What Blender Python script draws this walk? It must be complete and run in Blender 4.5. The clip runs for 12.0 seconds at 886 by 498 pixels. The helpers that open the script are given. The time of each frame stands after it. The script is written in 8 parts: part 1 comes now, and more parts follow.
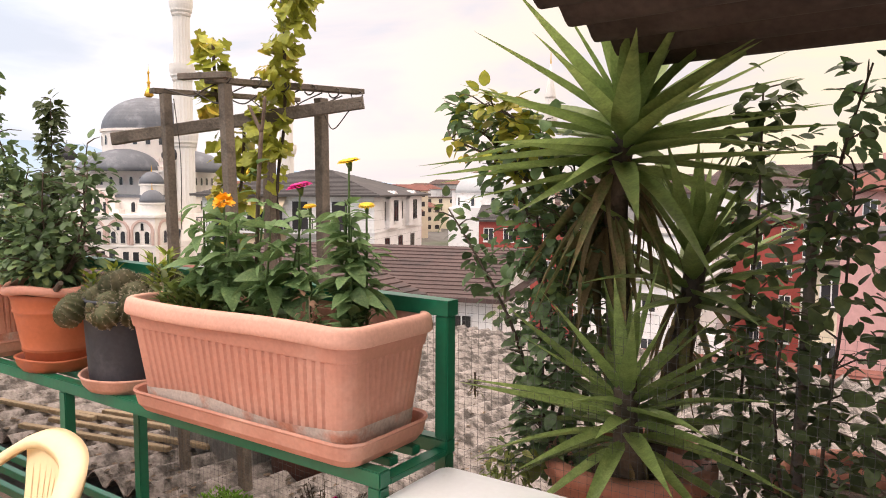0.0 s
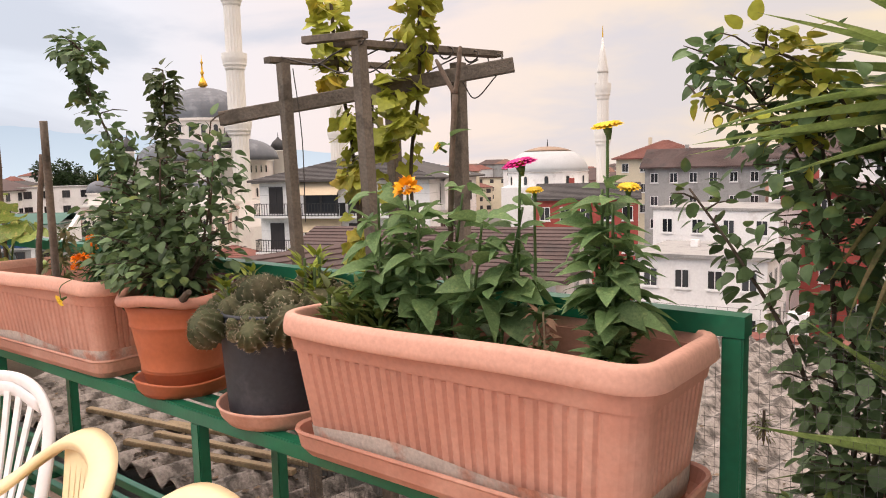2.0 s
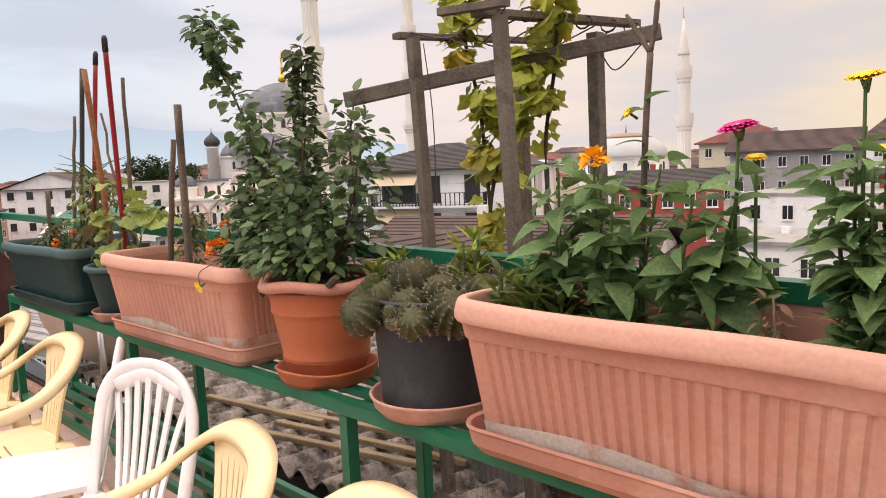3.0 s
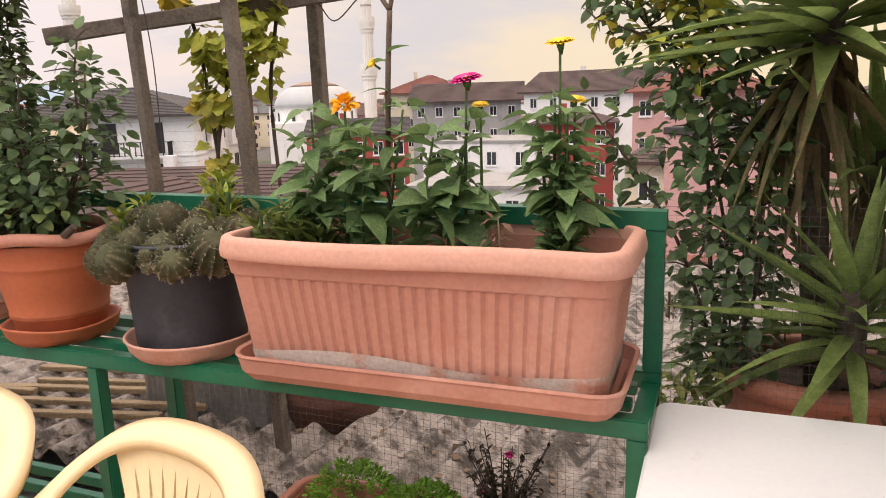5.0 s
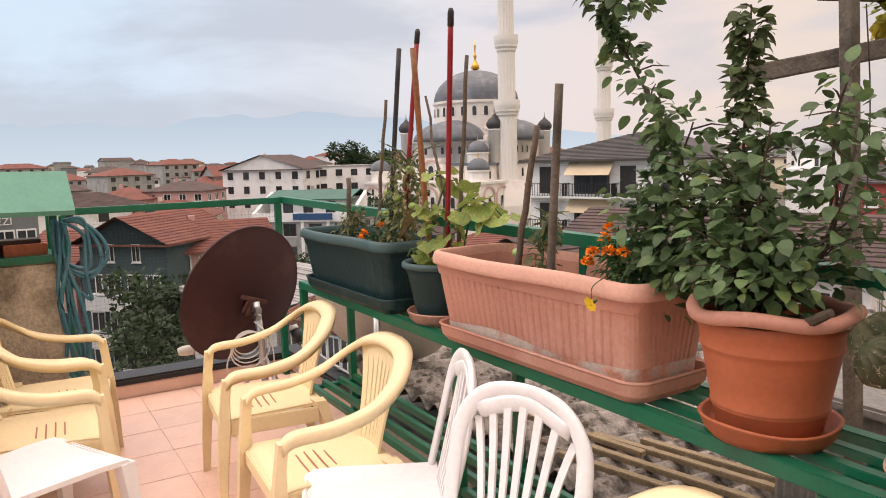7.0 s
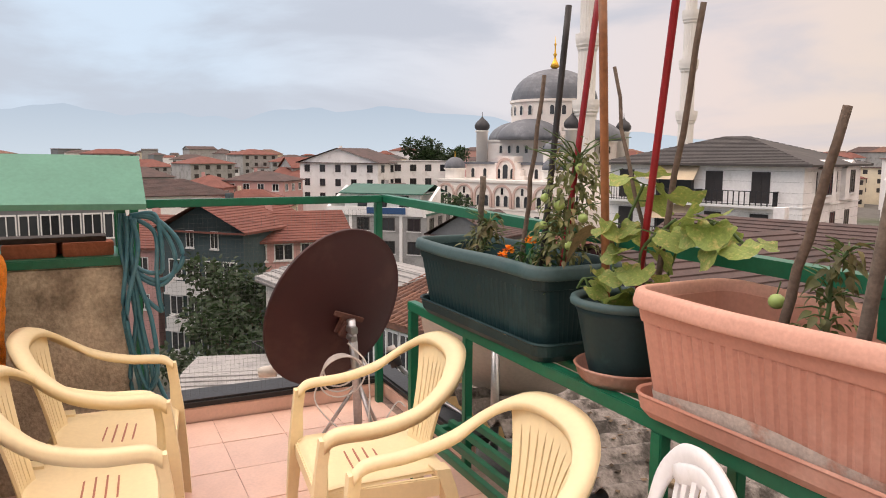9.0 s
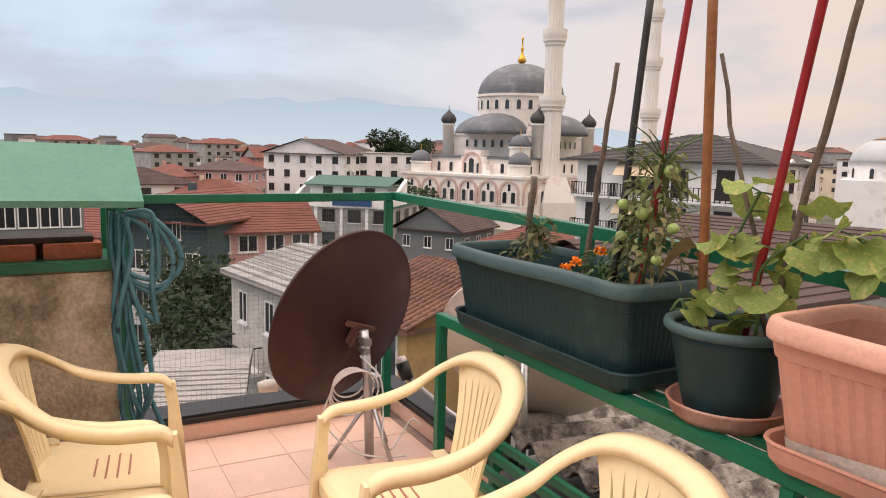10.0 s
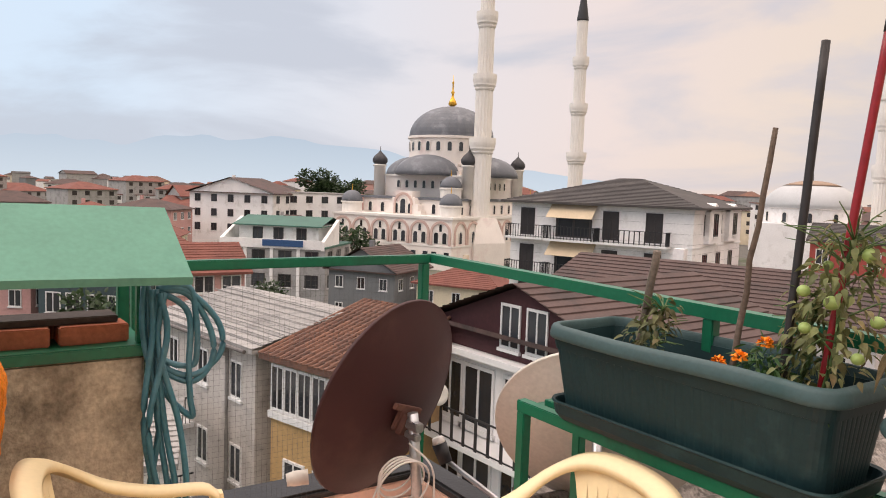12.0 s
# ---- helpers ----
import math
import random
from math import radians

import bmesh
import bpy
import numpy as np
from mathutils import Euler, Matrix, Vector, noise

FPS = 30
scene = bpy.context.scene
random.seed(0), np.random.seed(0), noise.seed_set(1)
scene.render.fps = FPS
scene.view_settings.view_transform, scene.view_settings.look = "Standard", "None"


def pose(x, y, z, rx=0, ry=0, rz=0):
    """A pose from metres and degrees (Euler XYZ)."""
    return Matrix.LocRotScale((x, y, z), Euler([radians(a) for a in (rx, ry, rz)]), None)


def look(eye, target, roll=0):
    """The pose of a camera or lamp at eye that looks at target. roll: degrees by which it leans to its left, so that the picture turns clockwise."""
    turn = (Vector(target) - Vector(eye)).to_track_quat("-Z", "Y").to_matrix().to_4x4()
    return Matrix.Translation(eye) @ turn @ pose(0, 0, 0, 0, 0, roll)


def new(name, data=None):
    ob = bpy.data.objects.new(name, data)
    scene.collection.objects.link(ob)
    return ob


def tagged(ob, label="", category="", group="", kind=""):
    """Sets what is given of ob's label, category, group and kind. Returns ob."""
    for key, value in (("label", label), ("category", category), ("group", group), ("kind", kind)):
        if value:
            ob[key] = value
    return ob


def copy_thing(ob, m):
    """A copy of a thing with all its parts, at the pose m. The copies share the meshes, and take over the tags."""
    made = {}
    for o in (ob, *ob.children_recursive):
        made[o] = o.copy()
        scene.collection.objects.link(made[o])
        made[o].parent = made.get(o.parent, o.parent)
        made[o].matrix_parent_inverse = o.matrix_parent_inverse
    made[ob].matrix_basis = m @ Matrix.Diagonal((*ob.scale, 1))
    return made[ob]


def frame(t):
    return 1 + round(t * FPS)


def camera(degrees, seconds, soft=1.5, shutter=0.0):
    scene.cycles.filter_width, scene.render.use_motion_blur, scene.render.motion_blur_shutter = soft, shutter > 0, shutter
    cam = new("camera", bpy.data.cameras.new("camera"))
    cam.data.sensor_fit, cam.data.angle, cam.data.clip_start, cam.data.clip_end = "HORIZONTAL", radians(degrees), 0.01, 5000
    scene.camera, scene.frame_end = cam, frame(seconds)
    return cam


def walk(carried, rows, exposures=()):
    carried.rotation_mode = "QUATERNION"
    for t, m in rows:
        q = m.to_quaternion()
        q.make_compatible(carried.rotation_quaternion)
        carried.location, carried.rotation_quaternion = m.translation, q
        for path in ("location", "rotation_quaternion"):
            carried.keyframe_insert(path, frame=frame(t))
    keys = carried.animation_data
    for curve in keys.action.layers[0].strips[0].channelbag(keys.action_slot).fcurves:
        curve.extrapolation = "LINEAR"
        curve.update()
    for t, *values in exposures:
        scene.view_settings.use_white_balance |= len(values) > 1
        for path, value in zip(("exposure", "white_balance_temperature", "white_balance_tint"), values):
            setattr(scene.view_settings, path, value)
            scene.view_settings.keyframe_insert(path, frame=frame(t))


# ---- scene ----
cam = camera(62.0, 12.0, soft=1.0)
PATH = [
    (0, (2.294, -1.147, 1.381), (1.154, 0.487, 1.215), 0.3),
    (0.5, (2.168, -1.098, 1.38), (0.967, 0.489, 1.186), -0.3),
    (1, (2.04, -0.992, 1.362), (0.827, 0.584, 1.156), -0.5),
    (1.5, (1.888, -0.963, 1.365), (0.694, 0.627, 1.147), -0.8),
    (2, (1.681, -0.997, 1.376), (0.432, 0.55, 1.16), -1.4),
    (2.5, (1.491, -0.983, 1.362), (0.074, 0.413, 1.158), -2.5),
    (4.5, (1.383, -1.286, 1.336), (0.431, 0.423, 0.919), -1.7),
    (5, (1.409, -1.232, 1.346), (0.697, 0.594, 0.945), -1.7),
    (5.5, (1.353, -1.161, 1.381), (0.435, 0.585, 1.057), -1.9),
    (6, (1.179, -1.207, 1.347), (-0.072, 0.336, 1.115), -1.3),
    (6.5, (0.955, -1.287, 1.379), (-0.547, 0.012, 1.137), -1.2),
    (7, (0.734, -1.231, 1.379), (-0.965, -0.207, 1.127), -1.5),
    (7.5, (0.547, -1.173, 1.384), (-1.26, -0.351, 1.145), -0.9),
    (9.5, (-0.268, -1.115, 1.364), (-2.04, -0.226, 1.094), 1.1),
    (10, (-0.461, -1.21, 1.373), (-2.202, -0.265, 1.099), 1.4),
    (10.5, (-0.657, -1.215, 1.37), (-2.365, -0.201, 1.134), 1.7),
    (11, (-0.831, -1.232, 1.403), (-2.486, -0.121, 1.232), 2.1),
    (11.5, (-0.904, -1.347, 1.432), (-2.455, -0.09, 1.309), 1.9),
    (12, (-1.013, -1.484, 1.437), (-2.666, -0.371, 1.276), 2.0),
]
walk(cam, [(t, look(eye, target, roll)) for t, eye, target, roll in PATH],
     [(0, 0.40), (1.0, 0.30), (2.0, 0.16), (2.5, 0.1), (4.5, 0.06), (5.5, 0.16), (6.5, 0.03), (7.5, -0.05), (9.5, -0.07), (12, -0.03)])

# ---- world, sun, exposure ----
scene.view_settings.exposure = 0.0
world = bpy.data.worlds.new("sky")
scene.world = world
world.use_nodes = True
wn, wl = world.node_tree.nodes, world.node_tree.links
wn.clear()


def wnode(kind, **values):
    n = wn.new(kind)
    for key, value in values.items():
        n.inputs[key].default_value = value
    return n


w_out, w_bg = wn.new("ShaderNodeOutputWorld"), wnode("ShaderNodeBackground", Strength=1.0)
w_sky = wn.new("ShaderNodeTexSky")
w_sky.sky_type, w_sky.sun_disc = "NISHITA", False
w_sky.sun_elevation, w_sky.sun_rotation = radians(48), radians(212)
w_sky.air_density, w_sky.dust_density = 1.2, 2.5
w_dim = wn.new("ShaderNodeVectorMath")
w_dim.operation = "SCALE"
w_dim.inputs["Scale"].default_value = 0.1
wl.new(w_sky.outputs[0], w_dim.inputs[0])
w_tc = wn.new("ShaderNodeTexCoord")
w_map = wn.new("ShaderNodeMapping")
w_map.inputs["Scale"].default_value = (1.0, 1.0, 3.2)
wl.new(w_tc.outputs["Generated"], w_map.inputs[0])
w_noise = wnode("ShaderNodeTexNoise", Scale=2.3, Detail=7.0, Roughness=0.52, Distortion=0.35)
wl.new(w_map.outputs[0], w_noise.inputs["Vector"])
# warm side of the sky towards the low sun, cool side away from it
w_dot = wn.new("ShaderNodeVectorMath")
w_dot.operation = "DOT_PRODUCT"
w_dot.inputs[1].default_value = (0.64, 0.75, -0.15)
wl.new(w_tc.outputs["Generated"], w_dot.inputs[0])
w_side = wn.new("ShaderNodeMapRange")
w_side.inputs["From Min"].default_value, w_side.inputs["From Max"].default_value = -0.55, 0.95
wl.new(w_dot.outputs["Value"], w_side.inputs["Value"])
w_light = wn.new("ShaderNodeValToRGB")
w_light.color_ramp.elements[0].color = (0.74, 0.87, 1.03, 1)
w_light.color_ramp.elements[1].color = (0.96, 0.78, 0.48, 1)
e = w_light.color_ramp.elements.new(0.42)
e.color = (0.95, 0.80, 0.76, 1)
e = w_light.color_ramp.elements.new(0.68)
e.color = (0.93, 0.76, 0.60, 1)
wl.new(w_side.outputs[0], w_light.inputs[0])
w_dark = wn.new("ShaderNodeValToRGB")
w_dark.color_ramp.elements[0].color = (0.62, 0.68, 0.79, 1)
w_dark.color_ramp.elements[1].color = (0.78, 0.66, 0.56, 1)
e = w_dark.color_ramp.elements.new(0.55)
e.color = (0.72, 0.67, 0.71, 1)
wl.new(w_side.outputs[0], w_dark.inputs[0])
w_cf = wn.new("ShaderNodeMapRange")
w_cf.inputs["From Min"].default_value, w_cf.inputs["From Max"].default_value = 0.42, 0.60
w_cf.interpolation_type = "SMOOTHSTEP"
wl.new(w_noise.outputs["Fac"], w_cf.inputs["Value"])
w_mix = wn.new("ShaderNodeMix")
w_mix.data_type = "RGBA"
wl.new(w_cf.outputs[0], w_mix.inputs[0])
wl.new(w_light.outputs[0], w_mix.inputs[6])
wl.new(w_dark.outputs[0], w_mix.inputs[7])
w_all = wn.new("ShaderNodeMix")
w_all.data_type = "RGBA"
w_all.inputs[0].default_value = 0.93
wl.new(w_dim.outputs[0], w_all.inputs[6])
wl.new(w_mix.outputs[2], w_all.inputs[7])
# an overcast sky grows brighter towards the zenith
w_sep, w_up = wn.new("ShaderNodeSeparateXYZ"), wn.new("ShaderNodeMapRange")
wl.new(w_tc.outputs["Generated"], w_sep.inputs[0])
w_up.interpolation_type = "SMOOTHSTEP"
w_up.inputs["From Min"].default_value, w_up.inputs["From Max"].default_value = 0.30, 0.95
w_up.inputs["To Min"].default_value, w_up.inputs["To Max"].default_value = 0.0, 1.0
wl.new(w_sep.outputs["Z"], w_up.inputs["Value"])
w_zen = wn.new("ShaderNodeMix")
w_zen.data_type = "RGBA"
w_zen.inputs[7].default_value = (2.75, 2.30, 2.10, 1)
wl.new(w_up.outputs[0], w_zen.inputs[0])
wl.new(w_all.outputs[2], w_zen.inputs[6])
wl.new(w_zen.outputs[2], w_bg.inputs[0])
wl.new(w_bg.outputs[0], w_out.inputs[0])

sun = new("sun", bpy.data.lights.new("sun", "SUN"))
sun.data.energy, sun.data.angle, sun.data.color = 1.05, radians(40), (1.0, 0.86, 0.74)
sun.matrix_world = look((-17, -27, 36), (0, 0, 0))


# ---- materials ----
def mat(name, color, rough=0.7, spread=0.25, scale=6.0, fine=60.0, bump=0.15, metal=0.0, tint=None, tint_at=0.62,
        tint_scale=3.0, island=0.0, each=0.0, spec=0.4, subsurface=0.0, bump_dist=0.004):
    """A surface with colour variation at two scales, stains of a second colour and fine relief."""
    m = bpy.data.materials.new(name)
    m.use_nodes = True
    n, l = m.node_tree.nodes, m.node_tree.links
    p = n["Principled BSDF"]
    p.inputs["Roughness"].default_value, p.inputs["Metallic"].default_value = rough, metal
    p.inputs["Specular IOR Level"].default_value = spec
    tc = n.new("ShaderNodeTexCoord")
    big, small = n.new("ShaderNodeTexNoise"), n.new("ShaderNodeTexNoise")
    big.inputs["Scale"].default_value, big.inputs["Detail"].default_value = scale, 5
    small.inputs["Scale"].default_value, small.inputs["Detail"].default_value = fine, 4
    for t in (big, small):
        l.new(tc.outputs["Object"], t.inputs["Vector"])
    mean = n.new("ShaderNodeMath")
    mean.operation = "ADD"
    l.new(big.outputs["Fac"], mean.inputs[0])
    l.new(small.outputs["Fac"], mean.inputs[1])
    ramp = n.new("ShaderNodeMapRange")
    ramp.inputs["From Min"].default_value, ramp.inputs["From Max"].default_value = 0.65, 1.35
    ramp.inputs["To Min"].default_value, ramp.inputs["To Max"].default_value = 1 - spread, 1 + spread
    l.new(mean.outputs[0], ramp.inputs["Value"])
    last = ramp.outputs[0]
    for amount, kind, out in ((island, "ShaderNodeNewGeometry", "Random Per Island"), (each, "ShaderNodeObjectInfo", "Random")):
        if amount:
            g, r, mul = n.new(kind), n.new("ShaderNodeMapRange"), n.new("ShaderNodeMath")
            r.inputs["To Min"].default_value, r.inputs["To Max"].default_value = 1 - amount, 1 + amount
            mul.operation = "MULTIPLY"
            l.new(g.outputs[out], r.inputs["Value"])
            l.new(last, mul.inputs[0])
            l.new(r.outputs[0], mul.inputs[1])
            last = mul.outputs[0]
    base = n.new("ShaderNodeMix")
    base.data_type = "RGBA"
    base.inputs[0].default_value = 0
    base.inputs[6].default_value = (*color, 1)
    if tint:
        base.inputs[7].default_value = (*tint, 1)
        stain, cut = n.new("ShaderNodeTexNoise"), n.new("ShaderNodeMapRange")
        stain.inputs["Scale"].default_value, stain.inputs["Detail"].default_value = tint_scale, 7
        stain.inputs["Roughness"].default_value = 0.62
        l.new(tc.outputs["Object"], stain.inputs["Vector"])
        cut.inputs["From Min"].default_value, cut.inputs["From Max"].default_value = tint_at - 0.07, tint_at + 0.07
        l.new(stain.outputs["Fac"], cut.inputs["Value"])
        l.new(cut.outputs[0], base.inputs[0])
    scaled = n.new("ShaderNodeVectorMath")
    scaled.operation = "SCALE"
    l.new(base.outputs[2], scaled.inputs[0])
    l.new(last, scaled.inputs["Scale"])
    l.new(scaled.outputs[0], p.inputs["Base Color"])
    if bump:
        b = n.new("ShaderNodeBump")
        b.inputs["Strength"].default_value, b.inputs["Distance"].default_value = bump, bump_dist
        l.new(mean.outputs[0], b.inputs["Height"])
        l.new(b.outputs[0], p.inputs["Normal"])
    if subsurface:
        p.inputs["Transmission Weight"].default_value = 0.0
        p.inputs["Subsurface Weight"].default_value = subsurface
        p.inputs["Subsurface Radius"].default_value = (0.01, 0.012, 0.004)
    return m


M_TERRA = mat("terracotta_plastic", (0.50, 0.240, 0.175), 0.62, 0.12, 5, 90, 0.08, tint=(0.56, 0.31, 0.235), tint_at=0.6, spec=0.25)
M_TERRA_RIM = mat("faded_terracotta", (0.62, 0.345, 0.265), 0.68, 0.12, 8, 120, 0.10, tint=(0.50, 0.23, 0.155), tint_at=0.66, spec=0.2)
M_LIME = mat("lime_crust", (0.50, 0.42, 0.36), 0.9, 0.25, 20, 120, 0.3, tint=(0.50, 0.22, 0.14), tint_at=0.60, tint_scale=7)
M_ORANGE_POT = mat("orange_plastic", (0.42, 0.120, 0.052), 0.5, 0.10, 5, 80, 0.06, tint=(0.34, 0.11, 0.06), tint_at=0.66, spec=0.3)
M_TRAY = mat("brown_tray", (0.36, 0.15, 0.10), 0.6, 0.18, 9, 90, 0.1, tint=(0.46, 0.28, 0.22), tint_at=0.6)
M_ANTHRACITE = mat("black_plastic", (0.032, 0.035, 0.043), 0.55, 0.22, 6, 90, 0.08, tint=(0.09, 0.09, 0.10), tint_at=0.63)
M_GREENPOT = mat("dark_green_plastic", (0.010, 0.031, 0.034), 0.5, 0.18, 6, 90, 0.08, tint=(0.03, 0.065, 0.066), tint_at=0.66, spec=0.3)
M_GREENRIM = mat("faded_green_plastic", (0.042, 0.080, 0.082), 0.55, 0.18, 9, 90, 0.1, tint=(0.022, 0.062, 0.062), tint_at=0.58)
M_PAINT = mat("green_enamel", (0.006, 0.125, 0.062), 0.38, 0.14, 7, 60, 0.12, tint=(0.012, 0.085, 0.045), tint_at=0.63, spec=0.5)
M_SOIL = mat("potting_soil", (0.055, 0.035, 0.024), 0.95, 0.5, 30, 140, 0.9, bump_dist=0.012)
M_CREAM = mat("cream_plastic", (0.80, 0.655, 0.40), 0.45, 0.05, 4, 60, 0.05, tint=(0.70, 0.53, 0.29), tint_at=0.66, spec=0.35)
M_WHITE = mat("white_plastic", (0.80, 0.79, 0.80), 0.45, 0.05, 5, 70, 0.05, tint=(0.66, 0.64, 0.62), tint_at=0.68, tint_scale=6, spec=0.35)
M_TABLE = mat("white_table_plastic", (0.82, 0.83, 0.84), 0.38, 0.03, 5, 70, 0.04, tint=(0.70, 0.66, 0.64), tint_at=0.72, tint_scale=14)
M_TILE = mat("pink_floor_tile", (0.74, 0.50, 0.40), 0.32, 0.08, 9, 70, 0.06, tint=(0.62, 0.40, 0.32), tint_at=0.66, tint_scale=4, each=0.06)
M_GROUT = mat("grout", (0.30, 0.22, 0.19), 0.9, 0.3, 20, 90, 0.3)
M_BLACK = mat("black_bitumen", (0.018, 0.018, 0.020), 0.5, 0.3, 8, 60, 0.3)
M_CONC = mat("old_render", (0.44, 0.365, 0.275), 0.9, 0.38, 4, 70, 0.6, tint=(0.19, 0.15, 0.11), tint_at=0.57, tint_scale=3.0, bump_dist=0.01)
M_CONC_GREY = mat("grey_concrete", (0.23, 0.22, 0.21), 0.9, 0.25, 6, 60, 0.5, tint=(0.12, 0.115, 0.11), tint_at=0.6, bump_dist=0.008)
M_RUST = mat("rusty_sheet", (0.14, 0.065, 0.048), 0.8, 0.3, 6, 60, 0.4, tint=(0.08, 0.035, 0.028), tint_at=0.56)
M_FIBRE = mat("fibre_cement", (0.29, 0.258, 0.235), 0.92, 0.36, 7, 70, 0.8, tint=(0.075, 0.066, 0.058), tint_at=0.52, tint_scale=9, bump_dist=0.012)
M_BATTEN = mat("weathered_yellow_wood", (0.27, 0.205, 0.125), 0.85, 0.3, 8, 90, 0.5)
M_GREYWOOD = mat("grey_weathered_wood", (0.15, 0.122, 0.098), 0.88, 0.35, 9, 110, 0.7, tint=(0.09, 0.075, 0.06), tint_at=0.58, tint_scale=12)
M_DARKWOOD = mat("dark_roof_board", (0.05, 0.036, 0.030), 0.85, 0.4, 8, 60, 0.5, tint=(0.11, 0.085, 0.07), tint_at=0.68)
M_GREENBOARD = mat("pale_green_board", (0.095, 0.24, 0.175), 0.65, 0.12, 5, 60, 0.2, tint=(0.07, 0.19, 0.14), tint_at=0.6, tint_scale=2)
M_BRICK = mat("red_brick", (0.34, 0.105, 0.055), 0.85, 0.25, 14, 90, 0.5, each=0.18)
M_TOWEL = mat("orange_plush", (0.80, 0.235, 0.01), 0.95, 0.30, 30, 160, 1.0, bump_dist=0.02)
M_DISH = mat("maroon_mesh_dish", (0.042, 0.012, 0.013), 0.55, 0.20, 5, 300, 0.25, tint=(0.068, 0.028, 0.024), tint_at=0.62)
M_BEIGE = mat("beige_dish", (0.62, 0.58, 0.52), 0.5, 0.12, 6, 60, 0.1)
M_STEEL = mat("galvanised_steel", (0.52, 0.52, 0.53), 0.35, 0.15, 8, 90, 0.1, metal=0.85)
M_BOLT = mat("dull_iron", (0.20, 0.18, 0.17), 0.5, 0.3, 20, 90, 0.2, metal=0.6)
M_CABLE = mat("white_cable", (0.68, 0.64, 0.61), 0.5, 0.08, 9, 60, 0)
M_HOSE = mat("blue_green_hose", (0.045, 0.145, 0.185), 0.4, 0.2, 14, 60, 0.1, tint=(0.08, 0.18, 0.22), tint_at=0.62)
M_NET = mat("wire_net", (0.10, 0.095, 0.09), 0.6, 0.2, 9, 60, 0)
M_REDPOLE = mat("red_lacquer_pole", (0.26, 0.014, 0.02), 0.35, 0.2, 12, 60, 0.1, tint=(0.36, 0.12, 0.12), tint_at=0.7)
M_BLACKPOLE = mat("black_pole", (0.025, 0.022, 0.022), 0.5, 0.3, 12, 60, 0.2)
M_BROWNPOLE = mat("brown_broomstick", (0.24, 0.095, 0.035), 0.5, 0.3, 10, 60, 0.2)
M_STICK = mat("bare_stick", (0.125, 0.092, 0.07), 0.9, 0.4, 20, 90, 0.6)
M_WIRE = mat("dark_wire", (0.05, 0.04, 0.035), 0.6, 0.2, 9, 60, 0)


def leafmat(name, color, spread=0.3, tint=None, tint_at=0.62, rough=0.5):
    m = mat(name, color, rough, spread, 10, 60, 0.12, tint=tint, tint_at=tint_at, tint_scale=5, island=0.35, each=0.2, spec=0.35)
    # thin leaves let some light through
    n, l = m.node_tree.nodes, m.node_tree.links
    p, out = n["Principled BSDF"], n["Material Output"]
    thin, both = n.new("ShaderNodeBsdfTranslucent"), n.new("ShaderNodeMixShader")
    l.new(p.inputs["Base Color"].links[0].from_socket, thin.inputs["Color"])
    both.inputs[0].default_value = 0.35
    l.new(p.outputs[0], both.inputs[1])
    l.new(thin.outputs[0], both.inputs[2])
    l.new(both.outputs[0], out.inputs["Surface"])
    return m


L_ROSE = leafmat("rose_leaf", (0.105, 0.165, 0.070), 0.3, (0.19, 0.22, 0.045), 0.62)
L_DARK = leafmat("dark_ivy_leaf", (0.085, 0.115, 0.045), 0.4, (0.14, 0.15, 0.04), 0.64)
L_ZINNIA = leafmat("zinnia_leaf", (0.145, 0.235, 0.09), 0.38, (0.21, 0.28, 0.11), 0.6, 0.6)
L_YUCCA = leafmat("yucca_leaf", (0.19, 0.26, 0.08), 0.35, (0.24, 0.29, 0.10), 0.58, 0.42)
L_OLD = leafmat("fading_yucca_leaf", (0.15, 0.17, 0.06), 0.35, (0.20, 0.15, 0.07), 0.5, 0.7)
L_DRY = leafmat("dry_yucca_leaf", (0.16, 0.115, 0.055), 0.35, (0.09, 0.075, 0.035), 0.55, 0.8)
L_VINE = leafmat("vine_leaf", (0.34, 0.36, 0.055), 0.3, (0.46, 0.34, 0.05), 0.58)
L_CUKE = leafmat("cucumber_leaf", (0.24, 0.31, 0.08), 0.28, (0.42, 0.36, 0.13), 0.60)
L_TOMATO = leafmat("tomato_leaf", (0.15, 0.165, 0.065), 0.35, (0.19, 0.13, 0.06), 0.55)
L_MARIGOLD = leafmat("marigold_leaf", (0.05, 0.12, 0.03), 0.3)
L_BASIL = leafmat("basil_leaf", (0.145, 0.30, 0.025), 0.3)
L_DRYBRUSH = leafmat("dry_brush", (0.055, 0.045, 0.03), 0.4, (0.10, 0.045, 0.05), 0.6, 0.8)
L_CACTUS = leafmat("cactus_skin", (0.095, 0.105, 0.05), 0.45, (0.17, 0.14, 0.08), 0.52, 0.75)
M_SPINE = mat("cactus_spines", (0.36, 0.30, 0.21), 0.8, 0.3, 20, 90, 0)
M_STEM = mat("green_stem", (0.07, 0.12, 0.035), 0.6, 0.3, 12, 60, 0.2)
M_BARK = mat("brown_bark", (0.075, 0.055, 0.040), 0.9, 0.4, 14, 90, 0.8, tint=(0.13, 0.10, 0.075), tint_at=0.6)
M_YELLOW = mat("yellow_petal", (0.80, 0.55, 0.02), 0.6, 0.1, 20, 60, 0.1)
M_MARIG = mat("orange_petal", (0.85, 0.25, 0.005), 0.6, 0.15, 20, 90, 0.2)
M_ORANGEY = mat("amber_petal", (0.90, 0.43, 0.01), 0.6, 0.12, 20, 90, 0.2)
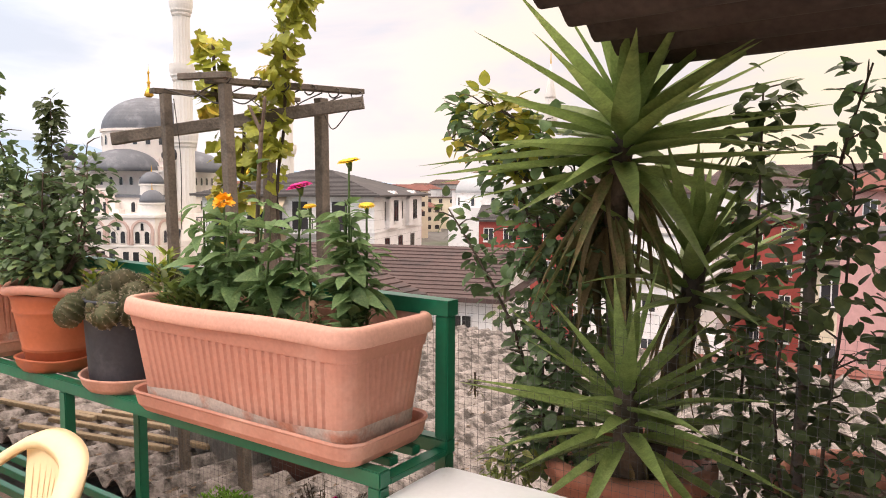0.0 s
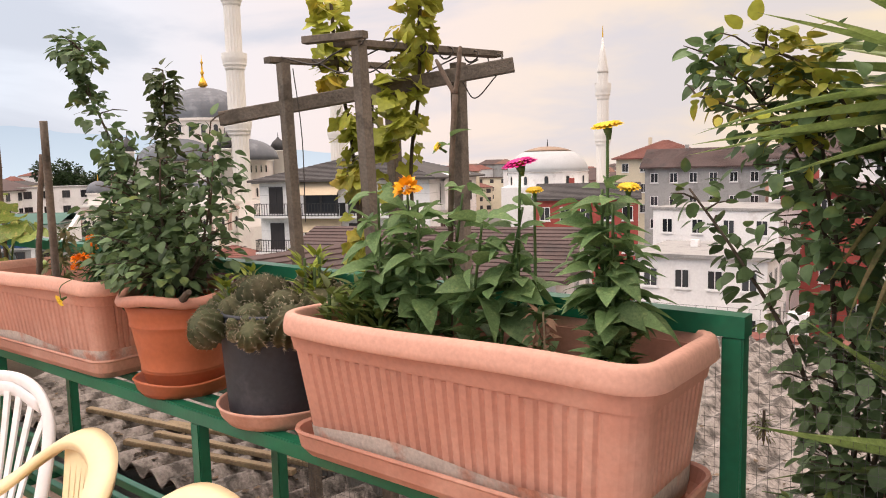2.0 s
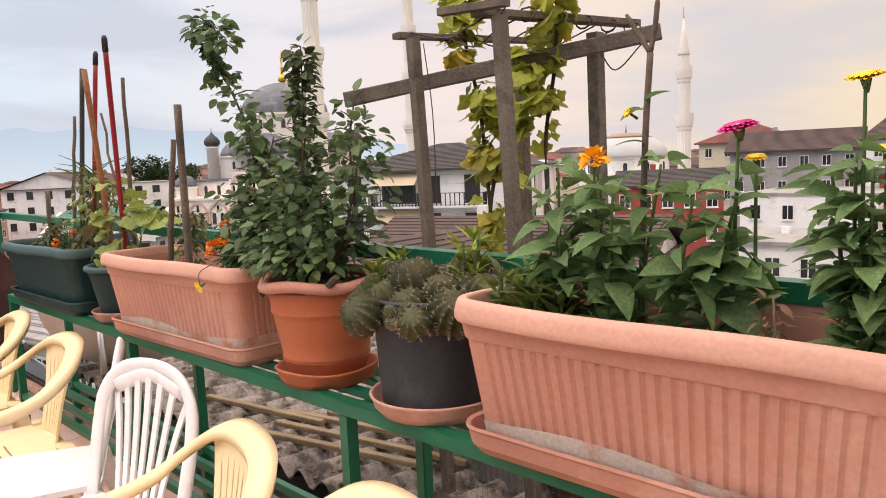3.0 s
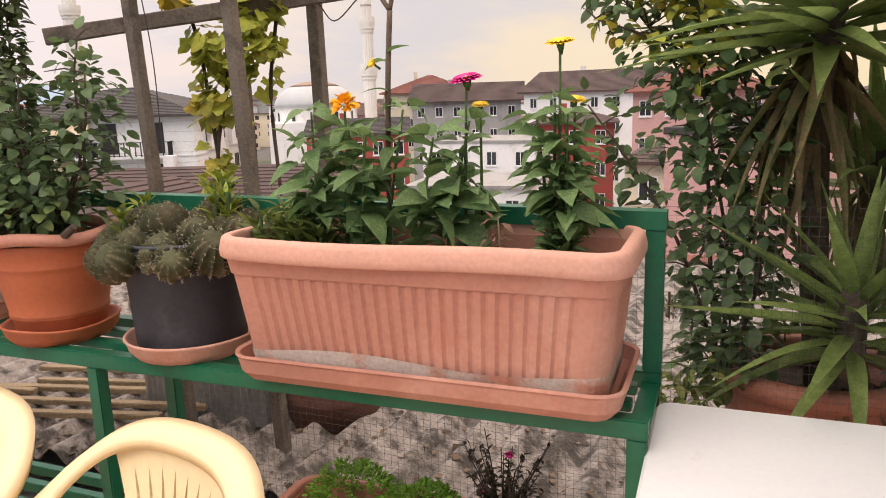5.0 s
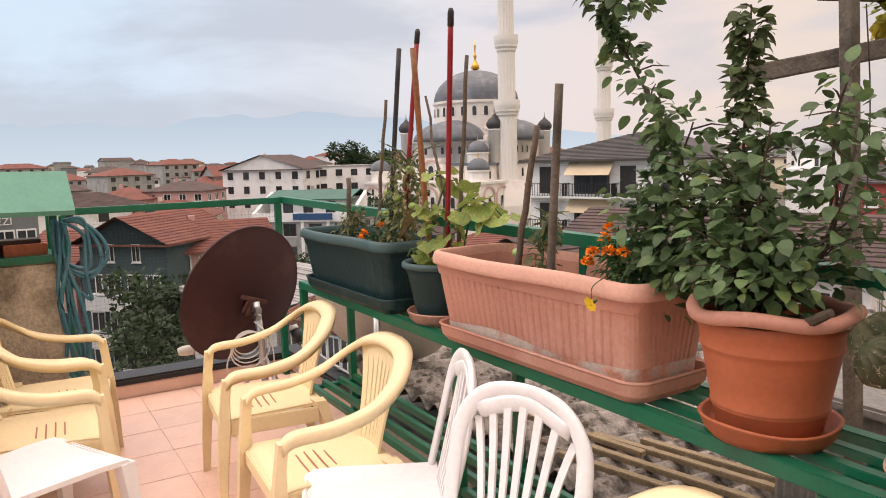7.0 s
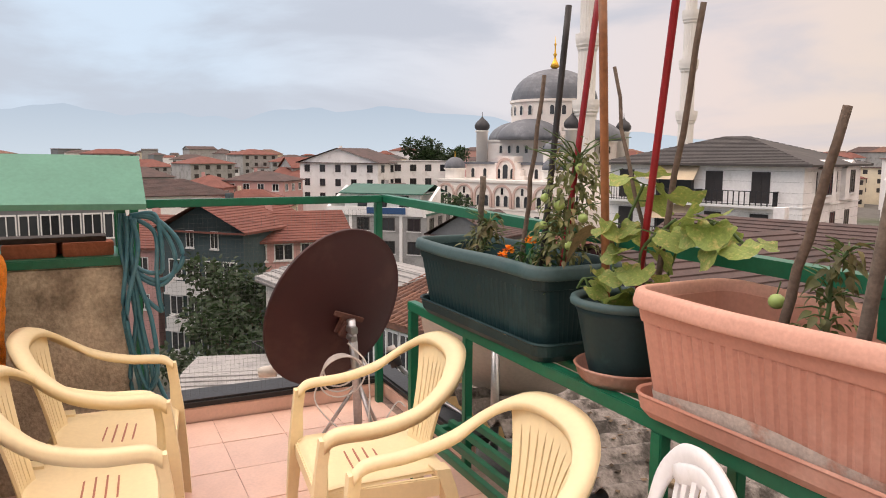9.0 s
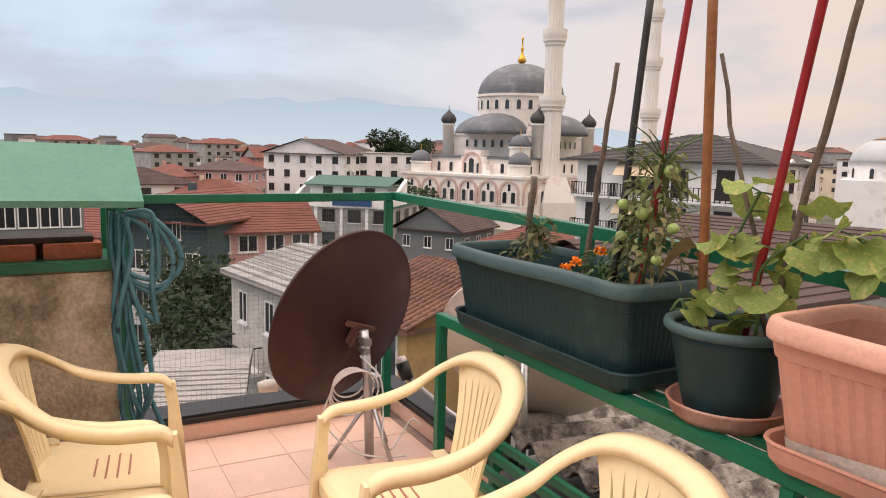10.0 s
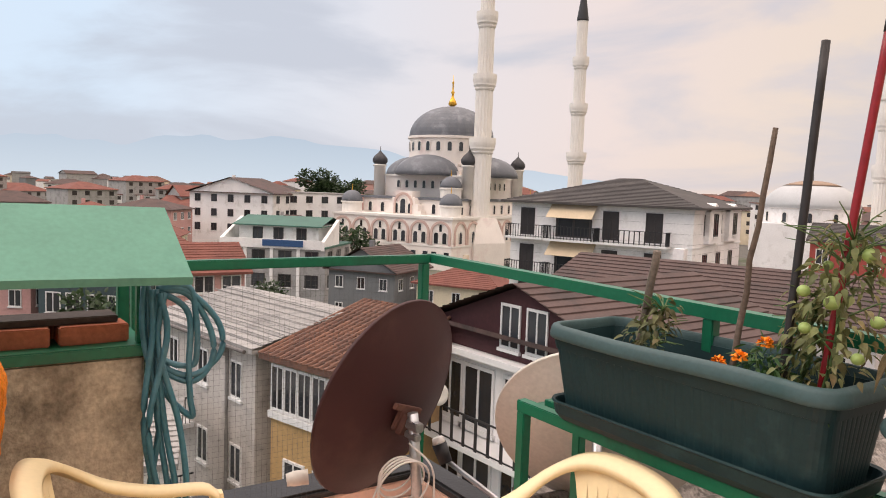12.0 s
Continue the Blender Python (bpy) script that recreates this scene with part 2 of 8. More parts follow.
M_PINK = mat("magenta_petal", (0.62, 0.015, 0.22), 0.6, 0.12, 20, 60, 0.1)
M_TOMGREEN = mat("unripe_tomato", (0.30, 0.40, 0.12), 0.3, 0.1, 8, 60, 0.02)


# ---- mesh builders ----
def part(name, bm, material, parent=None, label="", smooth=False):
    """Links a bmesh as one mesh object, under a parent where there is one."""
    me = bpy.data.meshes.new(name)
    bmesh.ops.recalc_face_normals(bm, faces=bm.faces)
    bm.to_mesh(me)
    bm.free()
    if smooth:
        for poly in me.polygons:
            poly.use_smooth = True
    me.materials.append(material)
    ob = new(name, me)
    if parent:
        ob.parent = parent
    return tagged(ob, label)


def from_lists(name, verts, faces, material, parent=None, label="", smooth=False):
    me = bpy.data.meshes.new(name)
    me.from_pydata([tuple(v) for v in verts], [], faces)
    me.validate()
    if smooth:
        for poly in me.polygons:
            poly.use_smooth = True
    me.materials.append(material)
    ob = new(name, me)
    if parent:
        ob.parent = parent
    return tagged(ob, label)


def thing(name, m, label, category, group="", kind=""):
    """An Empty at the base of a thing, which parents its parts."""
    ob = new(name)
    ob.matrix_world = m
    ob.empty_display_size = 0.05
    return tagged(ob, label, category, group, kind)


def add_box(bm, lo, hi, bevel=0.0, m=None):
    made = bmesh.ops.create_cube(bm, size=1)["verts"]
    c, s = [(a + b) / 2 for a, b in zip(lo, hi)], [b - a for a, b in zip(lo, hi)]
    for v in made:
        v.co = Vector([c[i] + v.co[i] * s[i] for i in range(3)])
    if bevel:
        edges = {ed for v in made for ed in v.link_edges}
        made = bmesh.ops.bevel(bm, geom=list(edges), offset=bevel, segments=2, affect="EDGES")["verts"]
    if m is not None:
        bmesh.ops.transform(bm, matrix=m, verts=list(made))
    return bm


def box(lo, hi, bevel=0.0, m=None):
    return add_box(bmesh.new(), lo, hi, bevel, m)


def add_loft(bm, rings, cap0=True, cap1=True, closed=True):
    rows = [[bm.verts.new(p) for p in ring] for ring in rings]
    for a, b in zip(rows, rows[1:]):
        n = len(a)
        for i in range(n if closed else n - 1):
            j = (i + 1) % n
            bm.faces.new((a[i], a[j], b[j], b[i]))
    if cap0:
        bm.faces.new(rows[0][::-1])
    if cap1:
        bm.faces.new(rows[-1])
    return bm


def loft(rings, cap0=True, cap1=True, closed=True):
    return add_loft(bmesh.new(), rings, cap0, cap1, closed)


def circle(r, z, n=28, x=0.0, y=0.0, wob=0.0, seed=0):
    return [(x + (r + wob * math.sin(3 * a + seed)) * math.cos(a), y + (r + wob * math.sin(3 * a + seed)) * math.sin(a), z)
            for a in (2 * math.pi * i / n for i in range(n))]


def add_tube(bm, points, radii, n=8, flat=1.0, up=(0, 0, 1)):
    """A tube along points; flat squeezes it along the up direction."""
    pts = [Vector(p) for p in points]
    if not isinstance(radii, (list, tuple)):
        radii = [radii] * len(pts)
    rings, up = [], Vector(up)
    for i, p in enumerate(pts):
        d = (pts[min(i + 1, len(pts) - 1)] - pts[max(i - 1, 0)])
        d = d.normalized() if d.length > 1e-9 else Vector((0, 0, 1))
        side = d.cross(up)
        if side.length < 1e-3:
            side = d.cross(Vector((1, 0, 0)))
        side.normalize()
        over = side.cross(d)
        rings.append([p + radii[i] * (math.cos(a) * side + flat * math.sin(a) * over) for a in (2 * math.pi * k / n for k in range(n))])
    return add_loft(bm, rings)


def tube(points, radii, n=8, flat=1.0, up=(0, 0, 1)):
    return add_tube(bmesh.new(), points, radii, n, flat, up)


def spline(points, steps=8):
    """A smooth curve through the points."""
    p = [Vector(q) for q in points]
    p = [2 * p[0] - p[1], *p, 2 * p[-1] - p[-2]]
    out = []
    for i in range(1, len(p) - 2):
        for k in range(steps):
            t = k / steps
            a, b, c, d = p[i - 1:i + 3]
            out.append(0.5 * (2 * b + (c - a) * t + (2 * a - 5 * b + 4 * c - d) * t * t + (3 * b - 3 * c + d - a) * t ** 3))
    return out + [p[-2]]


def round_rect(hx, hy, r, z, rib=0.0):
    """An oblong outline with round corners and fluted long and short sides."""
    pts = []
    nx, ny = 208, 80
    groove = (1.0, 0.6, 0.0, 0.0, 0.0, 0.0, 0.0, 0.6)

    def wave(i, s, half):
        edge = min(1.0, max(0.0, (half - abs(s) - 0.006) / 0.012))
        return -rib * edge * groove[i % 8] if rib else 0.0

    sx, sy = hx - r, hy - r
    for i in range(nx):
        s = -sx + 2 * sx * i / nx
        pts.append((s, -hy - wave(i, s, sx), z))
    for i in range(6):
        a = -math.pi / 2 + math.pi / 2 * i / 6
        pts.append((sx + r * math.cos(a), -sy + r * math.sin(a), z))
    for i in range(ny):
        s = -sy + 2 * sy * i / ny
        pts.append((hx + wave(i, s, sy), s, z))
    for i in range(6):
        a = math.pi / 2 * i / 6
        pts.append((sx + r * math.cos(a), sy + r * math.sin(a), z))
    for i in range(nx):
        s = sx - 2 * sx * i / nx
        pts.append((s, hy + wave(i, s, sx), z))
    for i in range(6):
        a = math.pi / 2 + math.pi / 2 * i / 6
        pts.append((-sx + r * math.cos(a), sy + r * math.sin(a), z))
    for i in range(ny):
        s = sy - 2 * sy * i / ny
        pts.append((-hx - wave(i, s, sy), s, z))
    for i in range(6):
        a = math.pi + math.pi / 2 * i / 6
        pts.append((-sx + r * math.cos(a), -sy + r * math.sin(a), z))
    return pts


# ---- the terrace ----
FLOOR_X0, FLOOR_X1, FLOOR_Y0, FLOOR_Y1 = -3.87, 4.2, -3.6, 0.42
SHELF = 0.762

floor = tagged(part("floor", box((FLOOR_X0 - 0.02, FLOOR_Y0, -0.25), (FLOOR_X1, FLOOR_Y1, -0.006)), M_GROUT),
               "pale pink ceramic tiled terrace floor with dark joints", "floor", kind="structure")


def skirting():
    trim = thing("trim", pose(0, 0, 0), "low tiled upstand with a black bitumen capping along the terrace edge", "kerb", kind="structure")
    part("upstand", box((-3.93, -1.02, -0.006), (-3.87, 0.34, 0.075), 0.006), M_TILE, trim)
    part("capping", box((-4.07, -1.2, 0.075), (-3.865, 0.34, 0.118), 0.012), M_BLACK, trim, "black bitumen capping")
    part("side_upstand", box((-3.93, 0.34, -0.006), (-2.86, 0.40, 0.07), 0.006), M_TILE, trim)
    part("side_capping", box((-4.07, 0.34, 0.07), (-2.84, 0.47, 0.115), 0.012), M_BLACK, trim, "black bitumen capping")


skirting()


def corrugated(name, x0, x1, y0, y1, zf, pitch, amp, along, material, thick=0.006, label="", category="roof", seed=1):
    """A corrugated sheet roof; the waves run along x or y and zf gives its height."""
    rng = random.Random(seed)
    verts, faces = [], []
    if along == "y":
        nu, nv = int((x1 - x0) / pitch * 8), 10
    else:
        nu, nv = int((y1 - y0) / pitch * 8), 10
    for layer in (0, 1):
        for i in range(nu + 1):
            for j in range(nv + 1):
                u, v = i / nu, j / nv
                x = x0 + (x1 - x0) * (u if along == "y" else v)
                y = y0 + (y1 - y0) * (v if along == "y" else u)
                s = (x if along == "y" else y) / pitch
                verts.append((x, y, zf(x, y) + amp * math.sin(2 * math.pi * s) - layer * thick))
    row, count = nv + 1, (nu + 1) * (nv + 1)
    for layer in (0, 1):
        for i in range(nu):
            for j in range(nv):
                a = layer * count + i * row + j
                f = (a, a + row, a + row + 1, a + 1)
                faces.append(f if layer == 0 else f[::-1])
    rim = [i * row for i in range(nu + 1)] + [nu * row + j for j in range(1, nv + 1)] + [i * row + nv for i in range(nu - 1, -1, -1)] + [j for j in range(nv - 1, 0, -1)]
    for a, b in zip(rim, rim[1:] + rim[:1]):
        faces.append((a, b, b + count, a + count))
    return tagged(from_lists(name, verts, faces, material, smooth=True), label, category, kind="structure")


low_roof = corrugated("roof_low", -3.3, 5.0, 0.44, 5.2, lambda x, y: 0.20 - 0.055 * (y - 0.4) + 0.004 * math.sin(5 * x), 0.146, 0.026, "y",
                      M_FIBRE, label="weathered grey fibre cement corrugated roof with moss stains below the terrace")
eave = corrugated("roof_eave", 1.64, 3.4, -1.9, 0.67, lambda x, y: 1.697 + 0.075 * (0.67 - y) + 0.02 * (x - 1.63), 0.128, 0.016, "x",
                  M_DARKWOOD, 0.014, "dark brown corrugated sheet roof over the terrace seen from below")
tagged(part("building_below", box((-3.3, -3.6, -14), (5.0, 5.15, -0.26)), M_CONC_GREY), "grey rendered building under the terrace", "building", kind="structure")
tagged(part("low_roof_base", box((-3.28, 0.43, -0.26), (4.98, 5.1, -0.12)), M_CONC_GREY), "grey concrete slab under the corrugated roof", "slab", kind="structure")
tagged(part("terrace_edge", box((-4.07, -3.6, -14), (-3.3, 0.46, -0.26)), M_CONC_GREY), "grey rendered terrace edge of the building", "building", kind="structure")
tagged(part("wall_back", box((-3.4, -3.75, -0.25), (4.3, -3.6, 1.0)), M_CONC), "old brown rendered parapet closing the terrace", "wall", kind="structure")
tagged(part("wall_side", box((4.2, -3.6, -0.25), (4.35, 0.42, 1.0)), M_CONC), "old brown rendered parapet beside the terrace", "wall", kind="structure")
tagged(part("eave_post", box((3.2, -1.75, -0.006), (3.28, -1.67, 1.86), 0.004), M_DARKWOOD), "dark wooden post carrying the corrugated roof", "post", kind="structure")
tagged(part("eave_post", box((3.2, 0.28, -0.006), (3.28, 0.36, 1.70), 0.004), M_DARKWOOD), "dark wooden post carrying the corrugated roof", "post", kind="structure")


# ---- green steel bench and railing ----
def rail_top(x):
    """The back rail falls a little towards the table."""
    return 1.108 + 0.0075 * (1.295 - x)


def bench():
    b = thing("plant_bench", pose(0, 0, 0), "green painted steel plant bench with a back rail", "bench")
    x0, x1 = -2.83, 1.295
    part("front_beam", box((x0, 0.05, SHELF - 0.038), (x1, 0.088, SHELF), 0.003), M_PAINT, b)
    part("rear_beam", box((x0, 0.305, SHELF - 0.038), (x1, 0.343, SHELF), 0.003), M_PAINT, b)
    for y in (0.135, 0.22):
        part("shelf_bar", box((x0 + 0.04, y, SHELF - 0.022), (x1 - 0.04, y + 0.03, SHELF - 0.001), 0.002), M_PAINT, b)
    for x in (x0, -1.36, -0.045, x1 - 0.038):
        part("cross_bar", box((x, 0.088, SHELF - 0.038), (x + 0.038, 0.305, SHELF - 0.023), 0.002), M_PAINT, b)
        part("front_leg", box((x, 0.052, -0.006), (x + 0.036, 0.086, SHELF - 0.038), 0.003), M_PAINT, b)
        part("rear_leg", box((x, 0.307, -0.006), (x + 0.036, 0.341, SHELF - 0.038), 0.003), M_PAINT, b)
        part("lower_cross_bar", box((x + 0.002, 0.086, 0.185), (x + 0.034, 0.307, 0.205), 0.002), M_PAINT, b)
    for y in (0.056, 0.135, 0.225, 0.31):
        part("lower_shelf_bar", box((x0 + 0.036, y, 0.206), (x1 - 0.036, y + 0.028, 0.236), 0.002), M_PAINT, b)
    # the upright at the end and the rail above the planters
    part("upright", box((x1 - 0.038, 0.306, SHELF), (x1, 0.342, 1.07), 0.003), M_PAINT, b)
    part("rail", loft([[(x, y, rail_top(x) + dz) for y, dz in ((0.302, -0.038), (0.346, -0.038), (0.346, 0), (0.302, 0))] for x in (-3.80, -1.2, x1 + 0.003)]), M_PAINT, b)
    for x in (-2.33, -1.0):
        part("upright", box((x, 0.306, SHELF), (x + 0.036, 0.342, rail_top(x) - 0.038), 0.003), M_PAINT, b)
    return b


bench()


def railing():
    r = thing("terrace_railing", pose(0, 0, 0), "green painted square steel railing at the terrace corner", "railing")
    part("rail", box((-3.80, -0.94, 1.106), (-3.76, 0.30, 1.144), 0.004), M_PAINT, r)
    part("corner_post", box((-3.802, 0.262, -0.006), (-3.762, 0.300, 1.106), 0.004), M_PAINT, r)
    part("end_post", box((-3.802, -0.95, -0.006), (-3.762, -0.912, 1.106), 0.004), M_PAINT, r)


railing()


# ---- planters on the bench ----
def trough(name, m, lx, ly, h, body, rim_mat, label, ribs=0.006, tray=True, lime=True, tray_mat=None, drop=0.0, group="long planters on the bench"):
    """A long plastic planter: fluted tapering body, thick rolled rim, soil and a saucer."""
    t = thing(name, m, label, "planter", group)
    hx, hy, z0 = lx / 2, ly / 2, 0.018 if tray else 0.0
    bx, by = hx - 0.045, hy - 0.05

    def level(k):
        return bx + (hx - 0.012 - bx) * k, by + (hy - 0.012 - by) * k

    rings = []
    for k, rib in ((0, 0), (0.03, 0), (0.045, ribs), (0.3, ribs), (0.55, ribs), (0.715, ribs), (0.725, 0), (0.73, 0)):
        x, y = level(k)
        rings.append(round_rect(x, y, 0.045, z0 + h * k, rib))
    x, y = level(0.73)
    rings.append(round_rect(x + 0.004, y + 0.004, 0.047, z0 + h * 0.735))
    x, y = level(0.95)
    rings.append(round_rect(x + 0.004, y + 0.004, 0.047, z0 + h * 0.9))
    rings.append(round_rect(x - 0.016, y - 0.016, 0.04, z0 + h * 0.9))
    for k in (0.6,):
        x, y = level(k)
        rings.append(round_rect(x - 0.014, y - 0.014, 0.04, z0 + h * k))
    part("body", loft(rings, True, False), body, t, smooth=False)
    # rolled rim, wavering a little along its length
    prof = [(-0.014, 0.855), (0.008, 0.845), (0.0135, 0.85), (0.0165, 0.862), (0.0172, 0.90), (0.013, 0.962), (0.0095, 0.984), (0.004, 0.994), (-0.006, 0.999), (-0.0105, 0.994), (-0.0125, 0.98), (-0.015, 0.93)]
    rows = []
    for dx, k in prof:
        ring = round_rect(hx - 0.012 + dx, hy - 0.012 + dx, 0.06 + dx, z0 + h * k)
        rows.append([(px, py + (0.004 * math.sin(7 * px) if py < 0 else 0), pz + 0.0025 * math.sin(9 * px + 2 * py) + drop * (px / hx)) for px, py, pz in ring])
    rows.append(rows[0])
    part("rim", loft(rows, False, False), rim_mat, t, "faded rolled rim", smooth=True)
    x, y = level(0.72)
    soil = bmesh.new()
    ring = round_rect(x - 0.012, y - 0.012, 0.035, z0 + h * 0.72)[::3]
    mid = soil.verts.new((0, 0, z0 + h * 0.75))
    vs = [soil.verts.new(p) for p in ring]
    for a, b in zip(vs, vs[1:] + vs[:1]):
        soil.faces.new((a, b, mid))
    part("soil", soil, M_SOIL, t, "dark damp soil")
    if lime:
        rows = []
        for dz, dd in ((0.012, 0.0012), (0.035, 0.0022), (0.058, 0.0012)):
            x, y = level((dz) / h)
            ring = round_rect(x + dd, y + dd, 0.046, z0 + dz)
            rows.append([(px, py, pz + 0.008 * math.sin(11 * px + 3) * (dz > 0.05)) for px, py, pz in ring])
        part("lime_line", loft(rows, False, False), M_LIME, t, "chalky grey waterline")
    if tray:
        tx, ty = bx + 0.036, by + 0.030
        rows = [round_rect(tx - 0.022, ty - 0.022, 0.04, 0.0), round_rect(tx - 0.006, ty - 0.006, 0.05, 0.02), round_rect(tx, ty, 0.055, 0.05),
                round_rect(tx + 0.005, ty + 0.005, 0.06, 0.056), round_rect(tx + 0.003, ty + 0.003, 0.058, 0.062), round_rect(tx - 0.005, ty - 0.005, 0.05, 0.058),
                round_rect(tx - 0.012, ty - 0.012, 0.045, 0.03), round_rect(tx - 0.026, ty - 0.026, 0.035, 0.012)]
        part("saucer", loft(rows, True, True), tray_mat or M_TERRA, t, smooth=False)
    return t


TROUGH_A = trough("long_planter", pose(0.838, 0.157, SHELF, 0, 0, 0.3), 0.848, 0.35, 0.30, M_TERRA, M_TERRA_RIM,
                  "long fluted terracotta plastic planter with a chalky waterline", ribs=0.005)
TROUGH_B = trough("long_planter", pose(-0.945, 0.172, SHELF, 0, 0, 1.6), 0.925, 0.34, 0.285, M_TERRA, M_TERRA_RIM,
                  "long fluted terracotta plastic planter holding stakes and marigolds", ribs=0.004)
TROUGH_C = trough("long_planter", pose(-2.225, 0.170, SHELF, 0, 0, 0.8), 0.875, 0.34, 0.27, M_GREENPOT, M_GREENRIM,
                  "long dark green plastic planter holding tomato plants", ribs=0.001, lime=False, tray_mat=M_GREENPOT)


def round_pot(name, m, r0, r1, h, body, label, rim=0.012, rim_h=0.03, saucer=None, saucer_r=None, bands=(), wob=0.0, rim_mat=None, soil=True, seed=0):
    """A round pot with a turned rim, bands, soil and a saucer."""
    t = thing(name, m, label, "plant pot", "round pots on the bench")
    z0 = 0.016 if saucer else 0.0
    prof = [(r0 - 0.006, 0), (r0, 0.01)]
    steps = sorted([h * k for k in (0.2, 0.4, 0.6, 0.8)] + [b + d for b in bands for d in (-0.006, -0.002, 0.002, 0.006)])
    for z in steps:
        bump = 0.003 if any(abs(abs(z - b) - 0.002) < 1e-6 for b in bands) else 0.0
        prof.append((r0 + (r1 - r0) * z / h + bump, z))
    prof += [(r1, h - rim_h), (r1 - 0.012, h - rim_h), (r1 - 0.02, h * 0.8)]
    part("body", loft([circle(r, z0 + z, 48) for r, z in prof], True, False), body, t, smooth=True)
    rows = [[(x, y, z + wob * math.sin(4 * math.atan2(y, x) + seed)) for x, y, z in circle(r, z0 + z, 48, wob=wob * 0.4, seed=seed)] for r, z in
            ((r1 - 0.004, h - rim_h - 0.002), (r1 + rim * 0.8, h - rim_h + 0.004), (r1 + rim, h - rim_h * 0.5), (r1 + rim * 0.7, h - 0.003), (r1, h), (r1 - 0.012, h - 0.006), (r1 - 0.013, h - rim_h))]
    rows.append(rows[0])
    part("rim", loft(rows, False, False), rim_mat or body, t, smooth=True)
    if soil:
        bm = bmesh.new()
        mid = bm.verts.new((0, 0, z0 + h * 0.84))
        vs = [bm.verts.new(p) for p in circle(r1 - 0.018, z0 + h * 0.80, 24)]
        for a, b in zip(vs, vs[1:] + vs[:1]):
            bm.faces.new((a, b, mid))
        part("soil", bm, M_SOIL, t, "dark damp soil")
    if saucer:
        s = saucer_r or r0 + 0.035
        rows = [[(x, y, z + wob * 0.6 * math.sin(3 * math.atan2(y, x)) * (z > 0.03)) for x, y, z in circle(r, z, 40)] for r, z in
                ((s - 0.02, 0), (s - 0.006, 0.018), (s, 0.038), (s + 0.004, 0.043), (s, 0.047), (s - 0.006, 0.042), (s - 0.014, 0.018), (r0 - 0.02, 0.012))]
        part("saucer", loft(rows, True, True), saucer, t, smooth=True)
    return t


POT_ORANGE = round_pot("round_pot", pose(-0.225, 0.160, SHELF), 0.108, 0.158, 0.275, M_ORANGE_POT,
                       "round orange plastic pot with a wavy rim on a saucer", 0.018, 0.03, M_ORANGE_POT, 0.142, (0.185, 0.055), 0.006, M_TERRA)
POT_CACTUS = round_pot("round_pot", pose(0.195, 0.170, SHELF), 0.130, 0.145, 0.265, M_ANTHRACITE,
                       "speckled black plastic bucket pot full of cacti on a terracotta saucer", 0.004, 0.012, M_TERRA_RIM, 0.158)
POT_GREEN = round_pot("round_pot", pose(-1.600, 0.172, SHELF), 0.098, 0.142, 0.215, M_GREENPOT,
                      "round dark green plastic pot on a brown saucer", 0.012, 0.025, M_TRAY, 0.135, (), 0.0, M_GREENRIM)


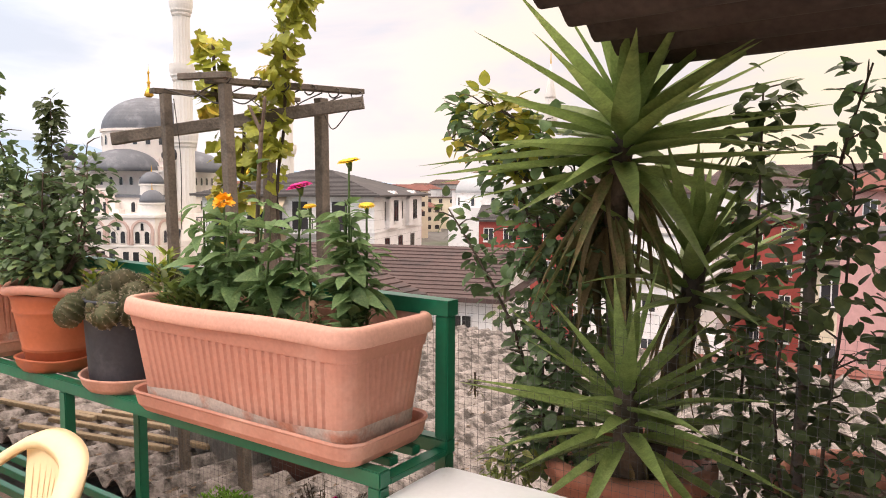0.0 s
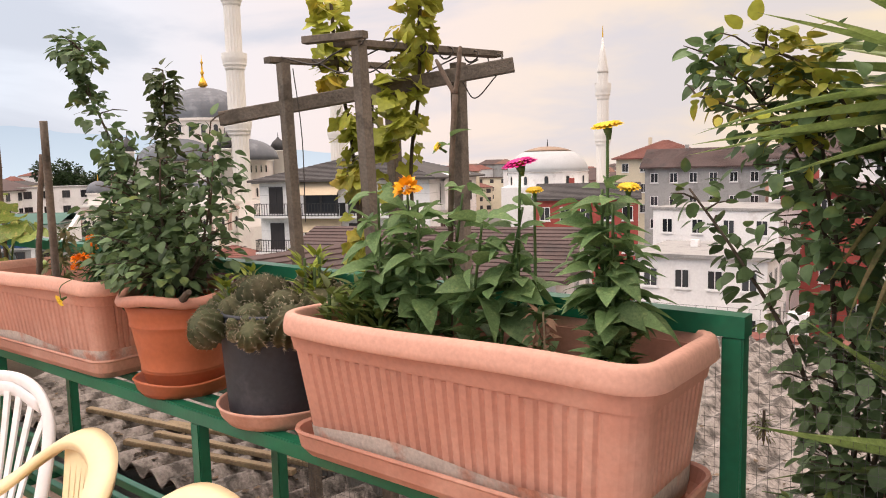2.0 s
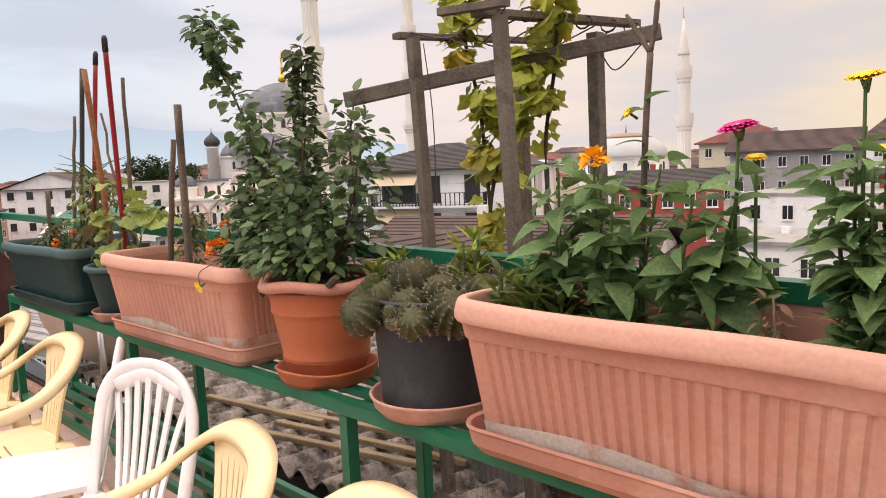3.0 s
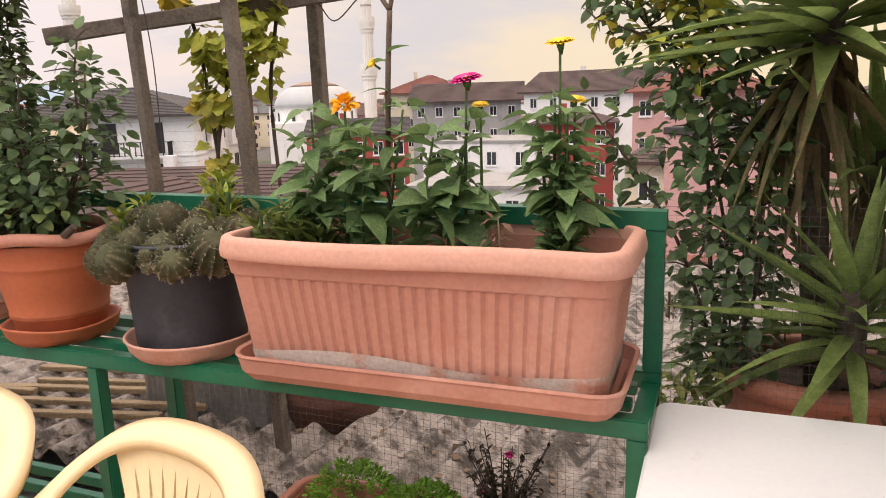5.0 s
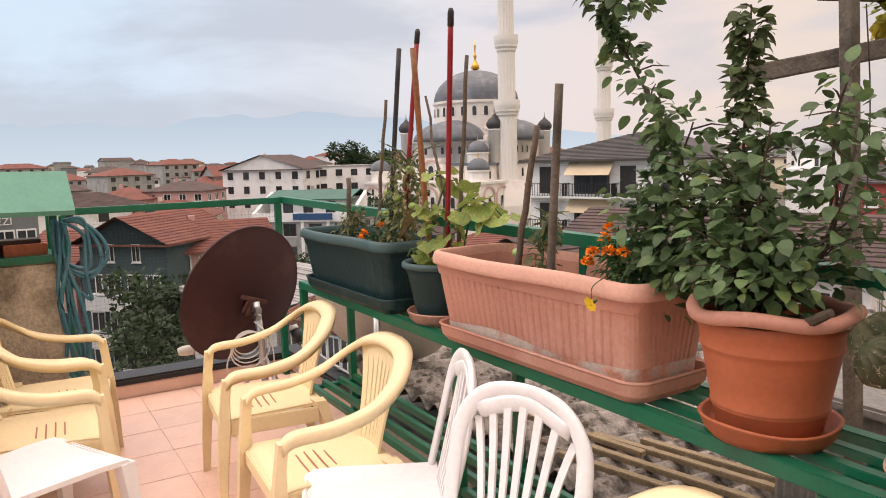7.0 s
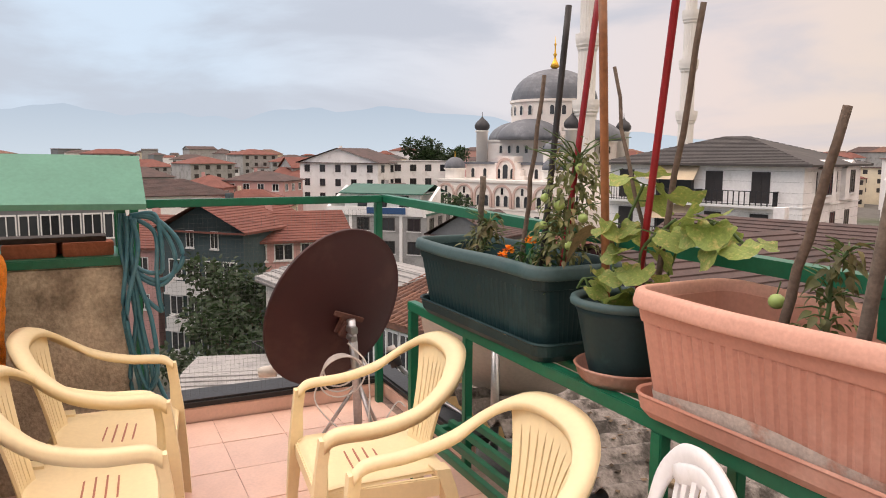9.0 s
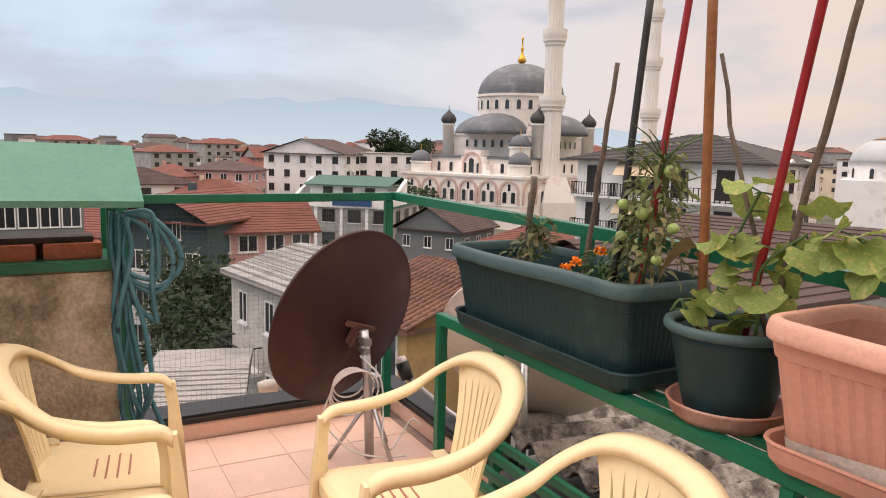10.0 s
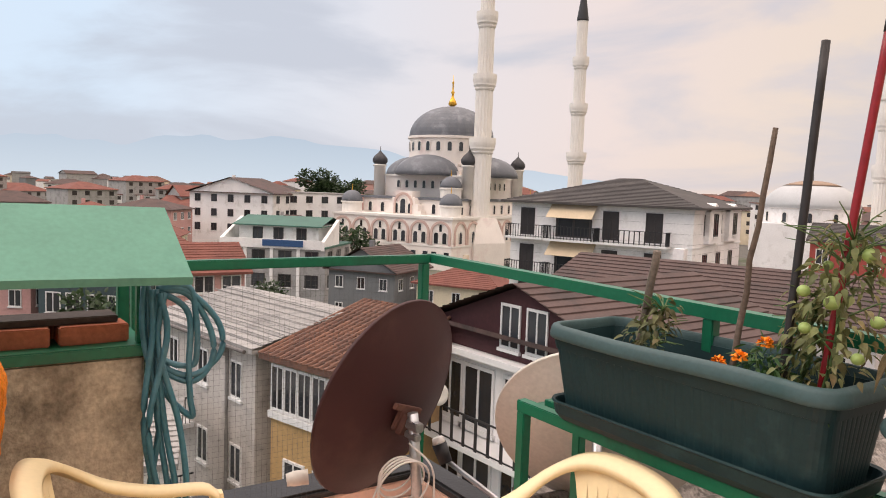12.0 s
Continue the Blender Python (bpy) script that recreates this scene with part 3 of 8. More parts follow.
# ---- plastic chairs ----
def chair_cream():
    c = thing("plastic_chair", pose(0, 0, 0), "cream plastic armchair with a low slatted back", "chair", "cream plastic chairs")
    sh, aw = 0.39, 0.27
    # seat: a dished slab with slots shown as raised lines
    nx = 12
    verts, faces, ny = [], [], 12
    for layer in (0, 1):
        for i in range(nx + 1):
            for j in range(ny + 1):
                u, v = i / nx * 2 - 1, j / ny
                w = 0.245 - 0.035 * v
                x, y = u * w, -0.25 + 0.44 * v
                z = sh - 0.022 * (1 - u * u) * math.sin(math.pi * min(1, v * 1.1)) - (0.03 * (1 - v * 8) ** 2 if v < 0.125 else 0) - layer * 0.012
                verts.append((x, y, z))
    row, count = ny + 1, (nx + 1) * (ny + 1)
    for layer in (0, 1):
        for i in range(nx):
            for j in range(ny):
                a = layer * count + i * row + j
                faces.append((a, a + row, a + row + 1, a + 1) if layer == 0 else (a + 1, a + row + 1, a + row, a))
    rim = [i * row for i in range(nx + 1)] + [nx * row + j for j in range(1, row)] + [i * row + ny for i in range(nx - 1, -1, -1)] + [j for j in range(ny - 1, 0, -1)]
    for a, b in zip(rim, rim[1:] + rim[:1]):
        faces.append((a, b, b + count, a + count))
    seat = from_lists("seat", verts, faces, M_CREAM, c, smooth=True)
    for k in range(6):
        y = -0.10 + 0.035 * k
        part("seat_groove", box((-0.14, y, sh - 0.022), (0.14, y + 0.006, sh - 0.0175)), M_TRAY, seat, "dark drain slot")
    skirt = bmesh.new()
    add_box(skirt, (-0.235, -0.252, sh - 0.075), (0.235, -0.236, sh - 0.02), 0.005)
    for s in (-1, 1):
        add_box(skirt, (s * 0.235 - 0.008, -0.24, sh - 0.075), (s * 0.235 + 0.008, 0.16, sh - 0.012), 0.004)
    part("apron", skirt, M_CREAM, c)
    # one band: arm, back, arm
    half = [(0.262, -0.235, 0.545), (0.268, -0.19, 0.572), (0.275, -0.06, 0.580), (0.275, 0.07, 0.612), (0.252, 0.17, 0.675), (0.185, 0.232, 0.728), (0.08, 0.262, 0.752)]
    path = spline(half + [(-x, y, z) for x, y, z in half[::-1]], 5)
    bm = bmesh.new()
    n = len(path)
    rings = []
    for i, p in enumerate(path):
        d = (path[min(i + 1, n - 1)] - path[max(i - 1, 0)]).normalized()
        back = max(0.0, min(1.0, (p.y - 0.05) / 0.16))
        over = Vector((0, -back * 0.9, 1 - 0.75 * back))
        out = Vector((p.x / 0.27 * (1 - back * 0.4), back, 0.35 * back)).normalized()
        wide, thick = 0.026 + 0.010 * back, 0.011
        low = Vector((0, 0, -1)) * 0.03
        rings.append([p + out * wide, p + out * wide * 0.5 + over * thick, p - out * wide * 0.7 + over * thick, p - out * wide, p - out * wide + low * 0.5, p - out * (wide - 0.008) + low * 0.4,
                      p + out * (wide - 0.012) - over * 0.004, p + out * (wide - 0.006) + low])
    add_loft(bm, rings)
    part("arm_band", bm, M_CREAM, c, smooth=True)
    # backrest: shell with seven slots between its ribs
    xs, gap = 9, 0.0085
    for i in range(xs):
        a0, a1 = -0.165 + 0.33 * i / xs, -0.165 + 0.33 * (i + 1) / xs
        edge0, edge1 = (0 if i == 0 else gap / 2), (0 if i == xs - 1 else gap / 2)

        def at(u, v, t):
            x = u * (0.66 + 0.56 * v ** 2.6)
            top = 0.742 - 0.9 * (u * 1.05) ** 2
            z = sh - 0.005 + (top - sh) * v
            y = 0.175 + 0.075 * v - 0.9 * u * u + t
            return (x, y, z)
        rings = []
        for k in range(9):
            v = k / 8
            e0, e1 = (edge0, edge1) if 0.10 < v < 0.86 else (0, 0)
            rings.append([at(a0 + e0, v, 0), at(a1 - e1, v, 0), at(a1 - e1, v, 0.010), at(a0 + e0, v, 0.010)])
        part("back_slat", loft(rings), M_CREAM, c)
    for s in (-1, 1):
        rings = []
        for z, x, y, w in ((0, 0.270, -0.272, 0.017), (0.2, 0.258, -0.26, 0.022), (0.36, 0.252, -0.245, 0.027), (0.47, 0.256, -0.238, 0.020), (0.555, 0.262, -0.226, 0.021)):
            rings.append([(s * (x - w), y - w, z), (s * (x + w * 0.8), y - w, z), (s * (x + w), y + w * 0.6, z), (s * (x - w * 0.2), y + w, z)])
        part("front_leg", loft(rings), M_CREAM, c)
        rings = []
        for z, x, y, w in ((0, 0.252, 0.262, 0.017), (0.2, 0.235, 0.225, 0.023), (0.34, 0.220, 0.185, 0.030), (0.40, 0.212, 0.165, 0.030)):
            rings.append([(s * (x - w), y - w, z), (s * (x + w), y - w * 0.6, z), (s * (x + w), y + w, z), (s * (x - w), y + w, z)])
        part("rear_leg", loft(rings), M_CREAM, c)
    return c


def chair_white():
    c = thing("plastic_chair", pose(0, 0, 0), "white plastic side chair with a tall rounded fan-slatted back", "chair", "white plastic chairs")
    sh = 0.40
    rows = []
    for v in (0, 0.06, 0.3, 0.6, 0.9, 1.0):
        y = -0.23 + 0.42 * v
        w = 0.215 - 0.03 * v
        drop = 0.028 if v == 0 else (0.006 if v < 0.1 else 0)
        rows.append([(-w, y, sh - 0.018 - drop), (-w, y, sh - drop), (-w * 0.5, y, sh - 0.012 - drop), (0, y, sh - 0.016 - drop), (w * 0.5, y, sh - 0.012 - drop), (w, y, sh - drop), (w, y, sh - 0.018 - drop), (0, y, sh - 0.032 - drop)])
    part("seat", loft(rows), M_WHITE, c, smooth=False)
    part("apron", add_box(box((-0.20, -0.232, sh - 0.075), (0.20, -0.22, sh - 0.02), 0.004), (-0.18, 0.16, sh - 0.06), (0.18, 0.172, sh - 0.02), 0.004), M_WHITE, c)
    half = [(0.190, 0.172, 0.39), (0.196, 0.20, 0.50), (0.198, 0.225, 0.60), (0.185, 0.245, 0.69), (0.13, 0.262, 0.755), (0.05, 0.27, 0.782)]
    path = spline(half + [(-x, y, z) for x, y, z in half[::-1]], 5)
    part("back_frame", tube(path, 0.024, 10, 0.5, (0, 1, 0.2)), M_WHITE, c, smooth=True)
    for i in range(7):
        u = (i - 3) / 3
        p0 = Vector((u * 0.085, 0.176, 0.39))
        p1 = Vector((u * 0.115, 0.235, 0.60))
        p2 = Vector((u * 0.150, 0.262, 0.765 - 0.075 * u * u))
        rings = []
        for k in range(7):
            t = k / 6
            p = p0 * (1 - t) ** 2 + p1 * 2 * t * (1 - t) + p2 * t * t
            w = 0.0085 + 0.003 * t
            rings.append([p + Vector((-w, 0, 0)), p + Vector((w, 0, 0)), p + Vector((w, 0.008, 0)), p + Vector((-w, 0.008, 0))])
        part("back_slat", loft(rings), M_WHITE, c)
    part("back_crown", tube(spline([(-0.14, 0.256, 0.715), (0, 0.266, 0.755), (0.14, 0.256, 0.715)], 6), 0.024, 8, 0.35, (0, 1, 0.2)), M_WHITE, c, smooth=True)
    for s in (-1, 1):
        for name, y0, y1 in (("front_leg", -0.235, -0.205), ("rear_leg", 0.245, 0.165)):
            rings = []
            for z, k, w in ((0, 0, 0.015), (0.2, 0.5, 0.020), (sh - 0.02, 1, 0.026)):
                x, y = 0.222 - 0.03 * k, y0 + (y1 - y0) * k
                rings.append([(s * (x - w), y - w, z), (s * (x + w), y - w, z), (s * (x + w), y + w, z), (s * (x - w), y + w, z)])
            part(name, loft(rings), M_WHITE, c)
    return c


CREAM = chair_cream()
CREAM.matrix_world = pose(-2.27, -0.30, 0, 0, 0, -6) @ Matrix.Diagonal((0.93, 0.93, 0.985, 1))
for x, y, a in ((-1.54, -0.34, -4), (-0.10, -0.44, -14), (0.445, -0.46, -12)):
    copy_thing(CREAM, pose(x, y, 0, 0, 0, a))
for x, y, a in ((-2.86, -1.10, 172), (-2.40, -1.17, 176)):
    tagged(copy_thing(CREAM, pose(x, y, 0, 0, 0, a)), "cream plastic armchair with a low slatted back against the wall")
WHITE = chair_white()
WHITE.matrix_world = pose(-1.14, -0.34, 0, 0, 0, -24)
copy_thing(WHITE, pose(-0.62, -0.40, 0, 0, 0, 16))
tagged(copy_thing(WHITE, pose(-1.95, -1.21, 0, 0, 0, 207)), "scuffed white plastic side chair with a fan-slatted back by the shed")


def table():
    t = thing("plastic_table", pose(1.72, -0.12, 0, 0, 0, 0.5), "white moulded plastic table standing beside the plant bench", "table")
    rows = [round_rect(0.41, 0.41, 0.03, 0.655), round_rect(0.425, 0.425, 0.035, 0.672), round_rect(0.428, 0.428, 0.035, 0.694), round_rect(0.422, 0.422, 0.03, 0.702), round_rect(0.40, 0.40, 0.02, 0.7015)]
    part("tabletop", loft(rows), M_TABLE, t)
    for x in (-1, 1):
        for y in (-1, 1):
            part("leg", loft([[(x * 0.37 + dx, y * 0.37 + dy, z) for dx, dy in ((-w, -w), (w, -w), (w, w), (-w, w))] for z, w in ((0, 0.018), (0.3, 0.026), (0.668, 0.036))]), M_TABLE, t)


table()


# ---- ground, hills and distance ----
GROUND = -14.0
TOWN = Matrix.Rotation(radians(-1.04), 4, "Z")
M_GROUND = mat("town_ground", (0.14, 0.135, 0.125), 0.95, 0.35, 0.05, 0.6, 0, tint=(0.085, 0.105, 0.06), tint_at=0.52, tint_scale=0.02)
ground = tagged(from_lists("ground", circle(4600, GROUND, 64), [tuple(range(64))], M_GROUND), "grey town ground reaching to the horizon", "ground", kind="structure")

# Distance haze is painted as glow: paler at the foot, bluer higher up.
M_HILL = bpy.data.materials.new("painted_haze_hills")
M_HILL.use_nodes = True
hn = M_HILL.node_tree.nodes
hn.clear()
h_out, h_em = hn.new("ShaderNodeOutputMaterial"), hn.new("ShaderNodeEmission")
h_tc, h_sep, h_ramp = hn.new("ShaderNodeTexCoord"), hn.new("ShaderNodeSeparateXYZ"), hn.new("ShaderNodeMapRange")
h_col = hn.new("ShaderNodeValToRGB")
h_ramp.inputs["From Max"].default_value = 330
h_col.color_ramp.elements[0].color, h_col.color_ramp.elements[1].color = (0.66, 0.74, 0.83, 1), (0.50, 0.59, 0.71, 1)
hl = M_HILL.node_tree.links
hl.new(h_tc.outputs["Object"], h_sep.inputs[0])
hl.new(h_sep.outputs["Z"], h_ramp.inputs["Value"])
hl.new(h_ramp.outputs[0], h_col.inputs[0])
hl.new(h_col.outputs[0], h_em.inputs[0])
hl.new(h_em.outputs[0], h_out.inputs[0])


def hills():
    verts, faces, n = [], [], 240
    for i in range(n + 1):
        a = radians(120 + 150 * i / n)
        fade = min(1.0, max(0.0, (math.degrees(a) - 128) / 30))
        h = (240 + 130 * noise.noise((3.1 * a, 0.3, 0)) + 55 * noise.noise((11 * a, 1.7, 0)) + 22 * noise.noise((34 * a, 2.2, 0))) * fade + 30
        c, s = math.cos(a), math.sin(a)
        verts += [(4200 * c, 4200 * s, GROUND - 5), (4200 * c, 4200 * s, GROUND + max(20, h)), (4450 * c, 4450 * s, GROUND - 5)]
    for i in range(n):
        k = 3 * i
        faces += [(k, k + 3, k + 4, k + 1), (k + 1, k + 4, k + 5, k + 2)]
    tagged(from_lists("backdrop", verts, faces, M_HILL, smooth=True), "blue mountain range with painted glowing haze far behind the town", "mountains", kind="structure")


hills()

W_WHITE = mat("white_house_render", (0.80, 0.785, 0.78), 0.85, 0.10, 0.4, 6, 0.1, tint=(0.60, 0.58, 0.56), tint_at=0.62, tint_scale=0.5)
W_CREAM = mat("cream_house_render", (0.66, 0.58, 0.44), 0.85, 0.12, 0.4, 6, 0.1, tint=(0.55, 0.47, 0.36), tint_at=0.62, tint_scale=0.5)
W_GREY = mat("grey_house_render", (0.34, 0.335, 0.33), 0.88, 0.16, 0.5, 6, 0.15, tint=(0.24, 0.235, 0.23), tint_at=0.58, tint_scale=0.6)
W_STONE = mat("pale_stone_cladding", (0.50, 0.47, 0.44), 0.88, 0.16, 0.5, 6, 0.15, tint=(0.36, 0.34, 0.32), tint_at=0.58, tint_scale=0.8)
W_DARKGREY = mat("dark_grey_house_render", (0.17, 0.18, 0.19), 0.88, 0.16, 0.5, 6, 0.1)
W_PINK = mat("pink_house_render", (0.56, 0.33, 0.31), 0.85, 0.14, 0.4, 6, 0.1, tint=(0.48, 0.28, 0.26), tint_at=0.6, tint_scale=0.4)
W_RED = mat("brick_red_render", (0.34, 0.075, 0.06), 0.85, 0.18, 0.5, 6, 0.1, tint=(0.26, 0.06, 0.05), tint_at=0.6, tint_scale=0.5)
W_TEAL = mat("dark_teal_render", (0.055, 0.085, 0.095), 0.85, 0.18, 0.5, 6, 0.1)
W_YELLOW = mat("ochre_render", (0.44, 0.29, 0.13), 0.85, 0.2, 0.6, 6, 0.1, tint=(0.30, 0.20, 0.11), tint_at=0.6, tint_scale=0.6)
W_MAROON = mat("maroon_cladding", (0.048, 0.014, 0.017), 0.7, 0.2, 0.6, 8, 0.1)
R_RED = mat("red_clay_roof", (0.175, 0.066, 0.050), 0.85, 0.28, 0.6, 7, 0.4, tint=(0.15, 0.055, 0.045), tint_at=0.58, tint_scale=0.5)
R_ORANGE = mat("weathered_clay_tile", (0.21, 0.105, 0.072), 0.85, 0.35, 1.2, 12, 0.4, tint=(0.12, 0.065, 0.05), tint_at=0.5, tint_scale=1.2, each=0.25)
R_DARK = mat("dark_bitumen_roof", (0.062, 0.056, 0.055), 0.8, 0.25, 0.6, 9, 0.3, tint=(0.09, 0.08, 0.075), tint_at=0.6, tint_scale=0.5)
R_BROWN = mat("brown_shingle_roof", (0.085, 0.055, 0.050), 0.8, 0.25, 0.6, 9, 0.3, tint=(0.055, 0.04, 0.038), tint_at=0.58, tint_scale=0.7)
R_GREY = mat("grey_metal_roof", (0.33, 0.32, 0.31), 0.7, 0.2, 0.6, 9, 0.3, tint=(0.22, 0.215, 0.21), tint_at=0.55, tint_scale=0.6)
R_GREEN = mat("green_metal_roof", (0.05, 0.13, 0.10), 0.6, 0.2, 0.6, 9, 0.2)
M_GLASS = mat("dark_window_glass", (0.03, 0.034, 0.04), 0.12, 0.2, 0.8, 3, 0, each=0.6, spec=0.6)
M_FRAME = mat("white_window_frame", (0.72, 0.72, 0.72), 0.5, 0.06, 1, 9, 0)
M_IRON = mat("black_balcony_iron", (0.022, 0.022, 0.024), 0.5, 0.2, 4, 20, 0)
M_DOORDARK = mat("dark_shutter", (0.035, 0.030, 0.030), 0.5, 0.2, 2, 9, 0.1, each=0.3)
M_AWNING = mat("cream_awning_cloth", (0.58, 0.47, 0.33), 0.9, 0.12, 1, 12, 0.1)


def shared(name, bm, material):
    """Mesh data that many like pieces share."""
    me = bpy.data.meshes.new(name)
    bmesh.ops.recalc_face_normals(bm, faces=bm.faces)
    bm.to_mesh(me)
    bm.free()
    me.materials.append(material)
    return me


def link(name, me, parent, m, label=""):
    ob = new(name, me)
    ob.parent = parent
    ob.matrix_local = m
    return tagged(ob, label)


def frame_bm():
    bm = bmesh.new()
    for lo, hi in (((-0.5, -0.03, 0), (-0.43, 0.05, 1)), ((0.43, -0.03, 0), (0.5, 0.05, 1)), ((-0.43, -0.03, 0), (0.43, 0.05, 0.06)),
                   ((-0.43, -0.03, 0.94), (0.43, 0.05, 1)), ((-0.03, -0.025, 0.06), (0.03, 0.05, 0.94))):
        add_box(bm, lo, hi)
    return bm


ME_FRAME = shared("window_frame", frame_bm(), M_FRAME)
ME_FRAME_DARK = shared("window_frame", frame_bm(), M_DOORDARK)
ME_PANE = shared("pane", box((-0.45, 0.0, 0.04), (0.45, 0.012, 0.96)), M_GLASS)
ME_DARKDOOR = shared("pane", box((-0.45, 0.0, 0.02), (0.45, 0.012, 0.97)), M_DOORDARK)
ME_SILL = shared("window_sill", box((-0.56, -0.09, -0.07), (0.56, 0.05, 0.0)), M_FRAME)


def balcony_bm():
    bm = bmesh.new()
    add_box(bm, (-0.5, -1.0, 0.95), (0.5, -0.96, 1.0))
    add_box(bm, (-0.5, -0.995, 0.05), (0.5, -0.965, 0.09))
    for i in range(15):
        x = -0.5 + i / 14
        add_box(bm, (x - 0.008, -0.985, 0.0), (x + 0.008, -0.97, 0.96))
    for s in (-0.5, 0.5):
        add_box(bm, (s - 0.012, -0.98, 0.95), (s + 0.012, 0, 1.0))
        for j in range(1, 5):
            add_box(bm, (s - 0.008, -j / 5 - 0.008, 0), (s + 0.008, -j / 5 + 0.008, 0.96))
    return bm


ME_BALC = shared("balustrade", balcony_bm(), M_IRON)
ME_SLAB = shared("balcony_slab", box((-0.52, -1.02, -0.16), (0.52, 0, 0)), M_FRAME)
ME_PARAPET = shared("balcony_parapet", add_box(add_box(box((-0.5, -1.0, 0), (0.5, -0.9, 0.9)), (-0.5, -0.9, 0), (-0.46, 0, 0.9)), (0.46, -0.9, 0), (0.5, 0, 0.9)), M_FRAME)


def window(parent, x, y, z, w, h, turn=0.0, dark=False, sill=True, door=False):
    """A window as a part of a house: frame, pane and sill."""
    m = Matrix.Translation((x, y, z)) @ Matrix.Rotation(turn, 4, "Z") @ Matrix.Diagonal((w, 1, h, 1))
    f = link("window", ME_FRAME_DARK if dark else ME_FRAME, parent, m)
    link("pane", ME_DARKDOOR if door else ME_PANE, f, Matrix.Identity(4))
    if sill:
        link("window_sill", ME_SILL, f, Matrix.Identity(4))
    return f


def balcony(parent, x, y, z, w, d, kind="iron"):
    m = Matrix.Translation((x, y, z)) @ Matrix.Diagonal((w, d, 1, 1))
    s = link("balcony", ME_SLAB, parent, m)
    link("balustrade" if kind == "iron" else "parapet", ME_BALC if kind == "iron" else ME_PARAPET, s, Matrix.Identity(4))
    return s


def roof_bm(kind, w, d, rise, over):
    """A roof over a plan that runs x 0..w, y 0..d, from z 0."""
    bm = bmesh.new()
    t = 0.14
    if kind == "flat":
        add_box(bm, (-over, -over, 0), (w + over, d + over, 0.22))
        return bm
    lo = [(-over, -over), (w + over, -over), (w + over, d + over), (-over, d + over)]
    if kind == "hip":
        k = min(w, d) / 2
        ridge = [(k, d / 2), (w - k, d / 2)] if w >= d else [(w / 2, k), (w / 2, d - k)]
        if w >= d:
            f = [(0, 1, "b", "a"), (1, 2, "b"), (2, 3, "a", "b"), (3, 0, "a")]
        else:
            f = [(0, 1, "a"), (1, 2, "b", "a"), (2, 3, "b"), (3, 0, "a", "b")]
    elif kind == "gable_x":
        ridge = [(-over, d / 2), (w + over, d / 2)]
        f = [(0, 1, "b", "a"), (2, 3, "a", "b")]
    else:
        ridge = [(w / 2, -over), (w / 2, d + over)]
        f = [(1, 2, "b", "a"), (3, 0, "a", "b")]
    v = [bm.verts.new((x, y, 0)) for x, y in lo]
    u = [bm.verts.new((x, y, -t)) for x, y in lo]
    r = {"a": bm.verts.new((*ridge[0], rise)), "b": bm.verts.new((*ridge[1], rise))}
    for face in f:
        bm.faces.new([v[i] if isinstance(i, int) else r[i] for i in face])
    bm.faces.new(u[::-1])
    for i in range(4):
        j = (i + 1) % 4
        bm.faces.new((u[i], u[j], v[j], v[i]))
    return bm


def courses(kind, w, d, rise, over, step=0.36):
    """Raised tile courses on the two long slopes of a pitched roof: points and faces."""
    verts, faces = [], []
    turned = kind == "gable_y" or (kind == "hip" and w < d)
    run, length = (w, d) if turned else (d, w)
    half = run / 2 + over
    n = max(2, int(math.hypot(half, rise) / step))
    for side in (0, 1):
        for k in range(n):
            q0, q1 = k / n, (k + 0.8) / n
            cut = (min(w, d) / 2 + over) if kind == "hip" else 0.0
            i = len(verts)
            for q, lift in ((q0, 0.045), (q1, 0.015), (q1, 0.0), (q0, 0.0)):
                c, z = half * q - over, rise * q
                c = c if side == 0 else run - c
                for e in (-over + cut * q, length + over - cut * q):
                    verts.append((c, e, z + lift) if turned else (e, c, z + lift))
            faces += [(i, i + 1, i + 3, i + 2), (i, i + 6, i + 7, i + 1), (i + 2, i + 3, i + 5, i + 4)]
    return verts, faces


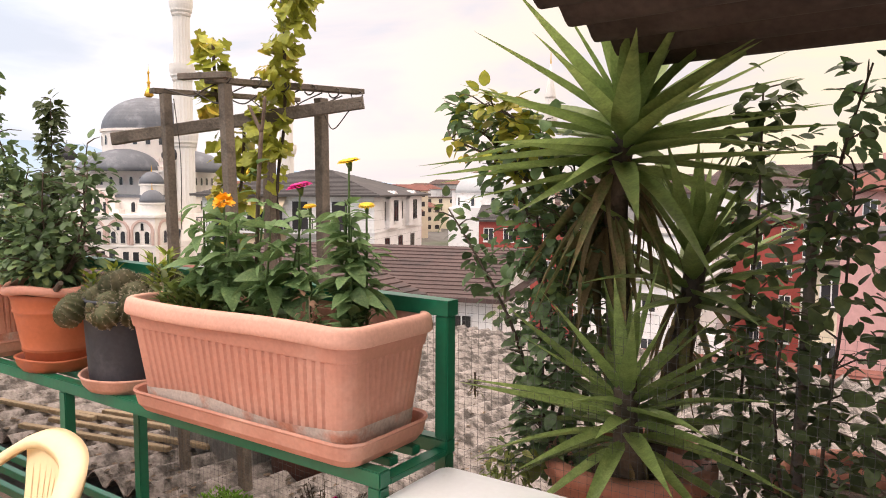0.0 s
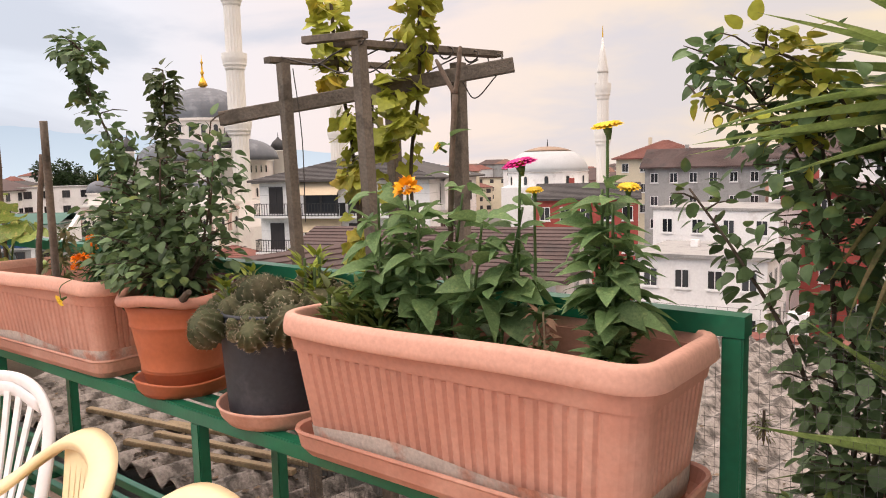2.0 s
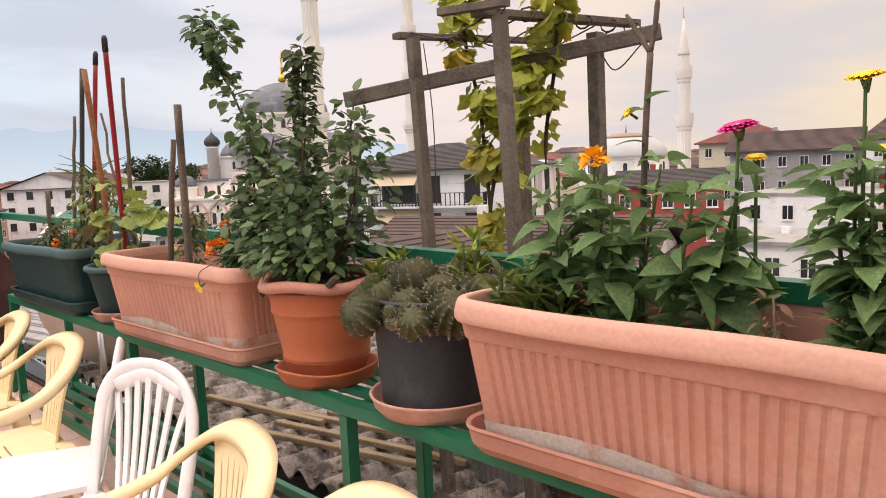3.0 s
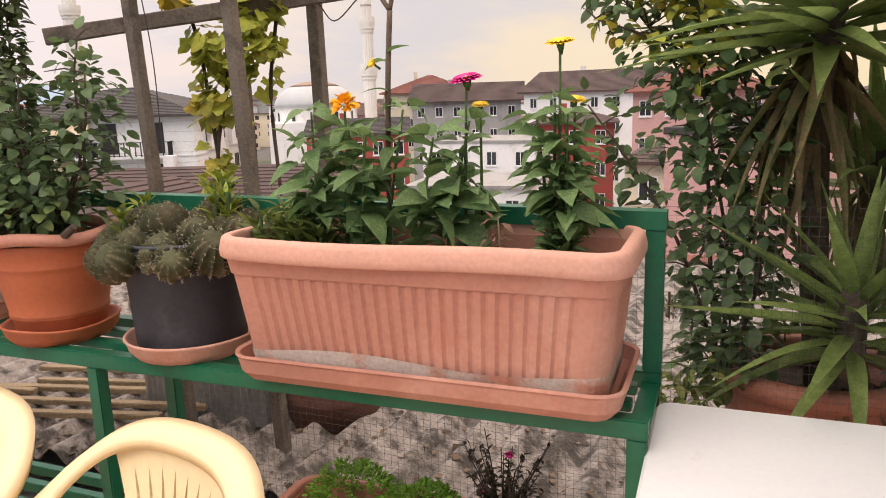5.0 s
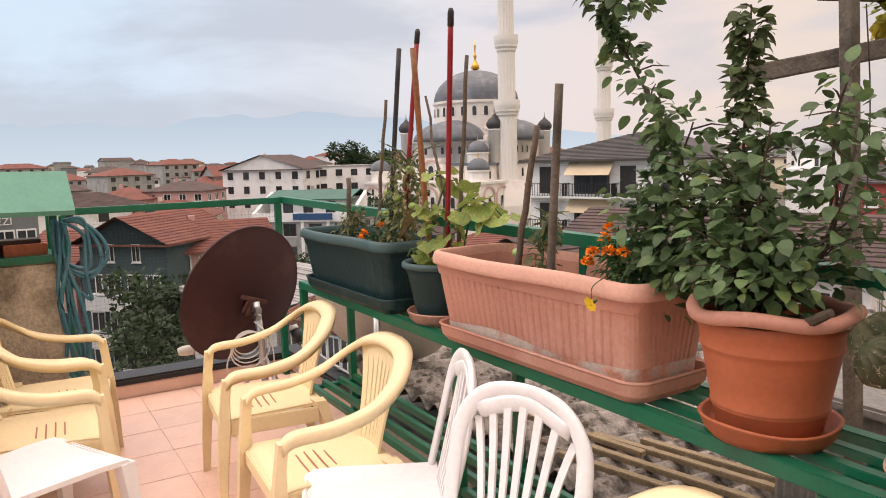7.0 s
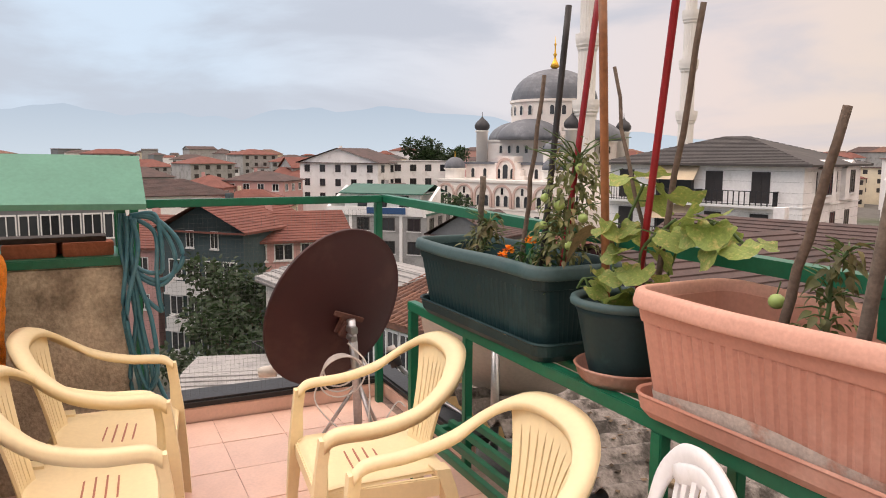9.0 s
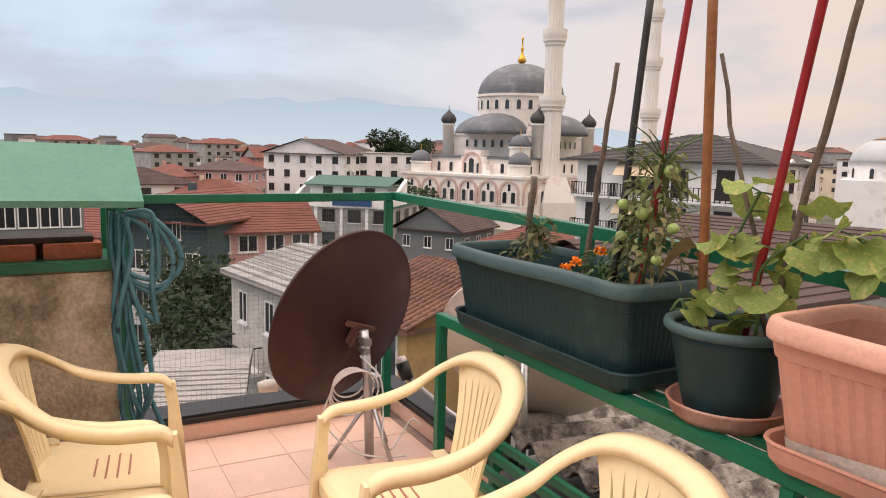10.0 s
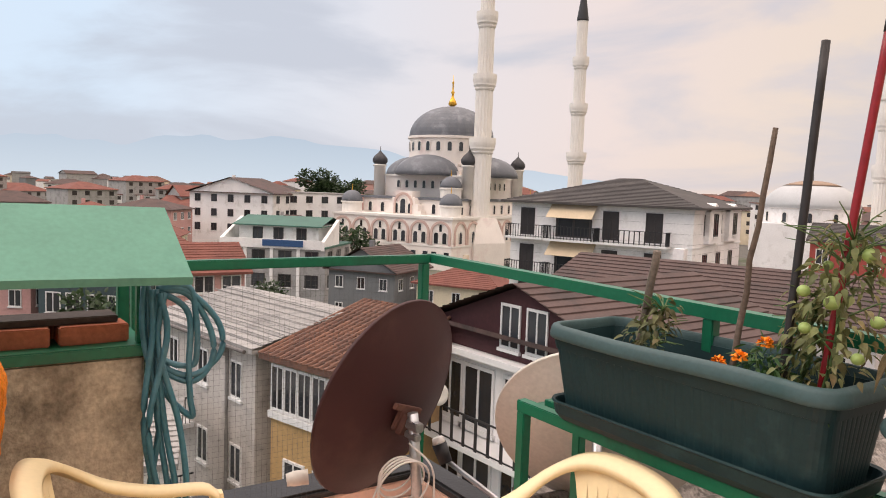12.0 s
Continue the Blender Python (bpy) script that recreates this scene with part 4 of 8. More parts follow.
def house(pl, pr, depth, z1, wall, roof, kind="hip", rise=2.2, over=0.4, label="", floors=3, bays=3, sides=True, z0=GROUND, name="house",
          win=(0.95, 1.25), storey=2.9, dark=False, skip_top=0.0, chimney=True, group="town houses", windows=True, sill=True):
    """A house whose front runs from plan point pl to pr as one faces it."""
    a, b = Vector((*pl, 0)), Vector((*pr, 0))
    w = (b - a).length
    ang = math.atan2(b.y - a.y, b.x - a.x)
    h = thing(name, TOWN @ Matrix.Translation((a.x, a.y, z0)) @ Matrix.Rotation(ang, 4, "Z"), label, "house", group)
    top = z1 - z0
    part("wall", box((0, 0, 0), (w, depth, top)), wall, h)
    part("roof", roof_bm(kind, w, depth, rise, over), roof, h).location.z = top + 0.02
    if kind in ("gable_x", "gable_y"):
        ends = ([[(x, 0, top), (x, depth, top), (x, depth / 2, top + rise - 0.08)] for x in (0, w)] if kind == "gable_x"
                else [[(0, y, top), (w, y, top), (w / 2, y, top + rise - 0.08)] for y in (0, depth)])
        part("gable_wall", loft(ends), wall, h)
    if kind in ("gable_x", "gable_y", "hip") and a.length < 130:
        tiles = tagged(from_lists("tiling", *courses(kind, w, depth, rise, over), roof, h), kind="stuff")
        tiles.location.z = top + 0.02
    if windows:
        for f in range(floors):
            z = top - skip_top - storey * (f + 1) + 0.95
            if z < 0.3:
                break
            for i in range(bays):
                window(h, w * (i + 0.5) / bays, -0.02, z, *win, 0, dark, sill)
            if sides:
                n = max(1, int(depth / (w / bays) + 0.3))
                for i in range(n):
                    window(h, w + 0.02, depth * (i + 0.5) / n, z, *win, math.pi / 2, dark, sill)
                    window(h, -0.02, depth * (i + 0.5) / n, z, *win, -math.pi / 2, dark, sill)
    if chimney:
        part("chimney", box((w * 0.3, depth * 0.55, top), (w * 0.3 + 0.5, depth * 0.55 + 0.5, top + rise + 0.5)), wall, h)
    return h


# ---- the houses one can tell apart ----
def white_apartment():
    h = house((-48.16, 35.55), (-34.6, 40.95), 13, 0.75, W_WHITE, R_DARK, "hip", 2.1, 0.7, "white clad apartment house with dark hipped roof and iron balconies",
              0, 0, False, name="apartment_house", windows=False, chimney=False)
    w = math.hypot(13.56, 5.4)
    top = 0.75 - GROUND
    for f in range(4):
        z = top - 2.9 * (f + 1)
        for x, d in ((1.5, 1), (8.5, 1), (11.8, 1)):
            window(h, x, -0.02, z + 0.25, 1.25, 2.15, 0, True, False, True)
        balcony(h, 1.6, 0, z + 0.1, 3.2, 0.9)
        balcony(h, 10.3, 0, z + 0.1, 5.4, 0.9)
        part("awning", loft([[(3.6, -0.05, z + 2.75), (7.4, -0.05, z + 2.75), (7.4, 0.02, z + 2.75), (3.6, 0.02, z + 2.75)], [(3.6, -1.05, z + 1.75), (7.4, -1.05, z + 1.75), (7.4, -1.0, z + 1.73), (3.6, -1.0, z + 1.73)]]), M_AWNING, h, "cream awning over a balcony")
        balcony(h, 5.5, 0, z + 0.1, 3.9, 1.1)
        window(h, 5.5, -0.02, z + 0.25, 3.0, 2.1, 0, True, False)
        part("band", box((-0.06, -0.06, z + 0.02), (w + 0.06, 13.05, z + 0.10)), M_FRAME, h)
        for y in (3.0, 6.5, 10.0):
            window(h, w + 0.02, y, z + 0.9, 1.1, 1.5, math.pi / 2, True)
    for k in range(14):
        part("cladding_joint", box((-0.012, -0.012, top - 0.45 - k * 0.72), (w + 0.012, 13.01, top - 0.435 - k * 0.72)), W_GREY, h)
    for y in (4.2, 9.6):
        g = part("gable", loft([[(w - 0.5, y - 1.6, top - 2.6), (w - 0.5, y + 1.6, top - 2.6), (w - 0.5, y + 1.6, top - 0.3), (w - 0.5, y, top + 0.35), (w - 0.5, y - 1.6, top - 0.3)],
                                [(w + 0.35, y - 1.6, top - 2.6), (w + 0.35, y + 1.6, top - 2.6), (w + 0.35, y + 1.6, top - 0.3), (w + 0.35, y, top + 0.35), (w + 0.35, y - 1.6, top - 0.3)]]), W_WHITE, h)
        window(g, w + 0.37, y, top - 2.1, 1.1, 1.7, math.pi / 2, True)


white_apartment()


def green_attic_house():
    h = house((-92.2, 24.6), (-83.2, 34.8), 11, -6.3, W_GREY, R_GREEN, "flat", 0.3, 0.1, "grey flats with white trim, attic and green roof", 3, 4, True,
              win=(1.7, 1.6), dark=True, chimney=False, name="apartment_house")
    w, top = math.hypot(9, 10.2), -6.3 - GROUND
    part("attic", box((1.6, 2.2, top), (w - 1.6, 10.5, top + 2.6)), W_WHITE, h)
    part("attic_roof", roof_bm("gable_x", w - 2.6, 9.0, 1.0, 0.3), R_GREEN, h).location = (1.3, 1.8, top + 2.62)
    for x in (0.1, w - 0.5):
        part("side_wing", loft([[(x, -0.2, top - 0.2), (x + 0.4, -0.2, top - 0.2), (x + 0.4, 6, top - 0.2), (x, 6, top - 0.2)], [(x, -0.1, top + 0.9), (x + 0.4, -0.1, top + 0.9), (x + 0.4, 6, top + 3.4), (x, 6, top + 3.4)]]), W_WHITE, h, "white sloping side parapet")
    part("parapet", box((0.5, -0.25, top - 0.1), (w - 0.5, -0.05, top + 1.0)), W_WHITE, h)
    part("sign_board", box((w * 0.42, -0.36, top + 0.15), (w * 0.8, -0.26, top + 0.95)), mat("blue_sign", (0.03, 0.08, 0.2), 0.5), h, "blue shop sign board")
    for x in (w * 0.3, w * 0.5, w * 0.72):
        window(h, x, 2.15, top + 0.4, 1.3, 1.9, 0, True)
    for x in (w * 0.25, w * 0.5, w * 0.75):
        part("pilaster", box((x - 0.2, -0.12, 0), (x + 0.2, 0.0, top)), W_WHITE, h)


green_attic_house()

house((-74, 31.2), (-67.3, 35.6), 8, -7.4, W_DARKGREY, R_BROWN, "gable_y", 2.4, 0.5, "blue-grey house with white windows and a dark gable roof", 3, 3)
house((-66, 37.5), (-58, 42), 9, -8.2, W_CREAM, R_RED, "hip", 2.2, 0.5, "cream house with a red tiled roof", 2, 3)


def teal_house():
    h = house((-59.3, 2.6), (-54.2, 7.8), 9, -4.4, W_TEAL, R_RED, "gable_y", 2.0, 0.5, "dark teal house with white balconies and a red tiled gable", 0, 0, False, windows=False)
    w, top = math.hypot(5.1, 5.2), -4.4 - GROUND
    part("gable_wall", loft([[(0, 0, top), (w, 0, top), (w / 2, 0, top + 1.9)], [(0, 0.3, top), (w, 0.3, top), (w / 2, 0.3, top + 1.9)]]), W_TEAL, h)
    for x in (w * 0.36, w * 0.66):
        window(h, x, -0.03, top - 1.3, 0.7, 1.3)
    for f in range(3):
        z = top - 4.6 - 2.8 * f
        balcony(h, w * 0.52, 0, z, 5.6, 1.0, "parapet")
        for x in (1.2, 2.8, 4.5, 6.1):
            window(h, x, -0.03, z + 0.9, 1.2, 1.5)


teal_house()
house((-56.2, 8.1), (-56.0, 16.2), 7, -5.35, W_PINK, R_RED, "gable_x", 2.0, 0.5, "pink house with white windows and a broad red tiled roof", 3, 4, win=(1.5, 1.3), skip_top=-0.45)
house((-63, -1.5), (-60.5, 2.2), 9, -6.0, W_PINK, R_RED, "gable_x", 2.2, 0.4, "pink house with a red tiled roof", 3, 2)


def grey_block():
    h = house((-31.2, 4.9), (-24.0, 6.3), 6.6, -3.9, W_STONE, R_GREY, "gable_x", 0.9, 0.35, "grey stone-clad block with a shallow grey sheet roof and white windows", 4, 3, True,
              win=(0.8, 1.3), chimney=False, name="apartment_house")
    top = -3.9 - GROUND
    w = math.hypot(7.2, 1.4)
    part("gutter", tube([(0.0, -0.42, top - 0.08), (w, -0.42, top - 0.08)], 0.07, 8), M_BOLT, h, "grey gutter")
    part("downpipe", tube(spline([(w - 1.7, -0.42, top - 0.1), (w - 1.7, -0.2, top - 0.5), (w - 1.7, -0.12, top - 1.0), (w - 1.7, -0.12, 0.2)], 6), 0.07, 8), M_CONC_GREY, h, "grey downpipe")
    for f in range(3):
        balcony(h, 1.6, 0, top - 3.6 - 2.9 * f, 2.6, 0.8)
    for k in range(16):
        part("roof_seam", box((-0.3, -0.36, 0), (w + 0.3, -0.33, 0.03)), R_GREY, h).location = (0, 0.4 * k * 0.98, top + 0.05 + (0.9 * (1 - abs(k / 8 - 1))))


grey_block()


def ochre_house():
    h = house((-23.3, 6.6), (-19.8, 7.7), 8.6, -4.0, W_YELLOW, R_ORANGE, "gable_x", 1.3, 0.3, "ochre house with a glazed veranda under a clay tiled roof", 0, 0, False, windows=False, chimney=False)
    top = -4.0 - GROUND
    for i in range(5):
        window(h, 0.35 + 0.66 * i, -0.04, top - 1.75, 0.62, 1.5, 0, False, False)
    part("veranda_sill", box((-0.05, -0.12, top - 2.0), (3.6, 0.0, top - 1.78)), M_FRAME, h, "white veranda sill")
    for f in (1, 2):
        window(h, 1.2, -0.04, top - 1.7 - 2.8 * f, 1.0, 1.3)
        window(h, 2.6, -0.04, top - 1.7 - 2.8 * f, 1.0, 1.3)
    w = math.hypot(3.5, 1.1)
    for k in range(17):
        x = -0.25 + k * (w + 0.5) / 16
        for s in (0, 1):
            y0, y1, zt = (-0.32, 4.3, 1.3) if s == 0 else (8.92, 4.3, 1.3)
            part("ridge_tile", tube([(x, y0, top + 0.06), (x, y1, top + 0.05 + zt)], 0.06, 6), R_ORANGE, h)
    for j in range(14):
        y = -0.3 + 0.32 * j
        part("tile_course", box((-0.3, y, top + 0.045 + 1.3 * (y + 0.3) / 4.6), (w + 0.3, y + 0.03, top + 0.085 + 1.3 * (y + 0.3) / 4.6)), R_ORANGE, h)
    return h, top


OCHRE, OCHRE_TOP = ochre_house()


def maroon_house():
    h = house((-21.5, 11.7), (-13.6, 12.3), 8.0, -2.75, W_WHITE, R_BROWN, "gable_y", 1.55, 0.4, "white house with a maroon gable, iron balcony and satellite dish", 0, 0, False, windows=False, chimney=False)
    top, w = -2.75 - GROUND, math.hypot(7.9, 0.6)
    front = [(-0.1, -0.75), (w + 0.1, -0.75), (w + 0.1, -0.03), (w / 2, 1.46), (-0.1, -0.03)]
    part("cladding", loft([[(x, y, top + z) for x, z in front] for y in (-0.08, -0.004)]), W_MAROON, h, "maroon clad gable")
    window(h, w * 0.46, -0.10, top - 0.45, 0.85, 1.35)
    window(h, w * 0.60, -0.10, top - 0.45, 0.85, 1.35)
    part("eave_board", box((-0.3, -0.5, top - 0.95), (w + 0.3, -0.09, top - 0.76)), M_FRAME, h, "white eave board")
    for f in range(2):
        z = top - 3.45 - 2.8 * f
        balcony(h, w * 0.5, 0, z, w, 1.1)
        for k, wide in ((0.10, 1.3), (0.28, 1.5), (0.5, 1.2), (0.72, 1.5), (0.9, 1.2)):
            window(h, w * k, -0.03, z + 0.2, wide, 2.0)
    d = part("satellite_dish", loft([circle(r, z, 20) for r, z in ((0.02, 0.0), (0.2, 0.02), (0.36, 0.08), (0.36, 0.09), (0.2, 0.03), (0.02, 0.01))]), M_BEIGE, h, "small grey satellite dish", smooth=True)
    d.matrix_local = Matrix.Translation((w * 0.22, -1.2, top - 2.1)) @ pose(0, 0, 0, 75, 20, 20)


maroon_house()

house((-26.1, 20.3), (-13.8, 24.6), 9, -3.2, W_WHITE, R_BROWN, "gable_x", 1.75, 0.6, "low house with a broad dark brown roof and a brick chimney", 2, 5)
house((-35.0, 56), (-26.8, 60.0), 9, -1.6, W_RED, R_DARK, "gable_x", 1.3, 0.3, "brick red house with a dark roof and white windows", 2, 5)
house((-25.4, 60), (-15.0, 60), 9, -2.6, W_WHITE, R_GREY, "flat", 0.2, 0.1, "white flat roofed house with a terrace", 2, 4)
house((-16.6, 66.0), (-9.6, 67.2), 8, -1.2, W_RED, R_BROWN, "hip", 1.2, 0.5, "brick red apartment house with white windows", 4, 3, name="apartment_house")
house((-5.2, 15.6), (2.2, 17.0), 6, -4.6, W_WHITE, R_RED, "gable_x", 1.5, 0.4, "low white house under a red corrugated roof", 1, 3)
house((-19.5, 44), (-11.5, 45), 8, -4.6, W_WHITE, R_GREY, "flat", 0.2, 0.3, "white flat roofed house with small windows", 2, 4)
house((-0.9, 23.2), (3.2, 22.0), 7, 0.0, W_PINK, R_DARK, "flat", 0.2, 0.05, "plain pink rendered party wall", 0, 0, False, windows=False, chimney=False)
house((-47.5, 97), (-35.5, 101), 12, 2.2, W_CREAM, R_RED, "hip", 2.6, 0.6, "pale apartment house with a red tiled roof on the rise", 3, 5, name="apartment_house")
house((-39, 88), (-25.5, 92), 12, 0.9, W_GREY, R_BROWN, "gable_x", 2.4, 0.6, "grey apartment house with a brown roof on the rise", 3, 6, name="apartment_house")
house((-24.5, 90), (-8.8, 87), 12, 1.7, W_WHITE, R_BROWN, "gable_x", 2.6, 0.6, "white apartment house with a brown roof on the rise", 4, 6, name="apartment_house")
house((-7, 60), (3, 60), 12, 1.4, W_PINK, R_RED, "hip", 2.4, 0.6, "pink apartment house with a red roof on the rise", 4, 5, name="apartment_house")
house((-4, 36), (5, 36), 9, -2.0, W_CREAM, R_BROWN, "hip", 2.0, 0.5, "cream house with a brown roof", 3, 4)
house((8, 50), (20, 46), 10, 0.5, W_PINK, R_RED, "hip", 2.2, 0.5, "pink house with a red roof", 3, 5)
house((-155, 36.5), (-141, 49), 12, -0.6, W_WHITE, R_BROWN, "gable_y", 3.0, 0.6, "white apartment house with balconies and a maroon roof", 3, 5, name="apartment_house", win=(1.3, 1.5), dark=True)
house((-146, 50), (-144, 66.5), 10, -0.4, W_WHITE, R_GREY, "flat", 0.2, 0.2, "long white building with small square windows", 3, 5, name="apartment_house", win=(1.4, 1.4), dark=True, chimney=False)
house((-148, 20), (-141, 29.8), 10, -4.0, W_PINK, R_BROWN, "hip", 1.8, 0.5, "pink house with a brown roof", 2, 4, win=(1.4, 1.4))
house((-149, 10.5), (-143, 19), 10, -5.2, W_PINK, R_RED, "hip", 2.2, 0.5, "salmon house with a red roof", 2, 3, win=(1.4, 1.4))
house((-121, 13), (-116, 25), 10, -7.0, W_CREAM, R_RED, "hip", 2.4, 0.5, "cream house with a red roof", 2, 4)
house((-128, 40), (-120, 50), 10, -6.5, W_GREY, R_BROWN, "hip", 2.4, 0.5, "grey house with a brown roof", 2, 4)
house((-112, 38), (-104, 46), 10, -8.0, W_WHITE, R_BROWN, "hip", 2.4, 0.5, "white house with a brown roof", 2, 4)


house((-22.2, 0.4), (-21.5, 3.0), 6, -6.3, W_WHITE, R_GREY, "gable_x", 0.35, 0.3, "low white annex under grey corrugated sheets", 1, 2, chimney=False)


def far_town():
    """Houses of the further town, set out at random on a rough grid of streets."""
    rng = random.Random(5)
    walls = (W_GREY, W_CREAM, W_WHITE, W_GREY, W_PINK, W_CREAM, W_DARKGREY)
    roofs = (R_RED, R_RED, R_BROWN, R_DARK, R_BROWN, R_ORANGE)
    n = 0
    for ring, (d0, d1, count) in enumerate(((100, 170, 26), (170, 260, 46), (260, 420, 70), (420, 700, 90), (700, 1300, 110))):
        for k in range(count):
            a = radians(rng.uniform(62, 200))
            d = rng.uniform(d0, d1)
            x, y = d * math.cos(a), d * math.sin(a)
            if -175 < x < -95 and 35 < y < 150:
                continue
            if -95 < x < -55 and 95 < y < 150:
                continue
            w, dep = rng.uniform(10, 22), rng.uniform(9, 14)
            fl = rng.choice((2, 3, 3, 4, 4, 5)) if ring < 3 else rng.choice((3, 4, 4, 5, 5, 6))
            top = GROUND + 2.9 * fl
            if ring < 1:
                top = min(top, GROUND + 8.5)
            t = a + math.pi / 2 + math.pi + rng.choice((-0.4, 0, 0.5)) + rng.uniform(-0.15, 0.15)
            ux, uy = -math.cos(t), -math.sin(t)
            ux, uy = -ux, -uy
            if ux * -y + uy * x > 0:
                ux, uy = -ux, -uy
            wall, roof = rng.choice(walls), rng.choice(roofs)
            kind = rng.choice(("hip", "hip", "gable_x", "flat"))
            far = house((x - ux * w / 2, y - uy * w / 2), (x + ux * w / 2, y + uy * w / 2), dep, top, wall, roof, kind, rng.uniform(1.8, 3.0), 0.5,
                  "apartment house of the far town with a pitched roof" if kind != "flat" else "flat roofed apartment house of the far town",
                  min(fl, 2 if ring > 1 else 3), 4, False, win=(1.5, 1.5), dark=True, sill=False, windows=False, chimney=False, group="houses of the far town")
            if ring < 3:
                for f in range(min(fl, 3)):
                    for i in range(4):
                        link("window", ME_DARKDOOR, far, Matrix.Translation((w * (i + 0.5) / 4, -0.04, top - GROUND - 2.9 * (f + 1) + 0.9)) @ Matrix.Diagonal((1.7, 1, 1.5, 1)))


far_town()


# ---- the large mosque ----
S_STONE = mat("cream_ashlar", (0.80, 0.745, 0.70), 0.8, 0.08, 0.3, 5, 0.1, tint=(0.70, 0.60, 0.57), tint_at=0.6, tint_scale=0.25)
S_WHITE = mat("white_marble", (0.76, 0.73, 0.69), 0.7, 0.07, 0.3, 5, 0.1)
S_LEAD = mat("lead_sheet", (0.125, 0.135, 0.155), 0.55, 0.2, 0.4, 6, 0.1, tint=(0.18, 0.19, 0.21), tint_at=0.6, tint_scale=0.4)
S_DARK = mat("dark_lead", (0.05, 0.05, 0.055), 0.6, 0.2, 0.5, 6, 0.1)
S_GOLD = mat("gilded_copper", (0.75, 0.42, 0.06), 0.3, 0.1, 2, 9, 0, metal=0.8)
S_TRIM = mat("rose_voussoir", (0.56, 0.41, 0.36), 0.8, 0.1, 1, 9, 0)


def dome_rings(r, z, h, n=40, rings=9, ribs=0.0, x=0.0, y=0.0):
    rows = []
    for k in range(rings + 1):
        t = math.pi / 2 * k / rings * 0.985
        rr = r * math.cos(t)
        rows.append([(x + rr * (1 + ribs * (1 if i % 2 else 0)) * math.cos(2 * math.pi * i / n), y + rr * (1 + ribs * (1 if i % 2 else 0)) * math.sin(2 * math.pi * i / n), z + h * math.sin(t)) for i in range(n)])
    return rows


def arch_bm(w, h, t, n=10, thick=0.0):
    """An upright arched plate in the plane y = 0, standing on z = 0; thick > 0 leaves an arch ring."""
    out = [(-w / 2, 0)] + [(-w / 2 * math.cos(math.pi * i / n), h - w / 2 + w / 2 * math.sin(math.pi * i / n)) for i in range(n + 1)] + [(w / 2, 0)]
    bm = bmesh.new()
    if not thick:
        return add_loft(bm, [[(x, -t, z) for x, z in out], [(x, 0, z) for x, z in out]])
    k = (w - 2 * thick) / w
    inn = [(x * k, z if z <= 0 else (z - (h - w / 2)) * k + (h - w / 2) if z > h - w / 2 else z) for x, z in out]
    for i in range(len(out) - 1):
        a, b, c, d = out[i], out[i + 1], inn[i + 1], inn[i]
        add_loft(bm, [[(x, -t, z) for x, z in (a, b, c, d)], [(x, 0, z) for x, z in (a, b, c, d)]])
    return bm


ME_AWIN = shared("arched_window", arch_bm(1.0, 2.2, 0.08), M_GLASS)
ME_AFRAME = shared("arched_window_surround", arch_bm(1.35, 2.45, 0.16, 10, 0.17), S_WHITE)
ME_BIGARCH = shared("great_arch", arch_bm(4.6, 4.6, 0.22, 14, 0.45), S_TRIM)
ME_SQWIN = shared("tall_window", box((-0.55, -0.08, 0), (0.55, 0, 1.9)), M_GLASS)


def arched(parent, m, s=1.0):
    f = link("window", ME_AFRAME, parent, m @ Matrix.Scale(s, 4))
    link("pane", ME_AWIN, f, pose(0, -0.02, 0))


